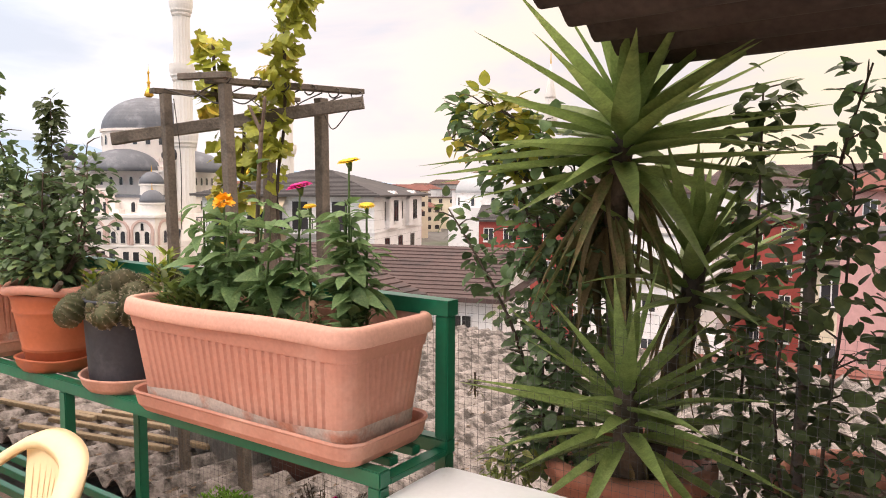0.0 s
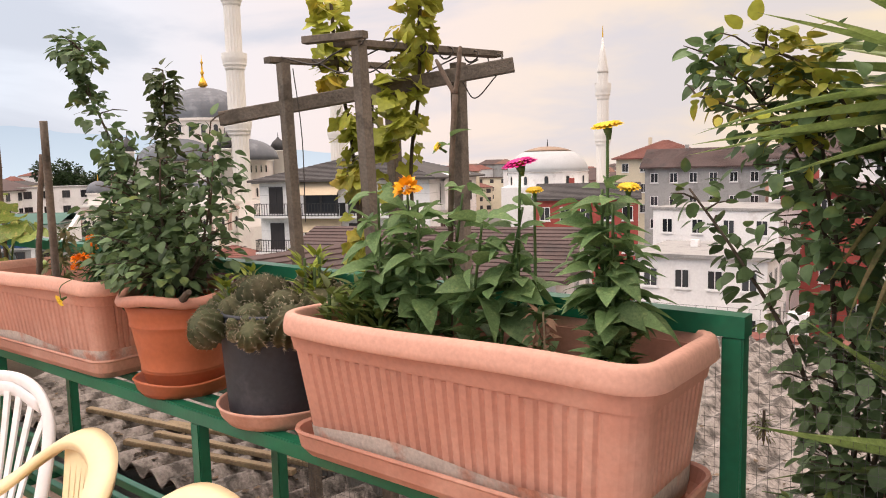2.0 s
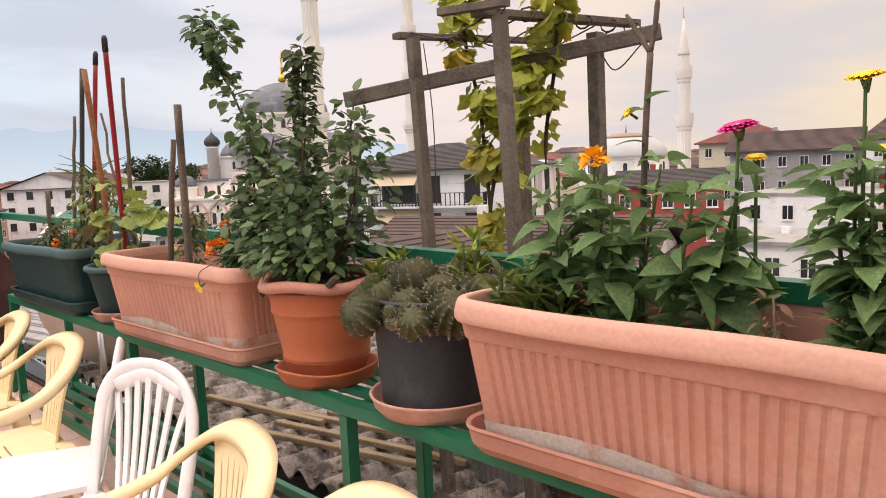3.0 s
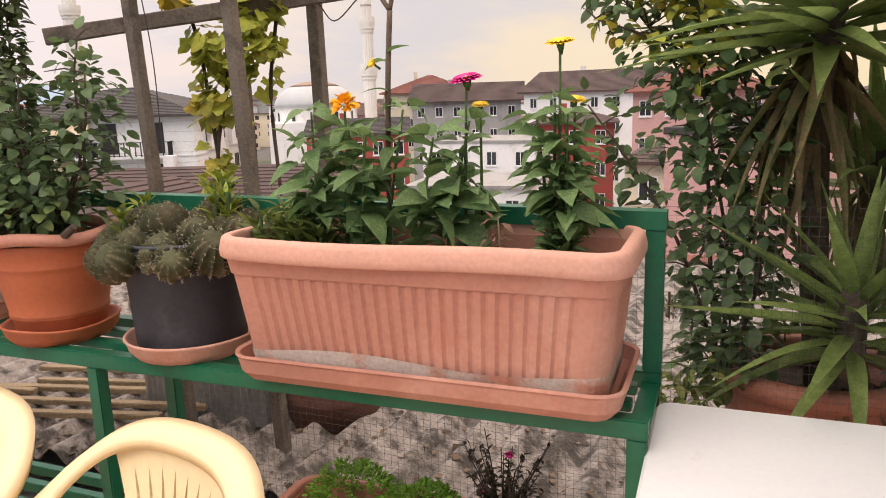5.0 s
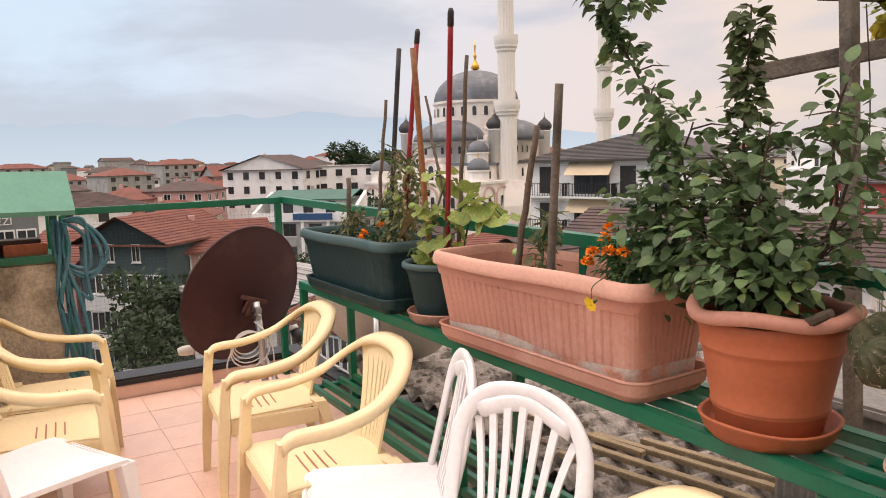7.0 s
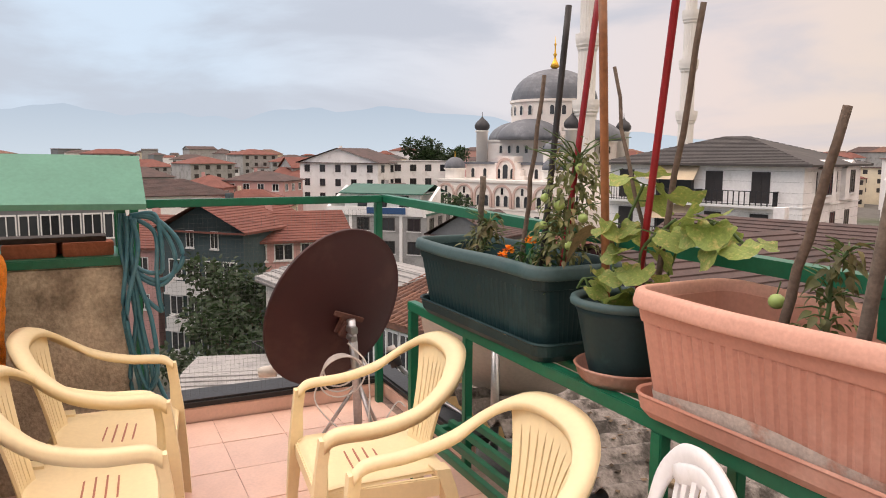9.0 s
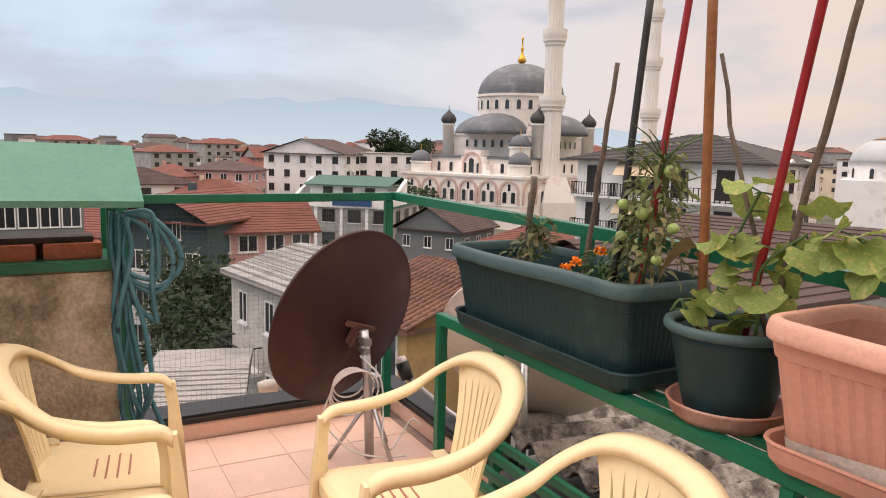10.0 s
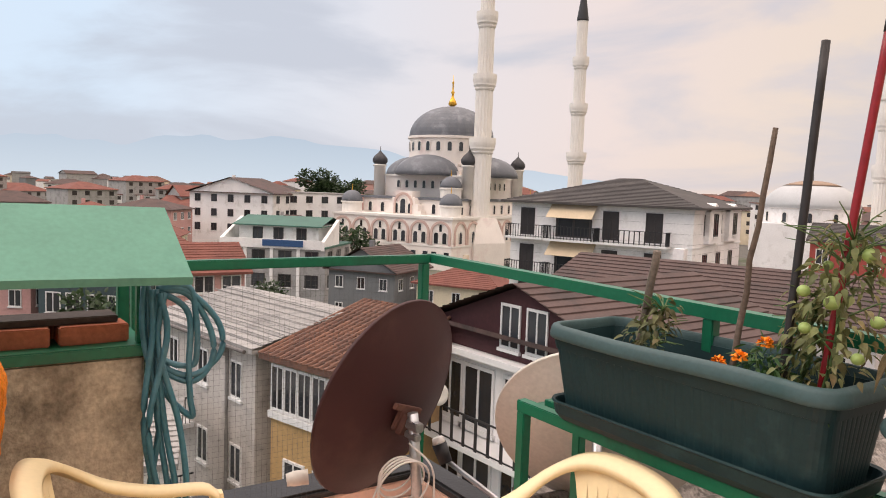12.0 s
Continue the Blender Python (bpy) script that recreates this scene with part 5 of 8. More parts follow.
def mosque():
    ang = radians(25)
    m = thing("mosque", TOWN @ Matrix.Translation((-129.6, 69.0, GROUND)) @ Matrix.Rotation(ang, 4, "Z"), "large cream stone mosque with grey lead domes and arcaded walls", "mosque")
    g = -GROUND
    part("lower_hall", box((-14.5, 0, 0), (14.5, 40, g - 4.3)), S_STONE, m)
    part("lower_cornice", box((-14.8, -0.3, g - 4.3), (14.8, 40.3, g - 3.8)), S_WHITE, m)
    part("string_course", box((-14.62, -0.12, g - 9.6), (14.62, 40.1, g - 9.3)), S_WHITE, m)
    for i in range(6):
        x = -12.0 + 4.8 * i
        link("great_arch", ME_BIGARCH, m, pose(x, -0.02, g - 9.2))
        for dx, s in ((-0.95, 0.95), (0.95, 0.95)):
            arched(m, pose(x + dx, -0.03, g - 8.9), s)
        arched(m, pose(x, -0.03, g - 6.6), 0.6)
        for dx in (-1.4, 1.4):
            link("tall_window", ME_SQWIN, m, pose(x + dx, -0.02, g - 12.4))
    for i in range(8):
        y = 3 + 4.8 * i
        for sx, rz in ((14.52, 90), (-14.52, -90)):
            link("great_arch", ME_BIGARCH, m, pose(sx, y, g - 9.2, 0, 0, rz))
            arched(m, pose(sx, y, g - 8.9, 0, 0, rz), 1.0)
    part("middle_hall", box((-11.5, 6, g - 4.3), (11.5, 36, g - 0.8)), S_STONE, m)
    part("middle_roof", box((-11.9, 5.6, g - 0.8), (11.9, 36.4, g - 0.3)), S_LEAD, m)
    for i in range(7):
        if abs(i - 3) > 0:
            arched(m, pose(-9.6 + 3.2 * i, 5.96, g - 3.5), 0.85)
    for i in range(8):
        arched(m, pose(11.52, 8.2 + 3.4 * i, g - 3.5, 0, 0, 90), 0.85)
        arched(m, pose(-11.52, 8.2 + 3.4 * i, g - 3.5, 0, 0, -90), 0.85)
    # stepped portal gable in front
    for k in range(4):
        part("portal_step", box((-4.4 + 0.8 * k, 4.4, g - 4.3 + 1.3 * k), (4.4 - 0.8 * k, 7.5, g - 3.0 + 1.3 * k)), S_STONE, m)
    link("great_arch", ME_BIGARCH, m, pose(0, 4.36, g - 4.0))
    arched(m, pose(0, 4.35, g - 3.6), 1.3)
    for x in (-1.7, 1.7):
        arched(m, pose(x, 4.35, g - 3.6), 0.9)
    part("square_drum", box((-10.2, 11.8, g - 0.8), (10.2, 32.2, g + 4.0)), S_STONE, m)
    part("square_cornice", box((-10.5, 11.5, g + 4.0), (10.5, 32.5, g + 4.4)), S_WHITE, m)
    for i in range(7):
        arched(m, pose(-6.6 + 2.2 * i, 11.76, g + 1.6), 0.7)
        arched(m, pose(10.22, 15.4 + 2.2 * i, g + 1.6, 0, 0, 90), 0.7)
    # half domes with stepped side gables
    for x, y, rz in ((0, 13.0, 0), (9.0, 22, 90), (-9.0, 22, -90), (0, 31.0, 180)):
        half = [[p for p in ring] for ring in dome_rings(7.0, 0, 4.4, 40, 8)]
        hd = part("half_dome", loft(half), S_LEAD, m, smooth=True)
        hd.matrix_local = pose(x, y, g + 4.3, 0, 0, rz)
        for k in range(6):
            for s in (-1, 1):
                st = part("stair_step", box((s * (3.2 + 0.95 * k) - 0.5, 1.6, 0), (s * (3.2 + 0.95 * k) + 0.5, 2.6, 5.2 - 0.82 * k)), S_STONE, m)
                st.matrix_local = pose(x, y, g + 4.2, 0, 0, rz)
    part("drum", loft([circle(9.2, g + 4.4, 48, 0, 22), circle(9.2, g + 12.2, 48, 0, 22), circle(9.6, g + 12.3, 48, 0, 22), circle(9.6, g + 12.8, 48, 0, 22)]), S_STONE, m)
    for i in range(24):
        a = 2 * math.pi * i / 24
        arched(m, pose(9.2 * math.sin(a), 22 - 9.2 * math.cos(a), g + 9.6, 0, 0, math.degrees(a)), 0.85)
    part("main_dome", loft(dome_rings(9.3, g + 12.7, 7.0, 64, 12, 0.006, 0, 22)), S_LEAD, m, smooth=False)
    part("finial", loft([circle(r, g + z, 12, 0, 22) for r, z in ((0.5, 19.8), (1.0, 20.2), (0.7, 21.0), (0.3, 21.7), (0.22, 22.4), (0.42, 22.8), (0.18, 23.2), (0.15, 24.6), (0.3, 24.9), (0.08, 25.3), (0.03, 26.6))]), S_GOLD, m, "gilded finial", smooth=True)
    for x, y in ((-11.2, 11.0), (11.2, 11.0), (11.2, 33.0), (-11.2, 33.0)):
        t = part("turret", loft([circle(r, g + z, 16, x, y) for r, z in ((1.25, -0.4), (1.25, 6.0), (1.5, 6.1), (1.5, 6.4))]), S_WHITE, m, smooth=True)
        part("turret_cap", loft([circle(r, g + z, 16, x, y) for r, z in ((1.2, 6.4), (1.65, 7.0), (1.65, 7.6), (1.2, 8.3), (0.5, 8.9), (0.1, 9.4), (0.04, 10.4))]), S_DARK, t, "dark ribbed cap", smooth=True)
    for x, y in ((-12.2, 3), (12.2, 3), (12.2, 38), (-12.2, 38), (9.0, 8.0)):
        lift = 3.4 if abs(x) < 10 else 0.0
        part("small_drum", loft([circle(2.1, g - 4.2 + lift, 20, x, y), circle(2.1, g - 2.0 + lift, 20, x, y), circle(2.35, g - 1.9 + lift, 20, x, y), circle(2.35, g - 1.6 + lift, 20, x, y)]), S_WHITE, m)
        part("small_dome", loft(dome_rings(2.25, g - 1.6 + lift, 2.3, 24, 7, 0.0, x, y)), S_LEAD, m, smooth=True)
        part("small_finial", tube([(x, y, g + 0.6 + lift), (x, y, g + 1.9 + lift)], [0.12, 0.03], 6), S_GOLD, m)


mosque()


def minaret(x, y, z_balc, z_cone, z_tip, r, base, label, pedestal=True):
    t = thing("minaret", TOWN @ pose(x, y, GROUND), label, "minaret", "minarets")
    g = -GROUND
    n = 32
    if pedestal:
        part("pedestal", loft([[(sx * w, sy * w, z) for sx, sy in ((-1, -1), (1, -1), (1, 1), (-1, 1))] for w, z in ((r * 2.0, 0), (r * 2.0, g + base - 5), (r * 1.25, g + base))]), S_STONE, t)
    z0, rr = g + base, r
    for k, zb in enumerate(list(z_balc) + [z_cone]):
        top = g + zb
        rows = []
        for z in (z0, top):
            rows.append([(rr * (1 if i % 2 else 0.93) * math.cos(2 * math.pi * i / n), rr * (1 if i % 2 else 0.93) * math.sin(2 * math.pi * i / n), z) for i in range(n)])
        part("shaft", loft(rows), S_WHITE, t, "fluted white shaft")
        if k < len(z_balc):
            b = part("gallery", loft([circle(q * rr, top + z, 24) for q, z in ((1.02, -2.2), (1.12, -1.9), (1.12, -1.6), (1.28, -1.2), (1.28, -0.9), (1.34, -0.45), (1.38, 0.0), (1.38, 1.0), (1.31, 1.0), (1.31, 0.05))]), S_WHITE, t, "carved gallery")
            for i in range(24):
                a = 2 * math.pi * i / 24
                part("niche", box((-0.1 * rr, -0.05, 0), (0.1 * rr, 0.05, 0.75)), S_STONE, b).matrix_local = pose(1.09 * rr * math.cos(a), 1.09 * rr * math.sin(a), top - 1.75, 0, 0, math.degrees(a) + 90)
        z0, rr = top, rr * 0.9
    part("cone", loft([circle(rr * q, g + z, 24) for q, z in ((1.15, z_cone), (1.2, z_cone + 0.4), (0.55, z_cone + (z_tip - z_cone) * 0.55), (0.06, z_tip))]), S_DARK if pedestal else S_WHITE, t, "pointed spire cap", smooth=True)
    part("finial", tube([(0, 0, g + z_tip - 0.2), (0, 0, g + z_tip + 2.0)], [0.15, 0.04], 6), S_GOLD, t)


minaret(-122.9, 86.0, (11.0, 23.6, 35.8), 46.5, 57.5, 1.95, -4.0, "tall fluted white minaret with three galleries beside the mosque")
minaret(-147.6, 134.4, (11.4, 24.2, 36.2), 46.5, 57.5, 1.95, -4.0, "tall fluted white minaret with three galleries behind the mosque")


def domed_mosque():
    m = thing("mosque", TOWN @ pose(-72, 118, GROUND, 0, 0, 30), "small white mosque with a pale dome capped in brown", "mosque")
    g = -GROUND
    part("hall", box((-8, -8, 0), (8, 8, g - 2.2)), W_WHITE, m)
    part("drum", loft([circle(7.4, g - 2.2, 32), circle(7.4, g + 0.3, 32), circle(7.7, g + 0.4, 32)]), W_WHITE, m)
    rows = dome_rings(7.5, g + 0.4, 4.6, 40, 10)
    part("dome", loft(rows[:8], True, True), mat("pale_lead", (0.46, 0.47, 0.48), 0.6, 0.12, 0.4, 6, 0.1), m, smooth=True)
    cap = [[(x * 1.01, y * 1.01, z + 0.05) for x, y, z in ring] for ring in rows[6:]]
    part("dome_cap", loft(cap), mat("brown_dome_cap", (0.30, 0.21, 0.15), 0.7, 0.2, 0.5, 6, 0.1), m, "brown weathered dome cap", smooth=True)
    part("finial", tube([(0, 0, g + 4.9), (0, 0, g + 6.4)], [0.15, 0.04], 6), S_DARK, m)
    for i in range(12):
        a = 2 * math.pi * i / 12
        arched(m, pose(7.4 * math.sin(a), -7.4 * math.cos(a), g - 1.9, 0, 0, math.degrees(a)), 0.7)


domed_mosque()
minaret(-67.9, 131.9, (7.3, 16.2), 19.2, 26.2, 1.25, -6.0, "slim white minaret with two galleries and a grey spire", False)


# ---- shed, coop, hose and dishes at the terrace end ----
def shed():
    s = thing("shed", pose(0, 0, 0), "old rendered shed wall with a pale green board roof", "shed")
    part("wall", box((-3.68, -2.6, -0.006), (-3.32, -1.0, 0.91), 0.008), M_CONC, s)
    part("beam", box((-3.69, -2.6, 0.91), (-3.305, -0.985, 0.945), 0.004), M_PAINT, s)
    part("post", box((-3.36, -1.02, 0.945), (-3.325, -0.985, 1.27), 0.003), M_PAINT, s)
    part("post", box((-3.66, -1.02, 0.945), (-3.625, -0.985, 1.24), 0.003), M_PAINT, s)
    rows = [[(x, y, z + 0.006 * math.sin(3 * y)) for x, z in ((-3.095, 1.150), (-3.09, 1.172), (-3.42, 1.352), (-3.425, 1.330))] for y in [-2.6 + 1.68 * k / 12 for k in range(13)]]
    part("roof_board", loft(rows), M_GREENBOARD, s, "pale green painted roof board")
    return s


shed()


def brick(x, y, z, a, n=0):
    ob = part("brick", box((-0.095, -0.05, 0), (0.095, 0.05, 0.055), 0.004), M_BRICK)
    ob.matrix_world = pose(x, y, z, 0, 0, a)
    return tagged(ob, "loose red brick lying on the shed wall", "brick", "bricks on the shed wall")


for x, y, a in ((-3.42, -1.13, 92), (-3.42, -1.34, 88), (-3.43, -1.56, 95), (-3.53, -1.20, 80), (-3.42, -1.78, 90)):
    brick(x, y, 0.945, a)
tagged(part("plank", box((-3.52, -1.9, 1.001), (-3.40, -1.06, 1.022), 0.003), M_DARKWOOD), "dark loose plank lying on bricks", "plank")


def coop():
    c = thing("coop", pose(0, 0, 0), "low rendered coop with a pale green board roof", "coop")
    part("wall", box((-3.02, -2.45, -0.006), (-2.0, -1.54, 0.88), 0.01), M_CONC, c)
    part("base", box((-3.03, -2.46, -0.005), (-1.99, -1.525, 0.30), 0.006), M_RUST, c, "rusty maroon sheet along the base")
    part("trim", box((-3.04, -1.54, 0.84), (-1.98, -1.515, 0.90), 0.004), M_PAINT, c, "green painted trim")
    part("roof_board", loft([[(x, y, z) for y, z in ((-1.47, 0.925), (-1.47, 0.945), (-2.5, 1.10), (-2.5, 1.08))] for x in (-3.2, -2.6, -1.95)]), M_GREENBOARD, c, "pale green painted roof board")


coop()


def towel():
    rng = random.Random(3)
    path = spline([(-2.93, -2.1, 1.13), (-2.93, -1.8, 1.09), (-2.92, -1.56, 1.055), (-2.92, -1.45, 1.035), (-2.915, -1.405, 0.98), (-2.92, -1.415, 0.85), (-2.93, -1.425, 0.72), (-2.94, -1.43, 0.58)], 7)
    bm = bmesh.new()
    rings = []
    for i, p in enumerate(path):
        d = (path[min(i + 1, len(path) - 1)] - path[max(i - 1, 0)]).normalized()
        side = Vector((1, 0, 0))
        over = side.cross(d).normalized()
        ring = []
        for k in range(20):
            a = 2 * math.pi * k / 20
            q = 1 + 0.10 * noise.noise(Vector((9 * p.y + 3 * math.cos(a), 9 * p.z, 3 * math.sin(a)))) + rng.uniform(-0.09, 0.09)
            ring.append(p + side * 0.085 * q * math.cos(a) + over * 0.024 * q * math.sin(a))
        rings.append(ring)
    add_loft(bm, rings)
    tagged(part("towel", bm, M_TOWEL, smooth=False), "bright orange plush towel draped over the coop roof", "towel")


towel()


def hose():
    rng = random.Random(11)
    top = thing("garden_hose", pose(0.09, 0, 0.02), "blue-green garden hose hanging in loops from the shed post", "hose")
    for k in range(3):
        y, x = -0.985 + 0.020 * k - 0.02, -3.40 + 0.014 * (k % 3)
        low = rng.uniform(0.14, 0.5)
        s1, s2, s3 = (rng.uniform(-0.045, 0.045) for _ in range(3))
        part("loop", tube(spline([(x, y, 1.10 - 0.01 * k), (x + 0.02, y - 0.01 + s1, 0.95), (x + 0.03, y + s2, 0.7), (x + 0.02, y + 0.01 + s3, low + 0.12), (x + 0.03, y + 0.035, low), (x + 0.04, y + 0.07, low + 0.1), (x + 0.02, y + 0.035 - s3, 0.68), (x + 0.01, y + 0.02 - s1, 0.92), (x, y + 0.012, 1.10 - 0.01 * k)], 6), 0.0095, 8), M_HOSE, top, smooth=True)
    for r, dz in ((0.0, 0.0), (0.025, -0.02), (0.07, 0.03), (0.09, -0.13)):
        part("loop", tube(spline([(-3.40, -0.97, 1.09), (-3.38, -0.88, 1.08 + dz * 0.5), (-3.37, -0.79 - r, 0.98 + dz), (-3.37, -0.785 - r, 0.88 + dz), (-3.38, -0.87, 0.82 + dz), (-3.40, -0.96, 0.87 + dz * 0.5), (-3.40, -0.985, 1.02)], 8), 0.0095, 8), M_HOSE, top, smooth=True)
    part("loop", tube(spline([(-3.38, -0.93, 0.5), (-3.36, -0.86, 0.3), (-3.37, -0.80, 0.17), (-3.40, -0.83, 0.10), (-3.42, -0.93, 0.08)], 6), 0.0095, 8), M_HOSE, top, smooth=True)


hose()


def dish_surface(r, depth, n=56, rings=10):
    rows = [circle(r * k / rings + 0.004, depth * (k / rings) ** 2, n) for k in range(rings + 1)]
    rim = [circle(r + 0.006, depth, n), circle(r + 0.008, depth + 0.012, n), circle(r - 0.004, depth + 0.014, n)]
    inner = [circle(max(0.004, r * k / rings - 0.002), depth * (k / rings) ** 2 + 0.004, n) for k in range(rings, -1, -1)]
    return loft(rows + rim + inner)


def maroon_dish():
    c = Vector((-3.42, -0.022, 0.590))
    face = Vector((-0.88, -0.36, 0.26)).normalized()
    d = thing("satellite_dish", pose(-3.345, 0.01, 0.02), "maroon perforated satellite dish on a steel mast, seen from behind", "satellite dish")
    inv = d.matrix_world.inverted()
    turn = face.to_track_quat("Z", "Y").to_matrix().to_4x4()
    at = inv @ Matrix.Translation(c) @ turn
    bowl = part("reflector", dish_surface(0.405, 0.075), M_DISH, d, smooth=True)
    bowl.matrix_local = at
    br = part("bracket", add_box(add_box(box((-0.10, -0.012, -0.03), (0.10, 0.012, -0.012), 0.003), (-0.05, -0.09, -0.028), (0.05, 0.0, -0.012), 0.004), (-0.03, -0.10, -0.05), (0.03, -0.02, -0.026), 0.004), M_RUST, d, "dark red mounting bracket")
    br.matrix_local = at @ pose(0, 0, 0, 0, 0, 20)
    part("clamp", add_box(add_box(add_box(box((-0.035, -0.05, 0.50), (0.05, -0.015, 0.535), 0.004), (-0.05, -0.045, 0.46), (0.035, -0.015, 0.485), 0.004), (-0.09, -0.035, 0.512), (0.03, -0.028, 0.52)), (-0.09, -0.035, 0.468), (0.03, -0.028, 0.476)), M_STEEL, d, "steel U-bolt clamp")
    part("mast", tube([(0, 0, -0.026), (0, -0.01, 0.3), (-0.01, -0.03, 0.56)], 0.021, 14), M_STEEL, d, smooth=True)
    for x, y in ((-0.06, -0.17), (0.14, 0.05), (-0.13, 0.14)):
        part("mast_leg", tube([(0, 0, 0.25), (x, y, -0.018)], 0.009, 8), M_STEEL, d, smooth=True)
    cab = bmesh.new()
    for k in range(4):
        r = 0.075 + 0.012 * k
        add_tube(cab, [(-0.02 + 0.25 * r * math.sin(a) + 0.02 * k, -0.09 + r * math.cos(a), 0.33 - 0.01 * k + r * 0.95 * math.sin(a)) for a in [2 * math.pi * i / 26 for i in range(27)]], 0.0042, 6)
    add_tube(cab, spline([(0.0, -0.05, 0.45), (0.06, 0.02, 0.36), (0.05, 0.04, 0.2), (0.10, 0.02, 0.08), (0.03, 0.10, 0.02), (0.0, 0.2, 0.12), (0.02, 0.24, 0.10)], 8), 0.0042, 6)
    add_tube(cab, spline([(0.0, -0.17, 0.33), (0.02, -0.22, 0.2), (0.04, -0.12, 0.06), (0.10, 0.0, 0.02), (0.12, 0.12, 0.012)], 8), 0.0042, 6)
    part("cable", cab, M_CABLE, d, "coiled white coaxial cable", smooth=True)
    lnb = part("receiver", tube([(-0.29, -0.33, 0.27), (-0.31, -0.38, 0.265), (-0.32, -0.41, 0.26)], [0.03, 0.03, 0.024], 12), M_BEIGE, d, smooth=True)


maroon_dish()


def beige_dish():
    d = thing("satellite_dish", pose(-2.95, 0.54, -0.02), "beige satellite dish leaning behind the bench end", "satellite dish")
    turn = Vector((-0.55, 0.62, 0.45)).normalized().to_track_quat("Z", "Y").to_matrix().to_4x4()
    part("reflector", dish_surface(0.40, 0.08), M_BEIGE, d, smooth=True).matrix_local = Matrix.Translation((0.02, 0.0, 0.50)) @ turn
    part("mast", tube([(0.04, -0.02, 0.0), (0.04, -0.02, 0.54)], 0.02, 12), M_STEEL, d, smooth=True)
    part("feed_arm", tube([(0.0, -0.02, 0.10), (-0.40, -0.12, 0.16), (-0.66, -0.22, 0.27)], 0.012, 8), M_STEEL, d, smooth=True)
    part("receiver", tube([(-0.66, -0.22, 0.26), (-0.69, -0.24, 0.34)], [0.03, 0.034], 14), M_BLACK, d, smooth=True)
    part("receiver_cap", tube([(-0.69, -0.24, 0.34), (-0.697, -0.246, 0.365)], [0.03, 0.024], 14), M_CABLE, d, "white receiver cap", smooth=True)


beige_dish()


# ---- netting, chimney and lumber on the low roof ----
def net(name, fx, n_u, us, vs, label):
    verts, faces = [], []
    r = 0.00042

    def bar(p, q):
        p, q = Vector(p), Vector(q)
        d = (q - p).normalized()
        a = d.orthogonal().normalized() * r
        b = d.cross(a)
        k = len(verts)
        for c in (p, q):
            for s in (a, b, -a, -b):
                verts.append(c + s)
        for i in range(4):
            j = (i + 1) % 4
            faces.append((k + i, k + j, k + 4 + j, k + 4 + i))
    for u in us:
        for v0, v1 in zip(vs, vs[1:]):
            if (v0 - vs[0]) % (vs[-1] - vs[0]) < 1e-9:
                bar(fx(u, vs[0]), fx(u, vs[-1]))
    for v in vs:
        seg = us[::6] + [us[-1]]
        for u0, u1 in zip(seg, seg[1:]):
            bar(fx(u0, v), fx(u1, v))
    ob = from_lists(name, verts, faces, M_NET)
    return tagged(ob, label, "netting", kind="stuff")


net("wire_netting", lambda u, v: (u, 0.43 + 0.008 * math.sin(4 * u), v + 0.006 * math.sin(5 * u)), 0, [-0.05 + 0.02 * i for i in range(150)], [0.2 + 0.02 * i for i in range(46)], "fine wire netting behind the bench and the yucca")
net("wire_netting", lambda u, v: (-3.82, u, v), 0, [-0.95 + 0.022 * i for i in range(57)], [0.12 + 0.022 * i for i in range(44)], "fine wire netting below the terrace railing")


def chimney():
    c = thing("chimney", pose(-0.43, 1.08, 0.16), "ribbed grey concrete chimney on the corrugated roof", "chimney")
    rows = []
    for z in (0, 0.30, 0.42):
        rows.append([(x, y, z) for x, y in [(-0.28 + 0.56 * i / 40, -0.17 - 0.006 * (i % 2)) for i in range(41)] + [(0.28, 0.17), (-0.28, 0.17)]])
    part("shaft", loft(rows), M_CONC_GREY, c)
    part("cap", box((-0.30, -0.20, 0.42), (0.30, 0.20, 0.46), 0.01), M_CONC_GREY, c)


chimney()
tagged(part("rusty_drum", loft([circle(r, z, 28, 0.02, 1.12) for r, z in ((0.18, 0.12), (0.18, 0.24), (0.186, 0.25), (0.18, 0.26), (0.18, 0.40), (0.186, 0.41), (0.17, 0.415))]), M_RUST, smooth=True),
       "rusty brown metal drum on the corrugated roof", "drum")
for i, (x, y, a, l) in enumerate(((-0.95, 0.66, 14, 0.9), (-0.9, 0.80, 12, 1.0), (-1.0, 0.93, 13, 1.0), (-0.85, 1.06, 13, 1.0), (-0.95, 1.20, 12, 1.1), (-1.6, 0.75, 10, 0.8))):
    ob = part("batten", box((-l / 2, -0.018, 0), (l / 2, 0.018, 0.022), 0.003), M_BATTEN)
    ob.matrix_world = pose(x, y, 0.224 - 0.055 * (y - 0.4), 0, 0, a)
    tagged(ob, "weathered yellowish timber batten lying on the roof", "batten", "battens on the roof")


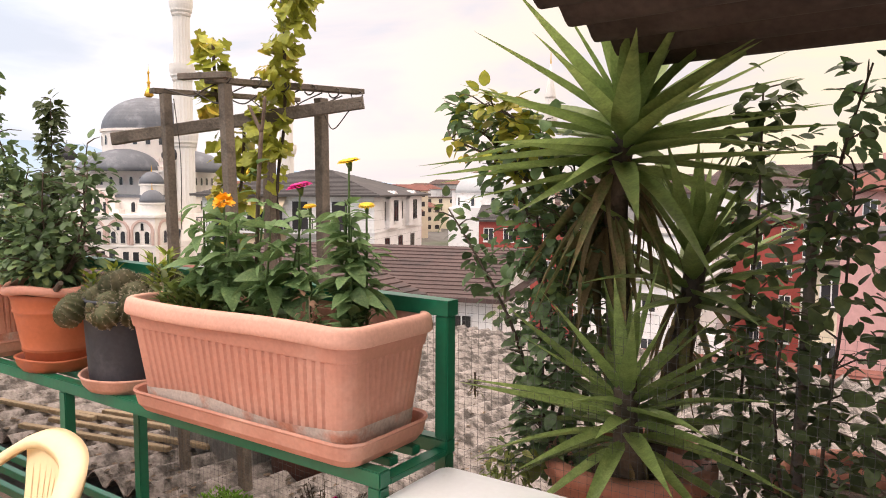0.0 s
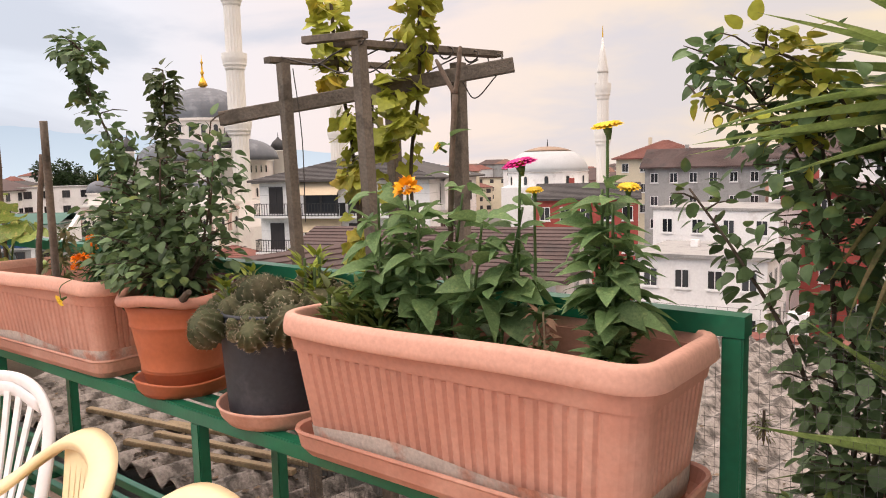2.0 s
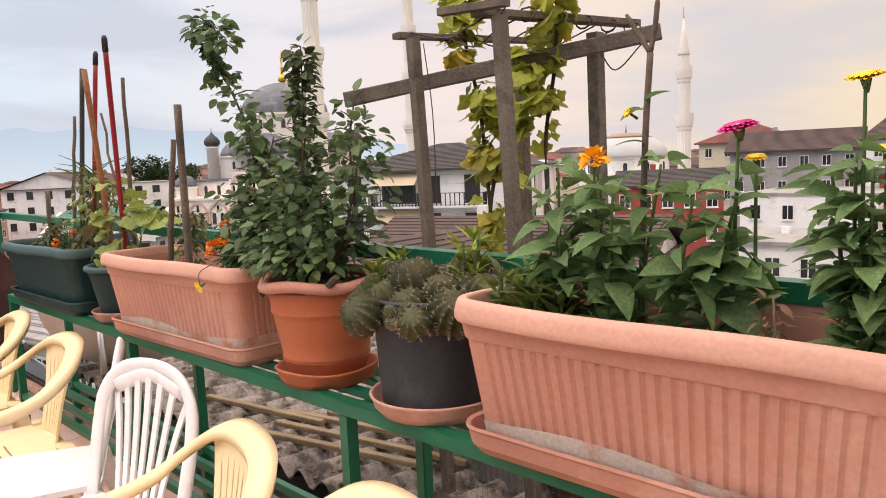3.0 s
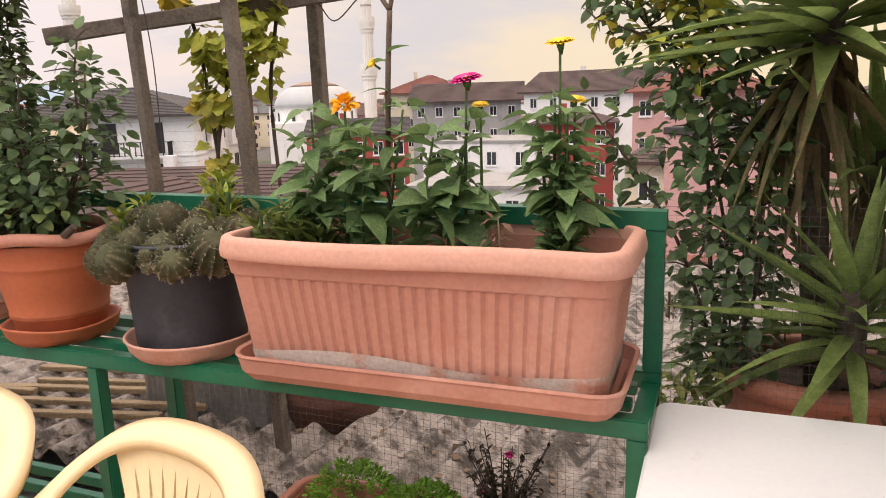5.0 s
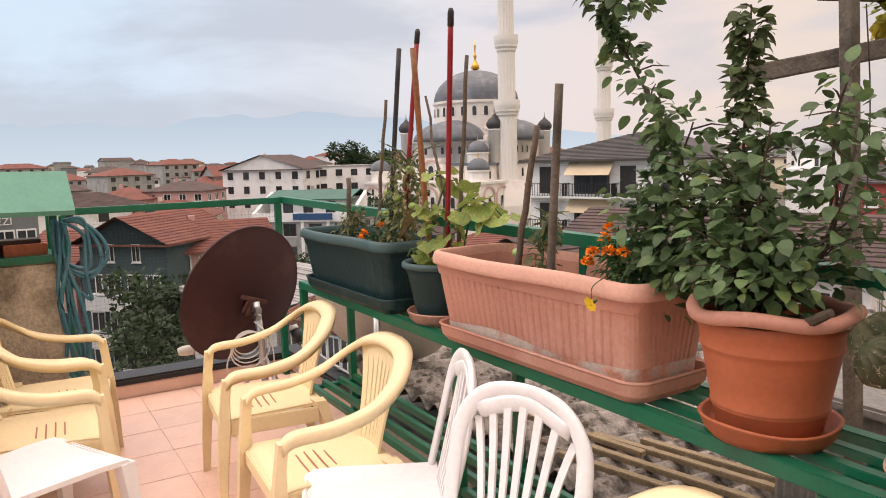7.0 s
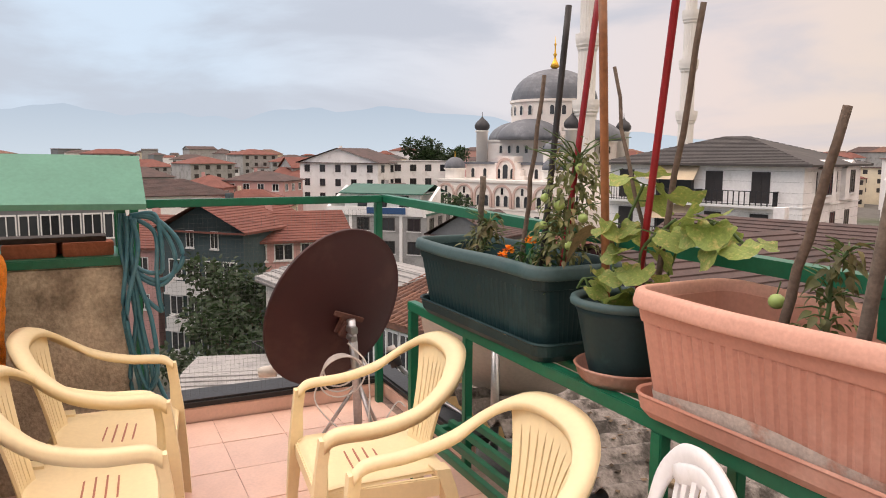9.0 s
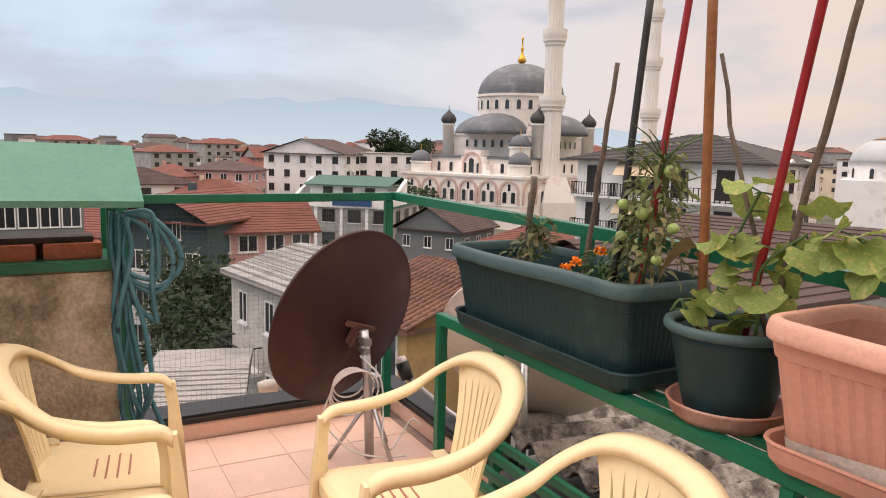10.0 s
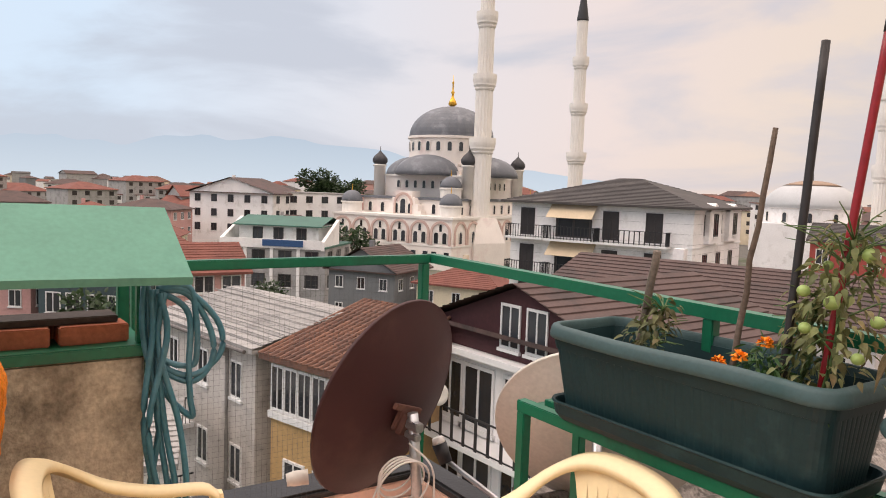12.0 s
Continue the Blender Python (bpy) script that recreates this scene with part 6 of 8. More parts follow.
def litter():
    rng = random.Random(8)
    verts, faces = [], []
    for k in range(1500):
        x, y = rng.uniform(-2.8, 2.2), 0.48 + rng.random() ** 1.6 * 2.2
        z = 0.20 - 0.055 * (y - 0.4) + 0.026 * math.sin(2 * math.pi * x / 0.146) + 0.004
        s, a = rng.uniform(0.006, 0.02), rng.uniform(0, 6.3)
        i = len(verts)
        for j in range(4):
            b = a + j * 1.57
            verts.append((x + s * math.cos(b) * (1 if j % 2 else 0.5), y + s * math.sin(b), z + rng.uniform(0, 0.006)))
        faces.append((i, i + 1, i + 2, i + 3))
    tagged(from_lists("leaf_litter", verts, faces, mat("leaf_litter", (0.12, 0.085, 0.055), 0.9, 0.4, 8, 60, 0, island=0.7)), "dry leaves and crumbs on the corrugated roof", "litter", kind="stuff")


litter()


# ---- wooden pergola frame ----
def pergola():
    p = thing("pergola", pose(0, 0, 0.17), "grey weathered timber pergola frame with wires on the low roof", "pergola")
    rng = random.Random(4)

    def beam(name, a, b, w, h):
        a, b = Vector(a), Vector(b)
        d = (b - a).normalized()
        side = d.cross(Vector((0, 0, 1)))
        side = Vector((1, 0, 0)) if side.length < 1e-2 else side.normalized()
        up = side.cross(d)
        rings = []
        for k in range(6):
            c = a + (b - a) * k / 5
            q = 1 + rng.uniform(-0.05, 0.05)
            rings.append([c + side * w * sx * q + up * h * sy * q for sx, sy in ((-1, -0.85), (-0.85, -1), (0.85, -1), (1, -0.85), (1, 0.85), (0.85, 1), (-0.85, 1), (-1, 0.85))])
        part(name, loft(rings), M_GREYWOOD, p)
    z = -0.17
    beam("post", (-0.33, 0.72, z + 0.19), (-0.42, 0.73, 1.76 + z), 0.019, 0.019)
    beam("post", (0.05, 0.72, z + 0.19), (-0.03, 0.72, 1.77 + z), 0.021, 0.019)
    beam("post", (-0.02, 1.25, z + 0.16), (-0.04, 1.25, 1.77 + z), 0.024, 0.022)
    beam("post", (-0.37, 1.25, z + 0.16), (-0.38, 1.25, 1.72 + z), 0.024, 0.022)
    beam("long_beam", (-0.75, 0.69, 1.585 + z), (0.22, 1.235, 1.735 + z), 0.015, 0.026)
    beam("top_batten", (-0.10, 0.70, 1.79 + z), (-0.03, 1.50, 1.825 + z), 0.03, 0.012)
    beam("top_batten", (-0.47, 0.70, 1.775 + z), (-0.36, 1.42, 1.80 + z), 0.022, 0.010)
    beam("cross_batten", (-0.22, 0.66, 1.806 + z), (0.02, 0.70, 1.80 + z), 0.016, 0.012)
    wires = bmesh.new()
    for k in range(6):
        y = 0.74 + 0.13 * k
        add_tube(wires, spline([(-0.44 + 0.02 * k, y, 1.785 + z), (-0.3, y + 0.03, 1.75 + z - rng.uniform(0, 0.03)), (-0.15, y - 0.02, 1.76 + z), (-0.06, y + 0.02, 1.80 + z)], 6), 0.003, 5)
        c = Vector((-0.075 + 0.012 * k, 0.76 + 0.14 * k, 1.80 + z))
        add_tube(wires, [c + Vector((0.034 * math.cos(a), 0.006 * math.sin(2 * a), 0.022 * math.sin(a))) for a in [0.7 * i for i in range(11)]], 0.0035, 5)
    add_tube(wires, spline([(-0.38, 0.74, 1.74 + z), (-0.37, 0.76, 1.5 + z), (-0.36, 0.75, 1.2 + z)], 5), 0.002, 5)
    add_tube(wires, spline([(-0.02, 1.25, 1.70 + z), (0.06, 1.22, 1.63 + z), (0.17, 1.2, 1.70 + z)], 6), 0.0025, 5)
    part("wire", wires, M_WIRE, p, "rusty wires wound round the timbers")


pergola()


# ---- plants ----
def leaf_shape(l, w, rows=4, fold=0.25, curl=0.25, point=0.5, lobes=0.0, blunt=1.0):
    """A leaf along +y with a folded midrib, bending down along its length: points and faces."""
    v, f = [], []
    for k in range(rows + 1):
        t = k / rows
        half = w / 2 * max(0.0, math.sin(math.pi * min(1.0, t ** point * 0.97 + 0.03))) ** blunt * (1 + lobes * math.cos(9 * t))
        z = -curl * l * t * t
        v += [(-half, l * t, z + fold * half), (0, l * t, z), (half, l * t, z + fold * half)]
    for k in range(rows):
        a = 3 * k
        f += [(a, a + 1, a + 4, a + 3), (a + 1, a + 2, a + 5, a + 4)]
    return np.array(v), f


def leaf_mesh(name, shape, material):
    me = bpy.data.meshes.new(name)
    me.from_pydata([tuple(p) for p in shape[0]], [], shape[1])
    for poly in me.polygons:
        poly.use_smooth = True
    me.materials.append(material)
    return me


def aim(p, d, roll=0.0, s=1.0):
    """A pose at p whose +y runs along d, upper side up."""
    d = Vector(d).normalized()
    x = d.cross(Vector((0, 0, 1)))
    x = Vector((1, 0, 0)) if x.length < 1e-3 else x.normalized()
    z = x.cross(d)
    m = Matrix((x, d, z)).transposed().to_4x4()
    return Matrix.Translation(p) @ m @ Matrix.Rotation(roll, 4, "Y") @ Matrix.Scale(s, 4)


def leaf_cloud(name, shapes, places, material, parent, label="", kind="stuff"):
    """Many small leaves joined into one part."""
    verts, faces, base = [], [], 0
    for i, m in enumerate(places):
        v, f = shapes[i % len(shapes)]
        a = np.array(m)
        verts.append(v @ a[:3, :3].T + a[:3, 3])
        faces += [tuple(j + base for j in q) for q in f]
        base += len(v)
    me = bpy.data.meshes.new(name)
    me.from_pydata(np.concatenate(verts).tolist(), [], faces)
    me.materials.append(material)
    for poly in me.polygons:
        poly.use_smooth = True
    ob = new(name, me)
    ob.parent = parent
    return tagged(ob, label, kind=kind)


def palm_leaf(l, w, cup=0.2, bend=0.3, lobes=5, deep=0.16, teeth=0.05):
    """A broad lobed leaf along +y, cupped about its veins: points and faces."""
    n, v, f = 26, [(0, 0.12 * l, 0)], []
    for ring in (0.5, 1.0):
        for k in range(n):
            a = -2.75 + 5.5 * k / (n - 1)
            q = ring * (0.5 + 0.12 * math.cos(a)) * (1 - deep * ring * (0.5 - 0.5 * math.cos(lobes * a + (math.pi if lobes % 2 == 0 else 0)))) * (1 + teeth * ring * (k % 2))
            x, y = w * q * math.sin(a), 0.12 * l + l * 0.86 * q * math.cos(a) + 0.25 * l * ring * (1 - abs(a) / 2.75)
            v.append((x, y, cup * l * q * q * (1 + 0.5 * math.cos(lobes * a)) - bend * l * (y / l) ** 2))
    for k in range(n - 1):
        f += [(0, 1 + k, 2 + k), (1 + k, 1 + n + k, 2 + n + k, 2 + k)]
    return np.array(v), f


ROUND = [leaf_shape(1, 0.74, 5, 0.15, c, 0.8, 0.0, 0.65) for c in (0.05, 0.25, 0.5)]
OVATE = [leaf_shape(1, 0.50, 5, 0.3, c, 0.62) for c in (0.15, 0.35, 0.6)]
FINE = [leaf_shape(1, 0.22, 3, 0.3, c, 0.7) for c in (0.1, 0.4)]
POINTED = [leaf_shape(1, 0.32, 5, 0.35, c, 0.6) for c in (0.15, 0.4, 0.7)]
LOBED = [palm_leaf(1, 1.25, 0.2, c, 5, 0.28, 0.08) for c in (0.2, 0.45, 0.7)]


def spray(rng, path, spread, n, size, droop=0.3, grow=None):
    """Leaf poses scattered round a curve."""
    pts, out = spline(path, 6), []
    for _ in range(n):
        t = rng.random()
        k = t * (len(pts) - 1)
        i = min(int(k), len(pts) - 2)
        c = pts[i].lerp(pts[i + 1], k - i)
        a, e = rng.uniform(0, 2 * math.pi), rng.gauss(0.1, 0.5)
        d = Vector((math.cos(a) * math.cos(e), math.sin(a) * math.cos(e), math.sin(e)))
        s = spread(t) if callable(spread) else spread
        p = c + d * s * math.sqrt(rng.random())
        d2 = d + Vector((rng.uniform(-0.5, 0.5), rng.uniform(-0.5, 0.5), -droop + rng.uniform(-0.4, 0.4)))
        out.append(aim(p, d2, rng.uniform(-0.7, 0.7), size * rng.uniform(0.6, 1.25)))
    return out


def twigs(rng, path, spread, n, r=0.0025):
    bm = bmesh.new()
    pts = spline(path, 6)
    for _ in range(n):
        i = rng.randrange(len(pts))
        s = spread(i / len(pts)) if callable(spread) else spread
        a = rng.uniform(0, 6.3)
        e = pts[i] + Vector((math.cos(a) * s, math.sin(a) * s, rng.uniform(0.0, 0.6) * s))
        add_tube(bm, [pts[i], pts[i].lerp(e, 0.5) + Vector((0, 0, 0.1 * s)), e], [r, r * 0.8, r * 0.4], 5)
    return bm


def bush(name, base, stems, material, shapes, size, label, category, seed, bark=M_STEM, group="", r=0.005, clear=-9.0):
    """A plant of several stems: each is (path, spread, leaves); all in the plant's own space."""
    rng = random.Random(seed)
    b = thing(name, Matrix.Translation(base), label, category, group)
    for path, spread, n in stems:
        part("stem", tube(spline(path, 5), [r * (1 - 0.6 * k / (len(path) * 5 - 5)) for k in range((len(path) - 1) * 5 + 1)], 6), bark, b, smooth=True)
        tagged(part("twig", twigs(rng, path, spread, max(6, n // 12)), bark, b), kind="stuff")
        places = [m for m in spray(rng, path, spread, int(n * 1.5), size * 0.85) if m.translation.z > clear or math.hypot(*m.translation.xy) < 0.09]
        leaf_cloud("leaves", shapes, places, material, b)
    return b


def flower(parent, p, d, r, petals, material, layers=1, name="flower", core=M_YELLOW):
    d = Vector(d).normalized()
    q = d.to_track_quat("Z", "Y").to_matrix().to_4x4()
    bm = bmesh.new()
    for layer in range(layers):
        for k in range(petals):
            a = 2 * math.pi * (k + 0.5 * layer) / petals
            rr = r * (1 - 0.16 * layer)
            c, s = math.cos(a), math.sin(a)
            w = rr * 2.6 / petals
            z = 0.004 * layer
            pts = [(rr * 0.15, -w * 0.4, z), (rr * 0.15, w * 0.4, z), (rr * 0.75, w, z + 0.12 * rr), (rr, 0.3 * w, z + 0.06 * rr), (rr, -0.3 * w, z + 0.06 * rr), (rr * 0.75, -w, z + 0.12 * rr)]
            vs = [bm.verts.new((x * c - y * s, x * s + y * c, zz)) for x, y, zz in pts]
            bm.faces.new(vs)
    f = part(name, bm, material, parent)
    f.matrix_local = Matrix.Translation(p) @ q
    part("flower_core", loft([circle(rr, z, 12) for rr, z in ((r * 0.22, -0.002), (r * 0.26, r * 0.12), (r * 0.12, r * 0.22))]), core, f, smooth=True)
    part("calyx", loft([circle(rr, z, 8) for rr, z in ((0.003, -0.022), (r * 0.22, -0.010), (r * 0.30, 0.0))]), M_STEM, f, smooth=True)
    return f


def pompon(parent, p, r, material, seed):
    rng = random.Random(seed)
    places = []
    for k in range(46):
        e, a = math.asin(rng.uniform(-0.3, 1)), rng.uniform(0, 6.3)
        d = Vector((math.cos(a) * math.cos(e), math.sin(a) * math.cos(e), math.sin(e)))
        places.append(aim(Vector(p) + d * r * 0.45, d, rng.uniform(-1, 1), r * 0.75))
    return leaf_cloud("flower", ROUND, places, material, parent, kind="")


# zinnias in the long planter
Z_LEAF = [leaf_mesh("leaf", leaf_shape(1, w, 7, f, c, p, 0.03, 0.85), L_ZINNIA) for w, f, c, p in ((0.68, 0.3, 0.25, 0.72), (0.58, 0.4, 0.5, 0.66), (0.74, 0.2, 0.75, 0.76), (0.62, 0.45, 0.9, 0.7))]


def zinnia(x, y, top, n_nodes, seed, bloom=None, lean=(0, 0), bare=0.0, size=0.085, label="leafy green zinnia in the long terracotta planter"):
    rng = random.Random(seed)
    z = thing("zinnia", pose(x, y, SHELF + 0.235), label, "flowering plant", "zinnias in the planter")
    h = top - SHELF - 0.235
    path = spline([(0, 0, -0.02), (lean[0] * 0.3, lean[1] * 0.3, h * 0.4), (lean[0], lean[1], h)], 8)
    part("stem", tube(path, [0.0045 - 0.002 * k / 16 for k in range(17)], 7), M_STEM, z, smooth=True)
    for k in range(n_nodes):
        t = (0.06 + 0.94 * k / max(1, n_nodes - 1)) * (1 - bare)
        c = path[min(16, int(t * 16))]
        a = rng.uniform(0, 1.2) + (k % 2) * 1.57
        low = c.z < 0.10
        for s in (0, 1.26, 2.5, 3.8, 5.0):
            if rng.random() < 0.12:
                continue
            g = a + s + rng.uniform(-0.4, 0.4)
            d = Vector((math.cos(g), math.sin(g), rng.uniform(0.9, 1.8) if low else rng.uniform(-0.25, 0.95)))
            e = c + d.normalized() * rng.uniform(0.004, 0.022)
            link("leaf", rng.choice(Z_LEAF), z, aim(e, d, rng.uniform(-0.7, 0.7), size * 0.72 * rng.choice((0.5, 0.7, 0.9, 1.05, 1.2)) * (0.7 if low else 1.2 - 0.45 * t)))
    if bloom:
        kind, r = bloom
        tip = path[-1]
        if kind == "pompon":
            pompon(z, tip, r, M_ORANGEY, seed)
        else:
            flower(z, tip, (rng.uniform(-0.15, 0.15), -0.25, 1), r, 16, M_PINK if kind == "pink" else M_YELLOW, 3 if kind == "pink" else 2)
    return z


zinnia(0.58, 0.15, 1.325, 13, 1, size=0.10)
zinnia(0.655, 0.16, 1.335, 12, 2, ("pompon", 0.027), bare=0.12, size=0.095)
zinnia(0.69, 0.14, 1.29, 11, 3, lean=(0.03, -0.02), size=0.10)
zinnia(0.63, 0.22, 1.31, 11, 4, size=0.10)
zinnia(0.72, 0.20, 1.325, 12, 13, lean=(0.05, 0), size=0.10)
zinnia(0.57, 0.20, 1.25, 10, 14, lean=(-0.05, 0), size=0.095)
zinnia(0.81, 0.16, 1.27, 10, 5, lean=(0.05, -0.02), size=0.10)
zinnia(0.86, 0.19, 1.30, 10, 6, lean=(0.06, 0.0), size=0.12)
zinnia(0.905, 0.19, 1.38, 9, 7, ("pink", 0.036), lean=(0.01, 0.0), bare=0.3, size=0.09)
zinnia(0.94, 0.20, 1.33, 7, 8, ("yellow", 0.018), bare=0.5)
zinnia(1.10, 0.16, 1.335, 15, 9, size=0.085)
zinnia(1.11, 0.16, 1.44, 11, 10, ("yellow", 0.029), bare=0.36, size=0.08)
zinnia(1.13, 0.20, 1.335, 11, 11, ("yellow", 0.022), bare=0.25, size=0.08)
zinnia(1.125, 0.15, 1.31, 13, 12, size=0.085)
zinnia(1.085, 0.20, 1.31, 12, 15, lean=(-0.03, 0), size=0.08)
zinnia(1.12, 0.17, 1.22, 10, 18, lean=(0.03, 0), size=0.08)


def forked_stake():
    s = thing("forked_stake", pose(0.72, 0.21, SHELF + 0.22), "bare forked branch staking the zinnias", "stake")
    part("branch", tube(spline([(0, 0, 0), (0.006, 0.0, 0.2), (0.012, 0.004, 0.4), (0.02, 0.01, 0.545)], 6), 0.006, 8), M_STICK, s, smooth=True)
    part("fork", tube(spline([(0.02, 0.01, 0.545), (0.0, 0.01, 0.575), (-0.028, 0.01, 0.62)], 4), [0.005] * 8 + [0.003], 7), M_STICK, s, smooth=True)
    part("fork", tube(spline([(0.02, 0.01, 0.545), (0.03, 0.01, 0.59), (0.036, 0.01, 0.64)], 4), [0.005] * 8 + [0.003], 7), M_STICK, s, smooth=True)
    rng = random.Random(6)
    for z, a in ((0.46, 0.3), (0.44, 2.6), (0.38, 4.0)):
        link("leaf", rng.choice(Z_LEAF), s, aim((0.015, 0, z), (math.cos(a), math.sin(a) * 0.4, 0.5), 0, 0.05))
    flower(s, (-0.02, 0.0, 0.44), (-0.3, -0.6, 0.4), 0.012, 12, M_YELLOW, 2)


forked_stake()


def seedlings(name, spots, material, size, label, seed, h=0.07, group=""):
    rng = random.Random(seed)
    for x, y, hh in spots:
        b = thing(name, pose(x, y, SHELF + 0.232), label, "plant", group)
        places = []
        for k in range(26):
            a, t = rng.uniform(0, 6.3), rng.random()
            d = Vector((math.cos(a), math.sin(a), 0.9 - 0.5 * t))
            places.append(aim((0.010 * math.cos(a), 0.010 * math.sin(a), hh * t), d + Vector((0, 0, 0.7)), rng.uniform(-0.4, 0.4), size * rng.uniform(0.7, 1.2)))
        part("stem", tube([(0, 0, -0.01), (0.003, 0, hh)], 0.004, 6), M_STEM, b)
        leaf_cloud("leaves", POINTED, places, material, b)


L_SUCC = leafmat("light_seedling_leaf", (0.17, 0.22, 0.055), 0.25, (0.24, 0.14, 0.06), 0.66)
seedlings("seedling", ((0.465, 0.10, 0.125), (0.48, 0.18, 0.12), (0.515, 0.11, 0.11), (0.55, 0.17, 0.115), (0.475, 0.25, 0.12), (0.56, 0.09, 0.10), (0.60, 0.12, 0.09)), L_SUCC, 0.062,
          "low light green seedling at the planter's end", 21, group="seedlings in the planter")
seedlings("weed", ((0.93, 0.10, 0.03), (1.2, 0.2, 0.03), (0.97, 0.16, 0.04)), L_ZINNIA, 0.028, "tiny green weed in the planter soil", 22, group="weeds in the planter")


def dry_twig():
    rng = random.Random(5)
    b = thing("dry_plant", pose(0.99, 0.14, SHELF + 0.23), "dried pale brown flower stalk in the planter", "dry plant")
    part("stem", tube(spline([(0, 0, 0), (0.005, 0, 0.05), (0.0, 0.005, 0.12)], 5), 0.002, 5), M_BATTEN, b)
    leaf_cloud("dry_leaves", OVATE, spray(rng, [(0, 0, 0.02), (0, 0, 0.06), (0, 0, 0.12)], 0.025, 60, 0.022), leafmat("dry_stalk", (0.33, 0.20, 0.13), 0.3, None, 0.6, 0.9), b)


dry_twig()

# the bushy plant of the orange pot, with a dark climbing column
bush("rose_bush", (-0.235, 0.16, SHELF + 0.24), [
    ([(0, 0, 0.04), (-0.05, 0.0, 0.14), (-0.10, 0.02, 0.30)], lambda t: 0.17 + 0.05 * math.sin(5 * t), 260),
    ([(0, 0, 0.04), (0.09, 0.01, 0.14), (0.15, 0.02, 0.30), (0.16, 0.03, 0.43)], lambda t: 0.14 - 0.05 * t, 180),
    ([(0, 0, 0.06), (-0.05, -0.03, 0.10), (-0.02, -0.05, 0.20)], 0.15, 200),
    ([(0, 0, 0.04), (-0.16, 0.02, 0.15), (-0.25, 0.02, 0.33), (-0.23, 0.03, 0.44)], lambda t: 0.14 - 0.05 * t, 170),
    ([(0.02, 0, 0.04), (0.12, 0.03, 0.2), (0.10, 0.05, 0.40), (0.13, 0.05, 0.52)], lambda t: 0.07 - 0.03 * t, 70),
    ([(0.0, 0, 0.04), (0.0, -0.04, 0.25), (0.03, -0.05, 0.42)], lambda t: 0.09 - 0.05 * t, 90),
], L_ROSE, ROUND, 0.040, "bushy green rose plant growing from the orange pot", "plant", 31, M_BARK, clear=0.075)
bush("climbing_vine", (-0.32, 0.21, SHELF + 0.24), [
    ([(0, 0, 0), (-0.02, 0.0, 0.22), (-0.02, 0.0, 0.44), (-0.01, 0.0, 0.68)], lambda t: 0.065 - 0.035 * t, 400),
], L_DARK, ROUND, 0.036, "dark green vine climbing in a narrow column", "plant", 32, M_BARK, clear=0.07)
bush("climbing_rose", (-0.52, 0.16, SHELF + 0.21), [
    ([(0, 0, 0), (-0.03, 0, 0.25), (-0.02, 0.0, 0.45), (-0.09, -0.01, 0.60), (-0.16, -0.03, 0.72), (-0.18, -0.04, 0.83)], lambda t: 0.07 - 0.035 * t + 0.035 * math.sin(14 * t), 260),
    ([(0, 0, 0.08), (0.05, 0, 0.2), (0.1, 0.0, 0.33)], 0.12, 220),
    ([(0, 0, 0.08), (-0.06, 0, 0.2), (-0.1, 0.0, 0.30)], 0.09, 110),
    ([(-0.18, -0.04, 0.83), (-0.10, -0.05, 0.79), (-0.03, -0.06, 0.73)], 0.04, 55),
], L_ROSE, ROUND, 0.042, "tall climbing rose with long leafy shoots", "plant", 33, M_BARK, clear=0.08)
tagged(part("dry_log", tube(spline([(-0.16, 0.10, SHELF + 0.255), (-0.10, 0.08, SHELF + 0.275), (-0.04, 0.07, SHELF + 0.31)], 4), [0.012] * 4 + [0.01] * 4 + [0.008], 8), M_BARK), "short dry brown branch lying across the orange pot", "branch")


def inside(m):
    """Whether a leaf stays within the planter while it is below the rim."""
    return m.translation.z > 0.085 or math.hypot(*m.translation.xy) < 0.07


def marigold(x, y, z, seed, n=330, r=0.10, h=0.14, blooms=(), label="feathery green marigold with small orange flowers"):
    rng = random.Random(seed)
    b = thing("marigold", pose(x, y, z), label, "flowering plant", "marigolds")
    for k in range(5):
        a = 6.28 * k / 5
        part("stem", tube([(0, 0, -0.01), (r * 0.4 * math.cos(a), r * 0.4 * math.sin(a), h * 0.6), (r * 0.7 * math.cos(a), r * 0.7 * math.sin(a), h)], 0.0025, 5), M_STEM, b)
    leaf_cloud("leaves", FINE, [m for m in spray(rng, [(0, 0, 0.01), (0, 0, h * 0.5), (0, 0, h)], lambda t: r * (1.05 - 0.4 * t), n, 0.038) if inside(m)], L_MARIGOLD, b)
    for i, (dx, dy, dz) in enumerate(blooms):
        pompon(b, (dx, dy, dz), 0.017, M_MARIG, seed + i)
    return b


marigold(-0.64, 0.15, SHELF + 0.235, 41, 420, 0.10, 0.15, ((-0.06, -0.06, 0.12), (-0.04, -0.02, 0.18), (-0.08, 0.0, 0.15), (0.02, -0.08, 0.13), (-0.09, -0.05, 0.09)))
marigold(-0.58, 0.13, SHELF + 0.235, 42, 260, 0.08, 0.13, ((0.0, -0.05, 0.13),))
marigold(-2.02, 0.13, SHELF + 0.205, 43, 300, 0.085, 0.10, ((-0.02, -0.07, 0.10), (-0.09, -0.05, 0.07), (0.0, 0.0, 0.13)))


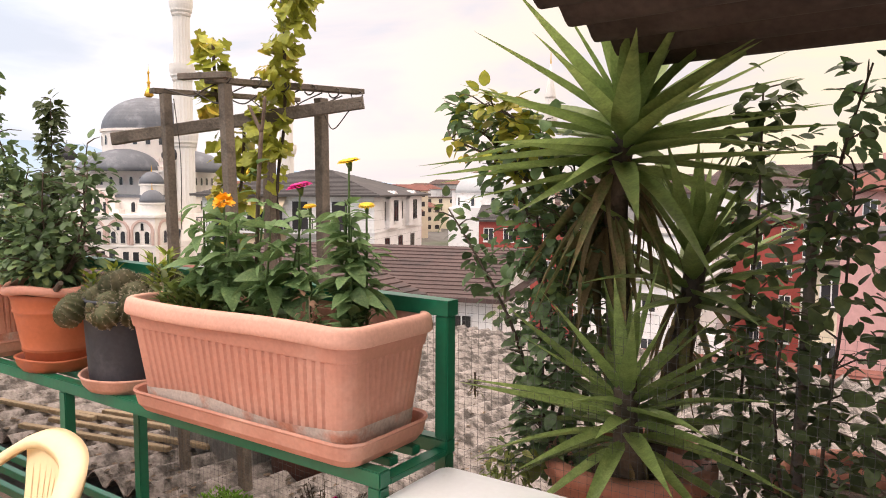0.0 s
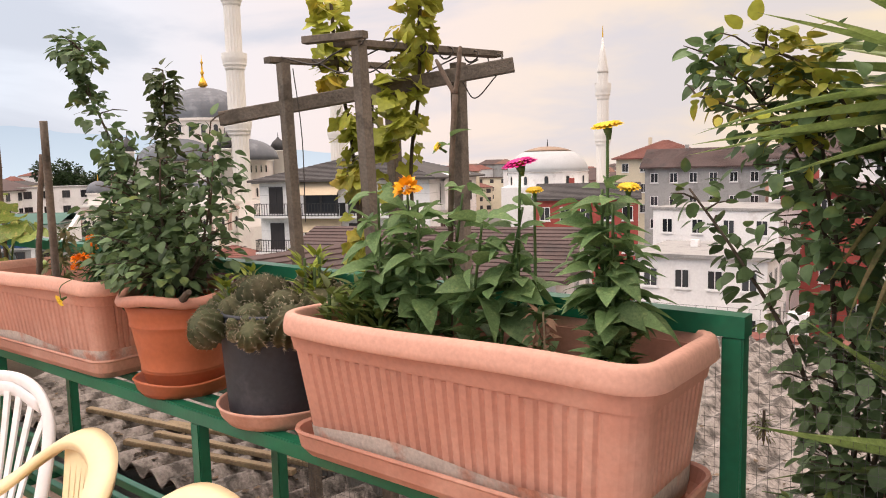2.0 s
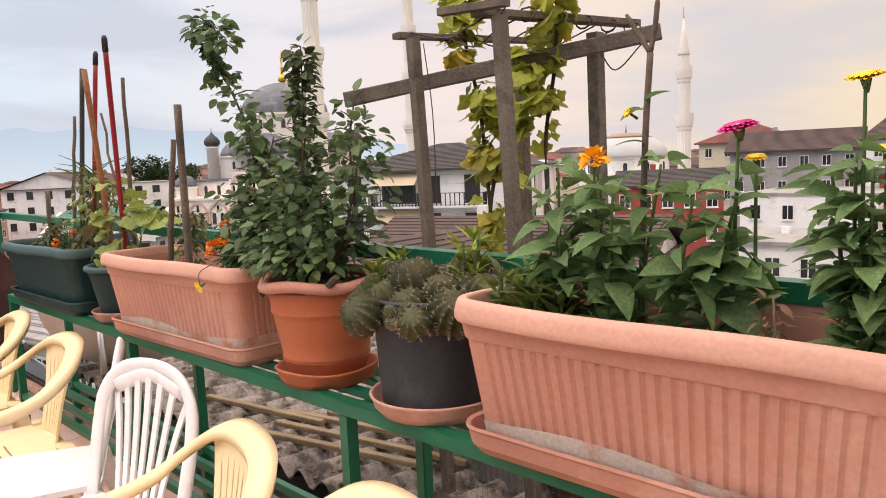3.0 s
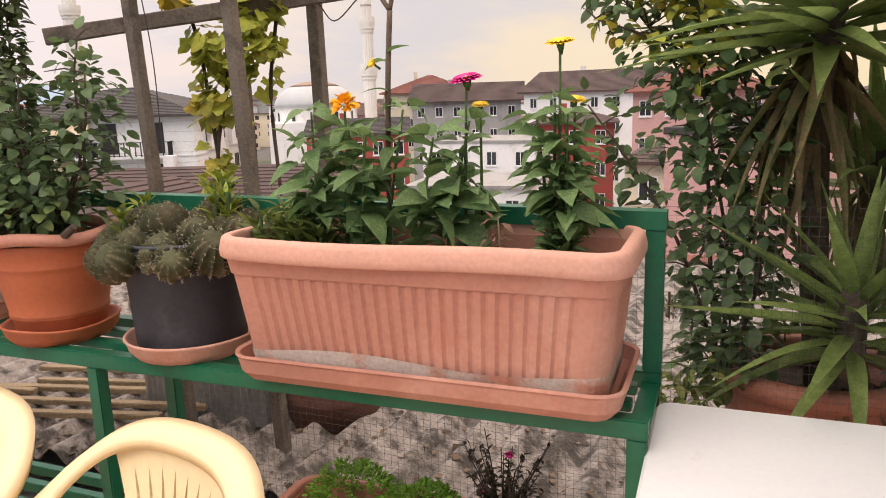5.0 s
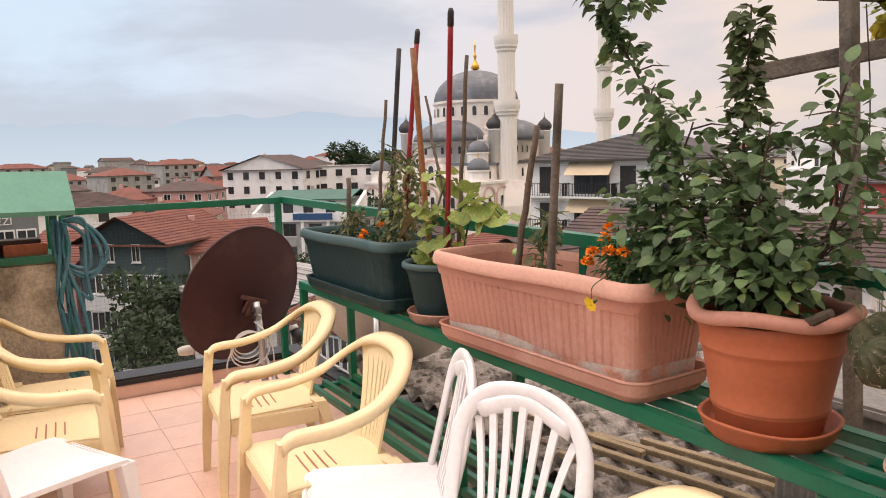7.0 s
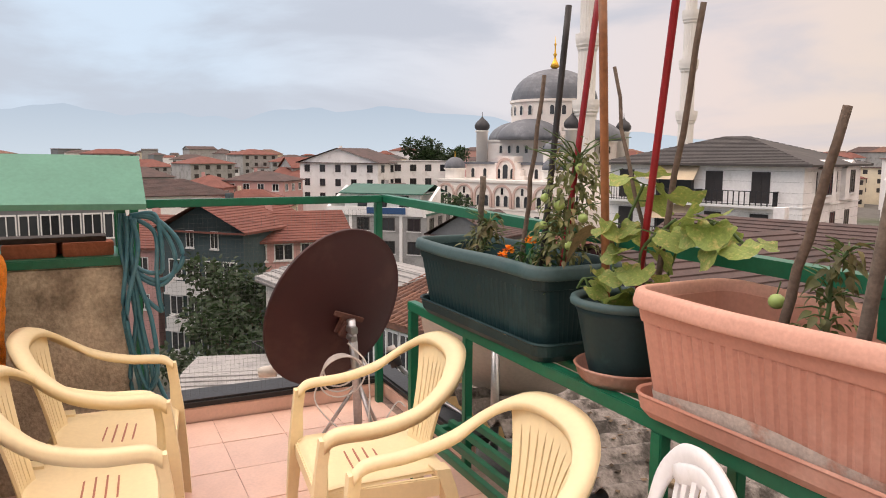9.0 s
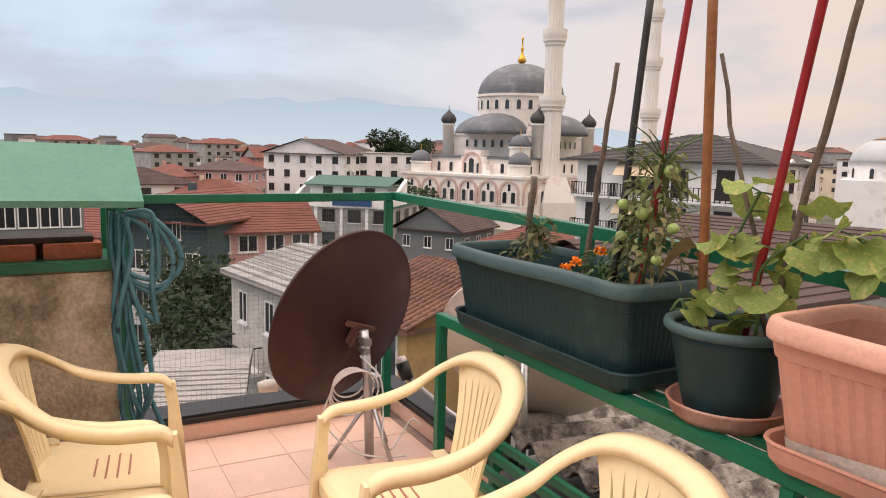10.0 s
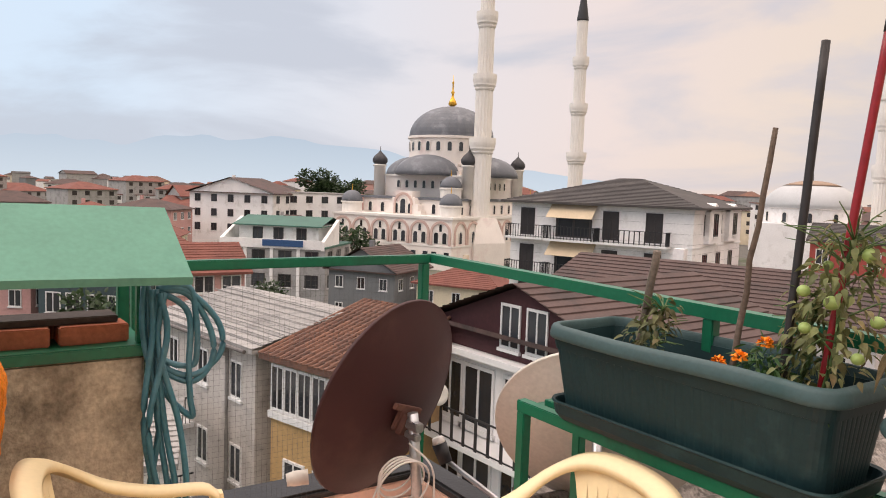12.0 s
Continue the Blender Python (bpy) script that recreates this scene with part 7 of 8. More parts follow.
def hanging_bloom():
    b = thing("yellow_flower", pose(-0.585, -0.005, SHELF + 0.262), "single yellow flower hanging over the planter rim", "flower")
    part("stem", tube(spline([(0.0, 0.03, 0.05), (0.0, -0.012, 0.03), (0, -0.015, -0.005)], 4), 0.0015, 5), M_STEM, b)
    flower(b, (0, -0.018, -0.012), (0, -0.8, -0.3), 0.02, 7, M_YELLOW, 1)


hanging_bloom()


# ---- stakes and poles ----
def pole(name, a, b, r, material, label, hook=False, tip=0.8, wob=0.0, seed=0, cap=None):
    rng = random.Random(seed)
    a, b = Vector(a), Vector(b)
    t = thing(name, Matrix.Translation(a), label, "stake", "stakes in the planters")
    n = 8
    pts = [(b - a) * k / n + Vector((rng.uniform(-wob, wob), rng.uniform(-wob, wob), 0)) * (0 < k < n) for k in range(n + 1)]
    part("shaft", tube(pts, [r * (1 + (tip - 1) * k / n) for k in range(n + 1)], 10), material, t, smooth=True)
    if cap:
        d = (b - a).normalized()
        part("cap", tube([b - a - d * 0.045, b - a, b - a + d * 0.012], [r * 1.12, r * 1.12, r * 0.7], 10), cap, t, "black plastic end cap", smooth=True)
    return t


PZ = SHELF + 0.20
pole("garden_pole", (-1.572, 0.173, PZ - 0.02), (-1.347, 0.076, 1.838), 0.0095, M_REDPOLE, "red lacquered pole with a black cap", tip=1, cap=M_BLACKPOLE)
pole("garden_pole", (-1.90, 0.16, PZ), (-1.84, 0.23, 1.858), 0.0095, M_REDPOLE, "red lacquered pole with a black cap", tip=1, cap=M_BLACKPOLE)
pole("garden_pole", (-1.98, 0.14, PZ), (-1.978, 0.22, 1.813), 0.010, M_BLACKPOLE, "thin black metal pole", tip=1)
pole("garden_pole", (-1.69, 0.172, PZ - 0.03), (-1.68, 0.118, 1.77), 0.0115, M_BROWNPOLE, "brown wooden broomstick used as a stake", tip=1)
pole("bare_stick", (-2.13, 0.158, PZ), (-2.08, 0.205, 1.616), 0.0085, M_STICK, "thin bare stick staking the tomato plant", wob=0.004, seed=1)
pole("bare_stick", (-2.45, 0.175, PZ), (-2.375, 0.15, 1.287), 0.0115, M_GREYWOOD, "short grey stick in the green planter", wob=0.002, seed=2, tip=0.95)
pole("bare_stick", (-1.525, 0.19, PZ - 0.02), (-1.325, 0.12, 1.70), 0.0085, M_STICK, "dark bare stick in the cucumber pot", wob=0.004, seed=3)
pole("bare_stick", (-1.50, 0.18, PZ - 0.02), (-1.688, 0.17, 1.60), 0.006, M_STICK, "thin crooked bare twig in the cucumber pot", wob=0.008, seed=4)
pole("bare_stick", (-1.09, 0.12, PZ), (-0.963, 0.12, 1.457), 0.011, M_STICK, "rough bare stick in the terracotta planter", wob=0.003, seed=5)
pole("wooden_stake", (-0.90, 0.108, PZ), (-0.798, 0.063, 1.558), 0.0125, M_GREYWOOD, "grey square wooden stake in the terracotta planter", tip=0.95)


# ---- tomato, cucumber ----
def tomato(x, y, seed, h, n, fruits, label, wide=0.10):
    rng = random.Random(seed)
    b = thing("tomato_plant", pose(x, y, SHELF + 0.205), label, "tomato plant", "tomato plants")
    path = [(0, 0, 0), (0.03, 0.0, h * 0.4), (0.02, 0.02, h * 0.75), (0.05, 0.02, h)]
    part("stem", tube(spline(path, 6), 0.0045, 7), M_STEM, b, smooth=True)
    tagged(part("twig", twigs(rng, path, wide, 26), M_STEM, b), kind="stuff")
    leaf_cloud("leaves", OVATE, [m for m in spray(rng, path, lambda t: wide * (1.1 - 0.7 * t), int(n * 1.5), 0.030, 0.7) if inside(m)], L_TOMATO, b)
    for dx, dy, dz, r in fruits:
        r *= 0.8
        f = part("tomato", loft([circle(r * math.cos(a), r * 0.92 * math.sin(a), 16) for a in [-1.5 + 3.0 * k / 8 for k in range(9)]]), M_TOMGREEN, b, "unripe green tomato", smooth=True)
        f.location = (dx, dy + 0.02, dz)
        part("stalk", tube([(0, 0, r * 0.9), (0.004, 0.004, r + 0.025)], 0.0016, 5), M_STEM, f)
    return b


tomato(-1.90, 0.16, 51, 0.40, 300, ((-0.03, -0.06, 0.27, 0.019), (0.03, -0.05, 0.25, 0.022), (-0.01, -0.08, 0.19, 0.018), (0.09, -0.02, 0.36, 0.022), (0.12, -0.03, 0.22, 0.019), (0.10, -0.06, 0.14, 0.018), (0.0, -0.02, 0.33, 0.015)),
       "wilting tomato plant with green fruit tied to poles", 0.15)
tomato(-1.98, 0.20, 52, 0.26, 160, (), "small wilting tomato plant", 0.09)
tomato(-2.40, 0.15, 53, 0.17, 130, (), "small thin tomato plant in the green planter", 0.09)
tomato(-1.04, 0.17, 54, 0.22, 90, ((-0.08, -0.03, 0.10, 0.022),), "sparse tomato shoot with a green fruit", 0.06)
C_LEAF = [leaf_mesh("leaf", palm_leaf(1, 1.3, u, c, 5, 0.20, 0.06), L_CUKE) for c, u in ((0.25, 0.35), (0.5, 0.2), (0.8, 0.5))]


def cucumber():
    rng = random.Random(61)
    b = thing("cucumber_plant", pose(-1.555, 0.172, SHELF + 0.19), "climbing cucumber plant with broad yellow-green leaves", "cucumber plant")
    for path in ([(0.03, -0.02, 0), (0.06, -0.05, 0.08), (0.05, -0.04, 0.18), (0.12, 0.0, 0.26)], [(-0.02, 0, 0), (-0.05, -0.05, 0.12), (-0.03, -0.02, 0.25), (0.0, 0.0, 0.34)],
                 [(-0.05, -0.04, 0), (-0.11, -0.07, 0.04), (-0.13, -0.08, 0.08), (-0.15, -0.09, 0.05)], [(0.04, 0.02, 0), (0.12, 0.02, 0.2), (0.22, 0.03, 0.26), (0.30, 0.03, 0.22)]):
        part("vine", tube(spline(path, 6), 0.004, 6), M_STEM, b, smooth=True)
        pts = spline(path, 6)
        for k in range(2 if path[-1][0] < -0.1 else 10):
            c = pts[rng.randrange(5, len(pts))]
            a = rng.uniform(0, 6.3)
            d = Vector((math.cos(a), math.sin(a) - 0.3, rng.uniform(-0.3, 0.5)))
            e = c + d * 0.04
            part("leaf_stalk", tube([c, e], 0.002, 5), M_STEM, b)
            link("leaf", rng.choice(C_LEAF), b, aim(e, d + Vector((0, 0, -0.4)), rng.uniform(-0.9, 0.9), rng.uniform(0.045, 0.085)))
    for c, d, s in (((0.09, -0.07, 0.14), (0.3, -0.8, -0.5), 0.115), ((0.05, -0.08, 0.18), (-0.4, -0.8, -0.2), 0.085), ((0.24, -0.02, 0.27), (0.6, -0.4, 0.2), 0.11), ((0.05, 0.02, 0.36), (-0.2, -0.5, 0.1), 0.12),
                    ((0.16, 0.0, 0.30), (0.2, -0.5, 0.5), 0.10), ((0.32, 0.0, 0.22), (0.5, -0.5, -0.3), 0.10)):
        link("leaf", C_LEAF[0], b, aim(c, d, 0.2, s * 0.72))
    link("leaf", leaf_mesh("dry_leaf", leaf_shape(1, 0.9, 7, 0.5, 0.9, 0.7, 0.12), L_DRY), b, aim((-0.14, -0.03, 0.20), (-0.5, -0.5, -0.1), 0.4, 0.10), "withered brown leaf")


cucumber()


# ---- cacti ----
def cactus(x, y, z, r, h, seed, lean=(0, 0, 1), ribs=13, deep=0.15, label="ribbed grey-green cactus with pale spines in a crowded pot"):
    rng = random.Random(seed)
    c = thing("cactus", Matrix.Translation((x, y, z)) @ Vector(lean).normalized().to_track_quat("Z", "Y").to_matrix().to_4x4(), label, "cactus", "cacti in the pot")
    n, rows = ribs * 6, []

    def girth(t):
        dome = max(0.0, 1 - max(0.0, (t * h - (h - r)) / r) ** 2) ** 0.5
        return r * min(dome, 0.72 + 0.28 * min(1.0, t * h / (0.7 * r)))
    for k in range(12):
        t = min(0.995, 1 - (1 - k / 11) ** 1.4)
        rr = girth(t)
        ring = []
        for i in range(n):
            a = 2 * math.pi * i / n
            q = rr * (1 + deep * (1 - 2 * abs(math.sin(ribs * a / 2)) ** 0.8)) * (1 + 0.03 * math.sin(3 * a + seed))
            ring.append((q * math.cos(a), q * math.sin(a), h * t - 0.10 * r * max(0.0, t - 0.93) / 0.07))
        rows.append(ring)
    part("body", loft(rows), L_CACTUS, c, smooth=True)
    verts, faces = [], []
    steps = max(5, int(h / 0.010))
    for i in range(ribs):
        a = 2 * math.pi * i / ribs
        for k in range(1, steps + 1):
            t = 0.99 * k / (steps + 0.5)
            rr = girth(t) * (1 + deep)
            p = Vector((rr * math.cos(a), rr * math.sin(a), h * t))
            out = Vector((math.cos(a), math.sin(a), 1.6 * max(0.0, t - 0.4))).normalized()
            for q in range(3):
                d = (out * 0.5 + Vector((rng.uniform(-1, 1), rng.uniform(-1, 1), rng.uniform(-1, 1)))).normalized() * rng.uniform(0.006, 0.010) * min(1.0, r / 0.035)
                w = d.orthogonal().normalized() * 0.0009
                j = len(verts)
                verts += [p - w, p + w, p + d]
                faces.append((j, j + 1, j + 2))
    tagged(from_lists("spine", verts, faces, M_SPINE, c, "pale cactus spines"), kind="stuff")


for k, (dx, dy, h, r, lx, ly) in enumerate((
        (-0.03, 0.0, 0.125, 0.052, -0.1, -0.25), (-0.10, 0.025, 0.115, 0.047, -0.35, -0.2), (0.03, 0.07, 0.13, 0.045, 0.1, 0.2), (0.05, -0.01, 0.10, 0.036, 0.2, -0.3),
        (0.095, 0.03, 0.10, 0.047, 0.4, 0.0), (-0.12, 0.085, 0.10, 0.045, -0.4, 0.3), (0.08, 0.10, 0.10, 0.045, 0.3, 0.4), (-0.04, 0.11, 0.10, 0.045, 0.0, 0.5), (-0.065, -0.045, 0.085, 0.040, -0.3, -0.5),
        (0.01, -0.065, 0.075, 0.038, 0.1, -0.6), (0.11, -0.055, 0.085, 0.050, 0.7, -0.45), (-0.145, -0.015, 0.085, 0.048, -1.0, -0.2), (-0.105, -0.10, 0.065, 0.041, -0.7, -0.9), (-0.045, -0.135, 0.070, 0.043, -0.2, -1.3),
        (0.075, -0.115, 0.055, 0.036, 0.5, -1.1), (-0.16, 0.05, 0.07, 0.042, -1.0, 0.3))):
    cactus(0.195 + 1.06 * dx, 0.170 + 1.06 * dy, SHELF + 0.225, r * 1.06, h * 1.12, 100 + k, (lx, ly, 1.0), 13 if r > 0.04 else 11)
for k, (dx, dy, dz, r) in enumerate(((0.015, -0.135, 0.03, 0.017), (0.048, -0.122, 0.036, 0.017), (-0.01, -0.13, 0.016, 0.015), (0.045, -0.138, 0.004, 0.014), (0.02, -0.142, 0.004, 0.015), (0.065, -0.14, -0.008, 0.015), (0.03, -0.115, 0.05, 0.014))):
    cactus(0.195 + dx, 0.170 + dy, SHELF + 0.218 + dz, r, r * 1.9, 140 + k, (0.3 * dx / 0.1, -0.5, 1.0), 16, 0.03, "small round brownish cactus offset crowding the pot")
seedlings("succulent", ((0.25, 0.26, 0.18), (0.285, 0.235, 0.17), (0.305, 0.20, 0.15), (0.27, 0.20, 0.17), (0.06, 0.12, 0.12), (0.075, 0.19, 0.15), (0.05, 0.19, 0.12)), leafmat("bright_succulent", (0.22, 0.27, 0.035), 0.25, (0.34, 0.24, 0.04), 0.64), 0.045,
          "bright yellow-green succulent among the cacti", 23, group="succulents among the cacti")


# ---- yuccas ----
Y_LEAF = [leaf_mesh("leaf", leaf_shape(1, w, 8, 0.55, c, 0.48), L_YUCCA) for w, c in ((0.130, 0.0), (0.118, 0.04), (0.128, 0.10), (0.108, 0.02), (0.12, 0.22))]
Y_DRY = [leaf_mesh("dry_leaf", leaf_shape(1, w, 7, 0.8, c, 0.42), m) for w, c, m in ((0.075, 0.4, L_DRY), (0.09, 0.8, L_DRY), (0.10, 0.3, L_OLD), (0.12, 0.15, L_OLD))]


def yucca(base, heads, label, seed, trunk_r=0.035):
    rng = random.Random(seed)
    y = thing("yucca", Matrix.Translation(base), label, "yucca", "yuccas")
    for trunk, n, size, dead, lowest in heads:
        pts = spline(trunk, 6)
        part("trunk", tube(pts, [trunk_r * (1.0 - 0.25 * k / len(pts)) for k in range(len(pts))], 10), M_BARK, y, smooth=True)
        top, axis = pts[-1], (pts[-1] - pts[-3]).normalized()
        for k in range(n):
            a, t = 2.39996 * k, k / n
            el = radians(80 - (80 - lowest) * t ** 0.7 + rng.uniform(-12, 12))
            side = Vector((math.cos(a), math.sin(a), 0))
            d = side * math.cos(el) + axis * math.sin(el)
            s = size * rng.uniform(0.85, 1.12) * (0.75 + 0.35 * min(1, 2 * t))
            link("leaf", Y_LEAF[rng.choice((0, 3)) if t < 0.3 else rng.choice((0, 1, 1, 3, 2, 4))], y, aim(top - axis * 0.17 * t + side * 0.015, d, rng.uniform(-0.2, 0.2), s))
        for k in range(dead):
            a = rng.uniform(0, 6.3)
            side = Vector((math.cos(a), math.sin(a), 0))
            link("dry_leaf", rng.choice(Y_DRY), y, aim(top - axis * rng.uniform(0.12, 0.34) + side * 0.02, side * 0.7 + Vector((0, 0, rng.uniform(-1.6, -0.5))), rng.uniform(-0.5, 0.5), size * rng.uniform(0.45, 0.85)))
    return y


def big_pot(x, y, z, label):
    t = thing("big_pot", pose(x, y, z), label, "plant pot")
    part("body", loft([circle(r, zz, 40) for r, zz in ((0.15, 0), (0.155, 0.02), (0.20, 0.42), (0.20, 0.44), (0.185, 0.44), (0.18, 0.38))], True, False), M_TRAY, t, smooth=True)
    part("rim", loft([circle(r, zz, 40) for r, zz in ((0.198, 0.43), (0.222, 0.435), (0.224, 0.475), (0.20, 0.485), (0.188, 0.47), (0.188, 0.43), (0.198, 0.43))], False, False), M_TRAY, t, smooth=True)
    part("soil", loft([circle(0.184, 0.40, 24), circle(0.02, 0.42, 24)], False, True), M_SOIL, t)


big_pot(1.62, 0.67, 0.215, "large brown plastic pot with yuccas on the low roof")
big_pot(2.15, 0.85, 0.205, "large brown plastic pot with a climbing shrub")
yucca((1.62, 0.67, 0.62), [
    ([(0.02, 0, 0), (-0.02, -0.03, 0.4), (-0.03, -0.05, 0.74), (0.0, -0.05, 0.97)], 76, 0.43, 52, -14),
    ([(0.06, -0.1, 0), (0.055, -0.16, 0.15), (0.055, -0.18, 0.31)], 44, 0.35, 8, -22),
    ([(0.03, 0.05, 0), (0.10, 0.10, 0.35), (0.13, 0.12, 0.62)], 40, 0.38, 18, 5),
], "tall three-headed yucca with spiky green leaves and dry skirts", 81)

# ---- roses and dark climbers on the roof side ----
def rose_cane(base, stems, label, seed, material=L_ROSE, size=0.045, dots=None, name="rose_bush"):
    return bush(name, base, stems, material, ROUND, size, label, "shrub", seed, M_BARK, "shrubs by the netting", 0.006)


rose_cane((1.36, 0.62, 0.62), [
    ([(0.05, 0, 0), (0.02, 0.02, 0.3), (0.0, 0.03, 0.55), (-0.06, 0.03, 0.75), (-0.16, 0.03, 0.9), (-0.27, 0.03, 1.0)], lambda t: 0.13 * math.sin(0.4 + 2.4 * t), 330),
    ([(0.05, 0, 0), (0.06, 0.02, 0.3), (0.02, 0.02, 0.55), (-0.02, 0.03, 0.78), (0.0, 0.03, 0.92)], 0.12, 300),
    ([(0.05, 0, 0.05), (-0.05, 0.0, 0.35), (-0.17, 0.0, 0.55), (-0.28, 0.0, 0.70)], 0.06, 85),
    ([(0.04, 0, 0), (0.12, -0.04, 0.25), (0.12, -0.02, 0.5), (0.10, -0.02, 0.7)], 0.11, 220),
], "climbing rose with long canes beside the yucca", 91)
rose_cane((1.40, 0.60, 0.62), [([(0, 0, 0.85), (-0.10, 0, 0.95), (-0.19, 0.0, 0.99)], 0.06, 90), ([(-0.05, 0, 0.78), (-0.15, 0, 0.84), (-0.30, 0.0, 0.90)], 0.05, 45)], "yellowing leaf spray of the climbing rose", 92, L_VINE, 0.045)
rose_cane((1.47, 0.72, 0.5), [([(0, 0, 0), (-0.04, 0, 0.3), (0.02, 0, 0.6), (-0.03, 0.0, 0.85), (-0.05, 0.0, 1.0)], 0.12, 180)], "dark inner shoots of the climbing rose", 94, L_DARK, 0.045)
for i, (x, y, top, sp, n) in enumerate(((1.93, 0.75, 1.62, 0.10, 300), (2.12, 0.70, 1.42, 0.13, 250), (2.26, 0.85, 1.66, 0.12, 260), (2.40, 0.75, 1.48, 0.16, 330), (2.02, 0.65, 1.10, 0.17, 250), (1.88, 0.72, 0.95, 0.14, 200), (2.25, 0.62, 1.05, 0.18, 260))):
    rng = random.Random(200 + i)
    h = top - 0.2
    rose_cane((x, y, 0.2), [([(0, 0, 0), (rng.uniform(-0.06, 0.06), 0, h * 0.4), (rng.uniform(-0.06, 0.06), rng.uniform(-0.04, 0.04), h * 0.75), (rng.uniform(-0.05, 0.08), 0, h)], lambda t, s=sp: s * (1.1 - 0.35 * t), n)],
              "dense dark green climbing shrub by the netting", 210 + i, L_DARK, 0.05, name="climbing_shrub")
rose_cane((2.05, 0.68, 0.6), [([(0.0, 0, 0.6), (0.03, 0, 0.85), (0.08, 0.0, 1.05)], 0.07, 90), ([(0.2, 0, 0.5), (0.24, 0, 0.8), (0.22, 0.0, 1.0)], 0.07, 80)], "lighter green rose shoots above the dark shrub", 220, L_ROSE, 0.045)
pole("wooden_stake", (2.0, 0.72, 0.18), (2.03, 0.72, 1.48), 0.014, M_GREYWOOD, "grey wooden stake among the climbing shrubs", tip=0.95)

bush("yellow_weed", (1.33, 0.52, 0.2), [([(0, 0, 0.2), (0.0, 0, 0.35), (0.02, 0, 0.5)], 0.08, 130)], L_CUKE, OVATE, 0.04, "yellow-green weed growing at the foot of the rose", "plant", 93)


def hanging_moss():
    rng = random.Random(95)
    b = thing("dry_tuft", pose(1.30, 0.425, 0.86), "small dry brown plant tuft caught in the netting", "dry plant")
    leaf_cloud("leaves", FINE, spray(rng, [(0, 0, 0), (0, 0, 0.015), (0, 0, 0.03)], 0.018, 90, 0.014), L_TOMATO, b)
    part("stem", tube([(0, 0, -0.01), (0, 0, 0.05)], 0.003, 5), M_STICK, b)


hanging_moss()


# ---- vine on the pergola ----
def vine():
    rng = random.Random(97)
    b = thing("grape_vine", pose(-0.25, 0.98, 0.17), "yellowing grape vine climbing the timber pergola", "vine")
    paths = ([(0.02, 0, 0), (-0.08, 0.0, 0.6), (-0.05, -0.02, 1.0), (-0.0, 0.0, 1.25), (0.02, 0.0, 1.5)],
             [(0.05, 0.1, 0), (0.12, 0.1, 0.7), (0.11, 0.1, 1.2), (0.16, 0.1, 1.5), (0.22, 0.05, 1.85)],
             [(-0.05, -0.02, 1.0), (-0.10, 0.0, 1.35), (-0.16, 0.0, 1.6), (-0.18, 0.0, 1.86)])
    for p in paths:
        part("stem", tube(spline(p, 6), 0.007, 7), M_BARK, b, smooth=True)
    for path, sp, n in (([(-0.06, 0, 1.12), (-0.02, 0, 1.3), (-0.05, 0, 1.48)], 0.085, 120), ([(0.10, 0.05, 1.25), (0.12, 0.05, 1.42), (0.10, 0.05, 1.55)], 0.075, 85),
                        ([(-0.16, 0, 1.5), (-0.18, 0, 1.68), (-0.18, 0, 1.86)], 0.065, 95), ([(0.16, 0.05, 1.58), (0.22, 0.05, 1.75), (0.26, 0.05, 1.95), (0.30, 0.05, 2.05)], 0.085, 150),
                        ([(-0.09, 0, 0.82), (-0.06, 0, 0.95), (-0.08, 0, 1.02)], 0.045, 38)):
        leaf_cloud("leaves", LOBED, spray(rng, path, sp, n, 0.058, 0.6), L_VINE, b, "yellow-green vine leaves")


vine()


# ---- the planter under the bench ----
def low_planter():
    t = trough("low_planter", pose(0.82, 0.19, 0.236), 0.80, 0.20, 0.17, M_TRAY, M_TRAY, "low brown plastic planter with basil on the bench's lower shelf", 0.003, False, False, group="planters under the bench")
    return t


low_planter()


def basil(x, y, r, seed):
    rng = random.Random(seed)
    b = thing("basil", pose(x, y, 0.236 + 0.115), "round bright green bush basil", "herb", "basil in the low planter")
    part("stem", tube([(0, 0, 0), (0, 0, r)], 0.004, 6), M_STEM, b)
    places = []
    for k in range(1200):
        e, a = math.asin(rng.uniform(-0.25, 1)), rng.uniform(0, 6.3)
        d = Vector((math.cos(a) * math.cos(e), math.sin(a) * math.cos(e), math.sin(e) * 0.85))
        q = 1 + 0.14 * noise.noise(d * 3 + Vector((seed, 0, 0)))
        places.append(aim(Vector((0, 0, r * 0.55)) + d * r * q * rng.uniform(0.75, 1.0), d + Vector((rng.uniform(-0.6, 0.6), rng.uniform(-0.6, 0.6), rng.uniform(-0.2, 0.6))), rng.uniform(-1, 1), 0.0145))
    leaf_cloud("leaves", OVATE, places, L_BASIL, b)


basil(0.62, 0.16, 0.115, 301)
basil(0.80, 0.17, 0.095, 302)
basil(1.08, 0.16, 0.09, 303)


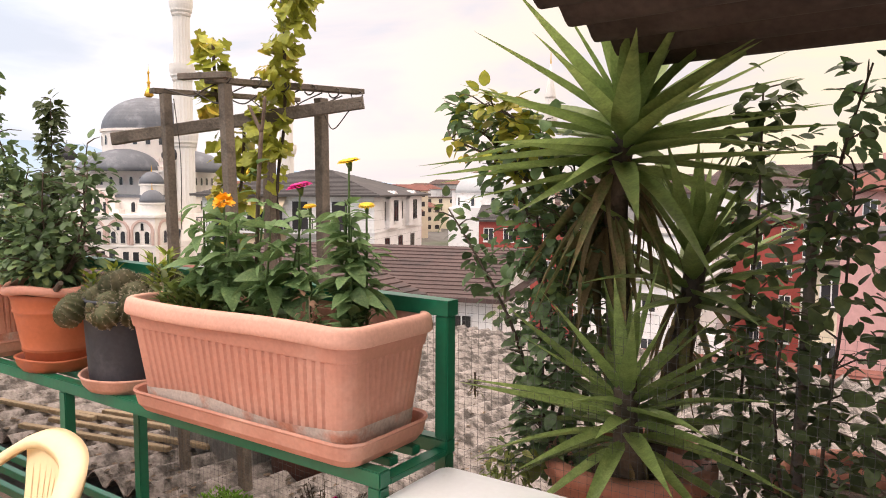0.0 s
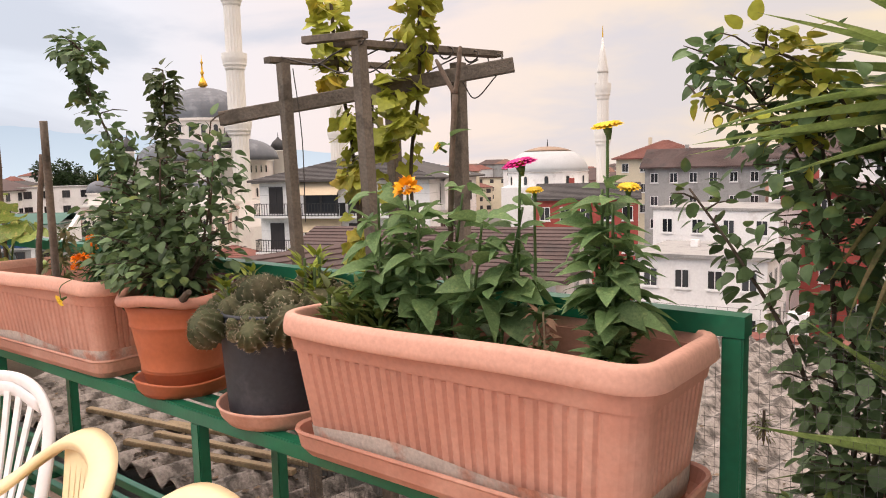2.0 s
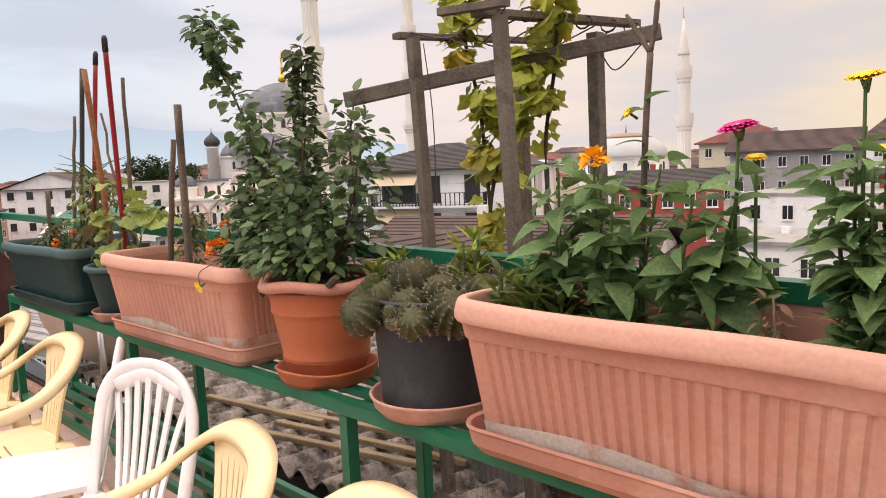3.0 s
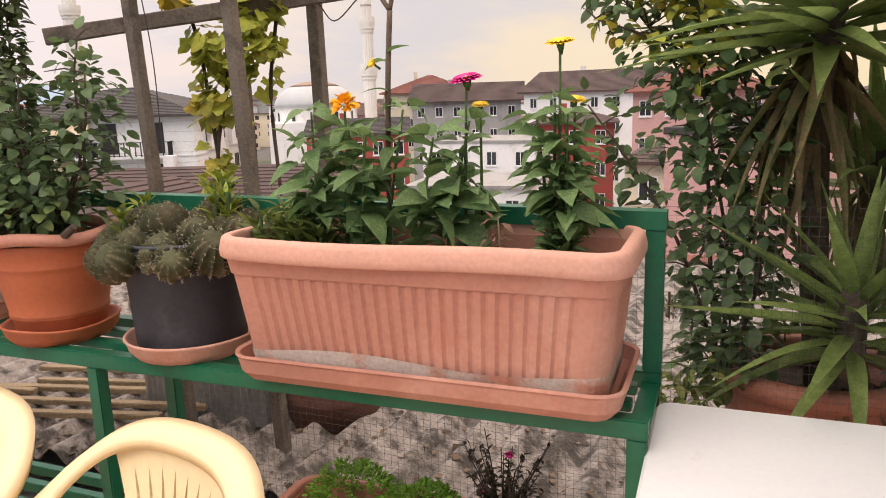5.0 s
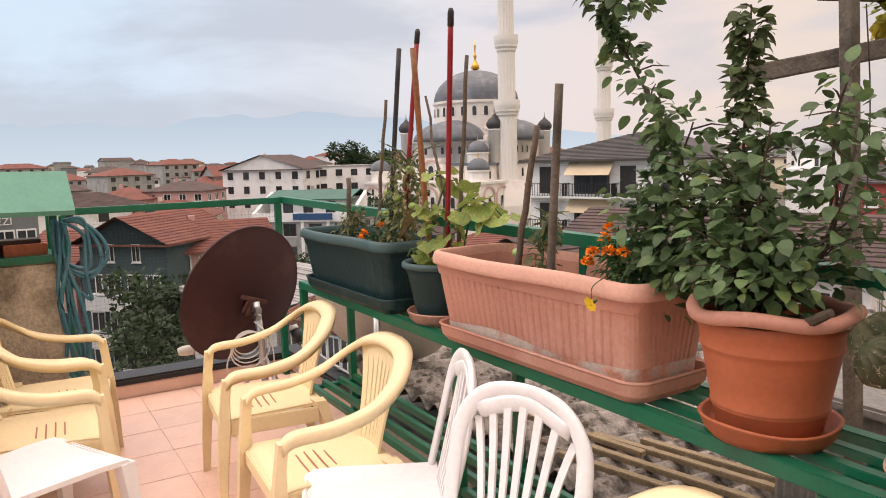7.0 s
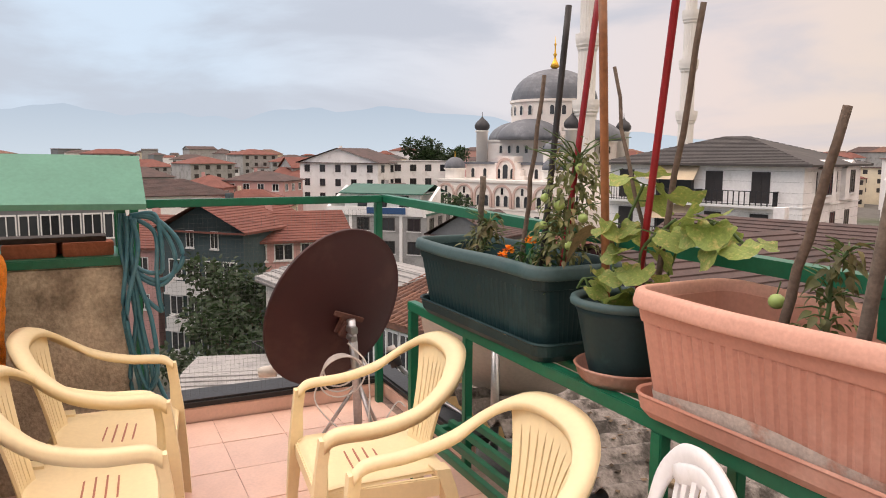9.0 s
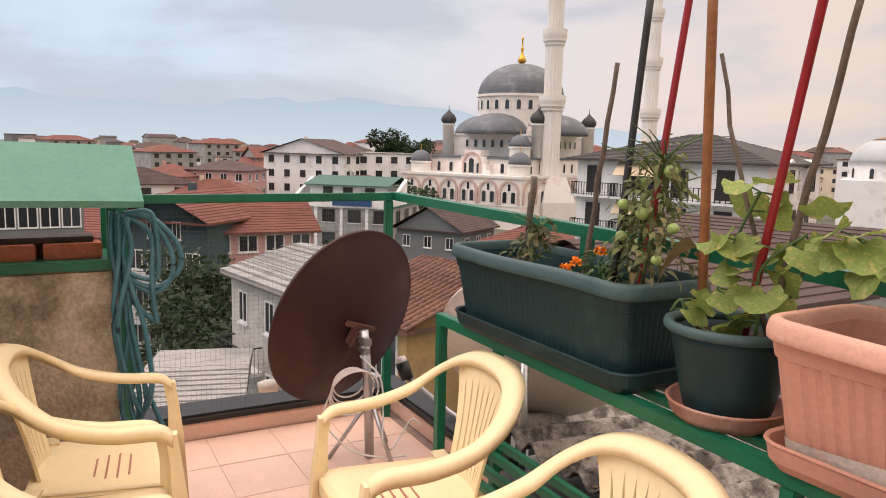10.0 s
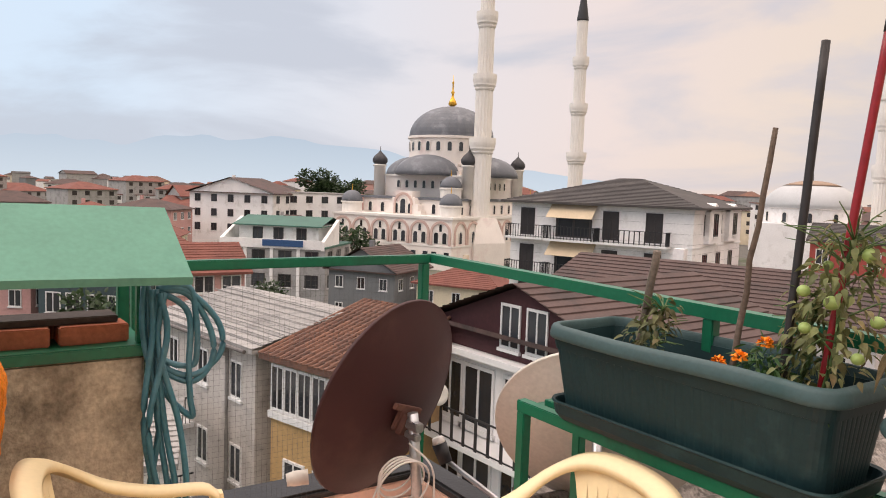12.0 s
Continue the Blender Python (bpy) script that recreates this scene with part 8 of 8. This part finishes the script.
def dry_bush():
    rng = random.Random(310)
    b = thing("dry_flower", pose(0.97, 0.22, 0.236 + 0.115), "dry dark flower stalks with a few magenta blooms", "plant")
    bm = bmesh.new()
    tips = []
    for k in range(46):
        a, l = rng.uniform(0, 6.3), rng.uniform(0.10, 0.26)
        s = rng.uniform(0.02, 0.12)
        tip = Vector((s * math.cos(a), s * math.sin(a) * 0.7, l))
        add_tube(bm, [(0, 0, 0), tip * 0.5 + Vector((0, 0, 0.02)), tip], [0.0018, 0.0014, 0.001], 4)
        tips.append(tip)
    part("stem", bm, L_DRYBRUSH, b)
    places = []
    for t in tips:
        for k in range(12):
            p = t * rng.uniform(0.4, 1.0)
            places.append(aim(p, (rng.uniform(-1, 1), rng.uniform(-1, 1), rng.uniform(-0.3, 1)), 0, 0.016))
    leaf_cloud("leaves", OVATE, places, L_DRYBRUSH, b)
    pompon(b, tips[0], 0.009, M_PINK, 1)
    pompon(b, tips[5], 0.009, M_PINK, 2)


dry_bush()


# ---- trees of the town ----
L_TREE = leafmat("tree_leaf", (0.035, 0.062, 0.025), 0.35)


def tree(x, y, z, h, r, seed, n=900):
    rng = random.Random(seed)
    t = thing("tree", pose(x, y, z), "dark green broadleaf tree among the houses", "tree", "town trees")
    part("trunk", tube(spline([(0, 0, 0), (0.1 * r, 0, h * 0.35), (0, 0.1 * r, h * 0.7)], 4), [0.06 * r * (1 - 0.08 * k) for k in range(9)], 8), M_BARK, t)
    limbs = []
    for k in range(7):
        a, l = 6.28 * k / 7 + rng.uniform(-0.3, 0.3), rng.uniform(0.45, 0.8)
        e = Vector((r * l * math.cos(a), r * l * math.sin(a), h * rng.uniform(0.55, 0.9)))
        part("limb", tube([(0, 0, h * 0.4), e * 0.5 + Vector((0, 0, h * 0.25)), e], [0.03 * r, 0.02 * r, 0.008 * r], 6), M_BARK, t)
        limbs.append(e)
    limbs.append(Vector((0, 0, h * 0.85)))
    places = []
    for k in range(n):
        c = rng.choice(limbs)
        d = Vector((rng.gauss(0, 1), rng.gauss(0, 1), rng.gauss(0, 0.8)))
        p = c + d.normalized() * r * 0.42 * rng.random() ** 0.5
        places.append(aim(p, d, rng.uniform(-1, 1), 0.13 * r * rng.uniform(0.5, 1.2)))
    leaf_cloud("crown", ROUND, places, L_TREE, t)


for x, y, h, r, s in ((-48, 6.4, 9.0, 2.8, 1), (-44, 7.6, 9.0, 2.6, 2), (-41, 5.6, 7.5, 2.6, 3), (-185, 82, 20.5, 6.0, 4), (-190, 92, 17.5, 5, 5), (-196, 88, 16, 5, 10),
                      (-140, 6, 9, 4, 6), (-100, 50, 9, 3.5, 7), (-64, 22, 7, 2.6, 8), (-34.5, 6.4, 7.5, 2.2, 9), (-36, 3.4, 6.0, 2.2, 11)):
    tree(x, y, GROUND, h, r, s, 2600 if h > 15 else 1500)


# ---- office house with a lettered fascia ----
def office():
    h = house((-44.2, -9.5), (-44.6, -0.2), 9, -0.9, W_DARKGREY, R_DARK, "flat", 0.2, 0.1, "dark office house with ribbon windows and white fascia letters", 0, 0, False, windows=False, chimney=False, name="office_house")
    top, w = -0.9 - GROUND, 9.3
    for f in range(4):
        for i in range(9):
            window(h, 0.55 + 1.02 * i, -0.03, top - 2.5 - 3.0 * f, 0.95, 1.45, 0, False, False)
    text = bpy.data.curves.new("letters", "FONT")
    text.body, text.size, text.extrude, text.align_x = "I\u015e MERKEZI", 0.55, 0.02, "LEFT"
    ob = new("letters", text)
    bpy.context.view_layer.update()
    me = bpy.data.meshes.new_from_object(ob)
    bpy.data.objects.remove(ob)
    me.materials.clear()
    me.materials.append(M_FRAME)
    link("letters", me, h, pose(5.3, -0.06, top - 0.78, 90, 0, 0), "white fascia letters")
    for i, l in enumerate((1.6, 1.9)):
        x = 1.2 + 2.0 * i
        for k in range(int(l / 0.3)):
            part("letter_bar", box((x + 0.3 * k, -0.08, top - 0.78), (x + 0.3 * k + 0.2, -0.02, top - 0.40)), M_FRAME, h)


office()
seed_tiles = random.Random(77)
TILE_ME = [shared("tile", box((-0.1615, -0.148, -0.006), (0.1615, 0.148, 0.0), 0.0015), M_TILE) for _ in range(2)]
# ---- floor tiles ----
for i in range(19):
    for j in range(10):
        x, y = -3.70 + 0.327 * i, 0.1435 - 0.2975 * j
        if x < 2.2:
            link("tile", TILE_ME[0], floor, pose(x, y, seed_tiles.uniform(-0.0006, 0.0006), seed_tiles.uniform(-0.05, 0.05), seed_tiles.uniform(-0.05, 0.05), 0))
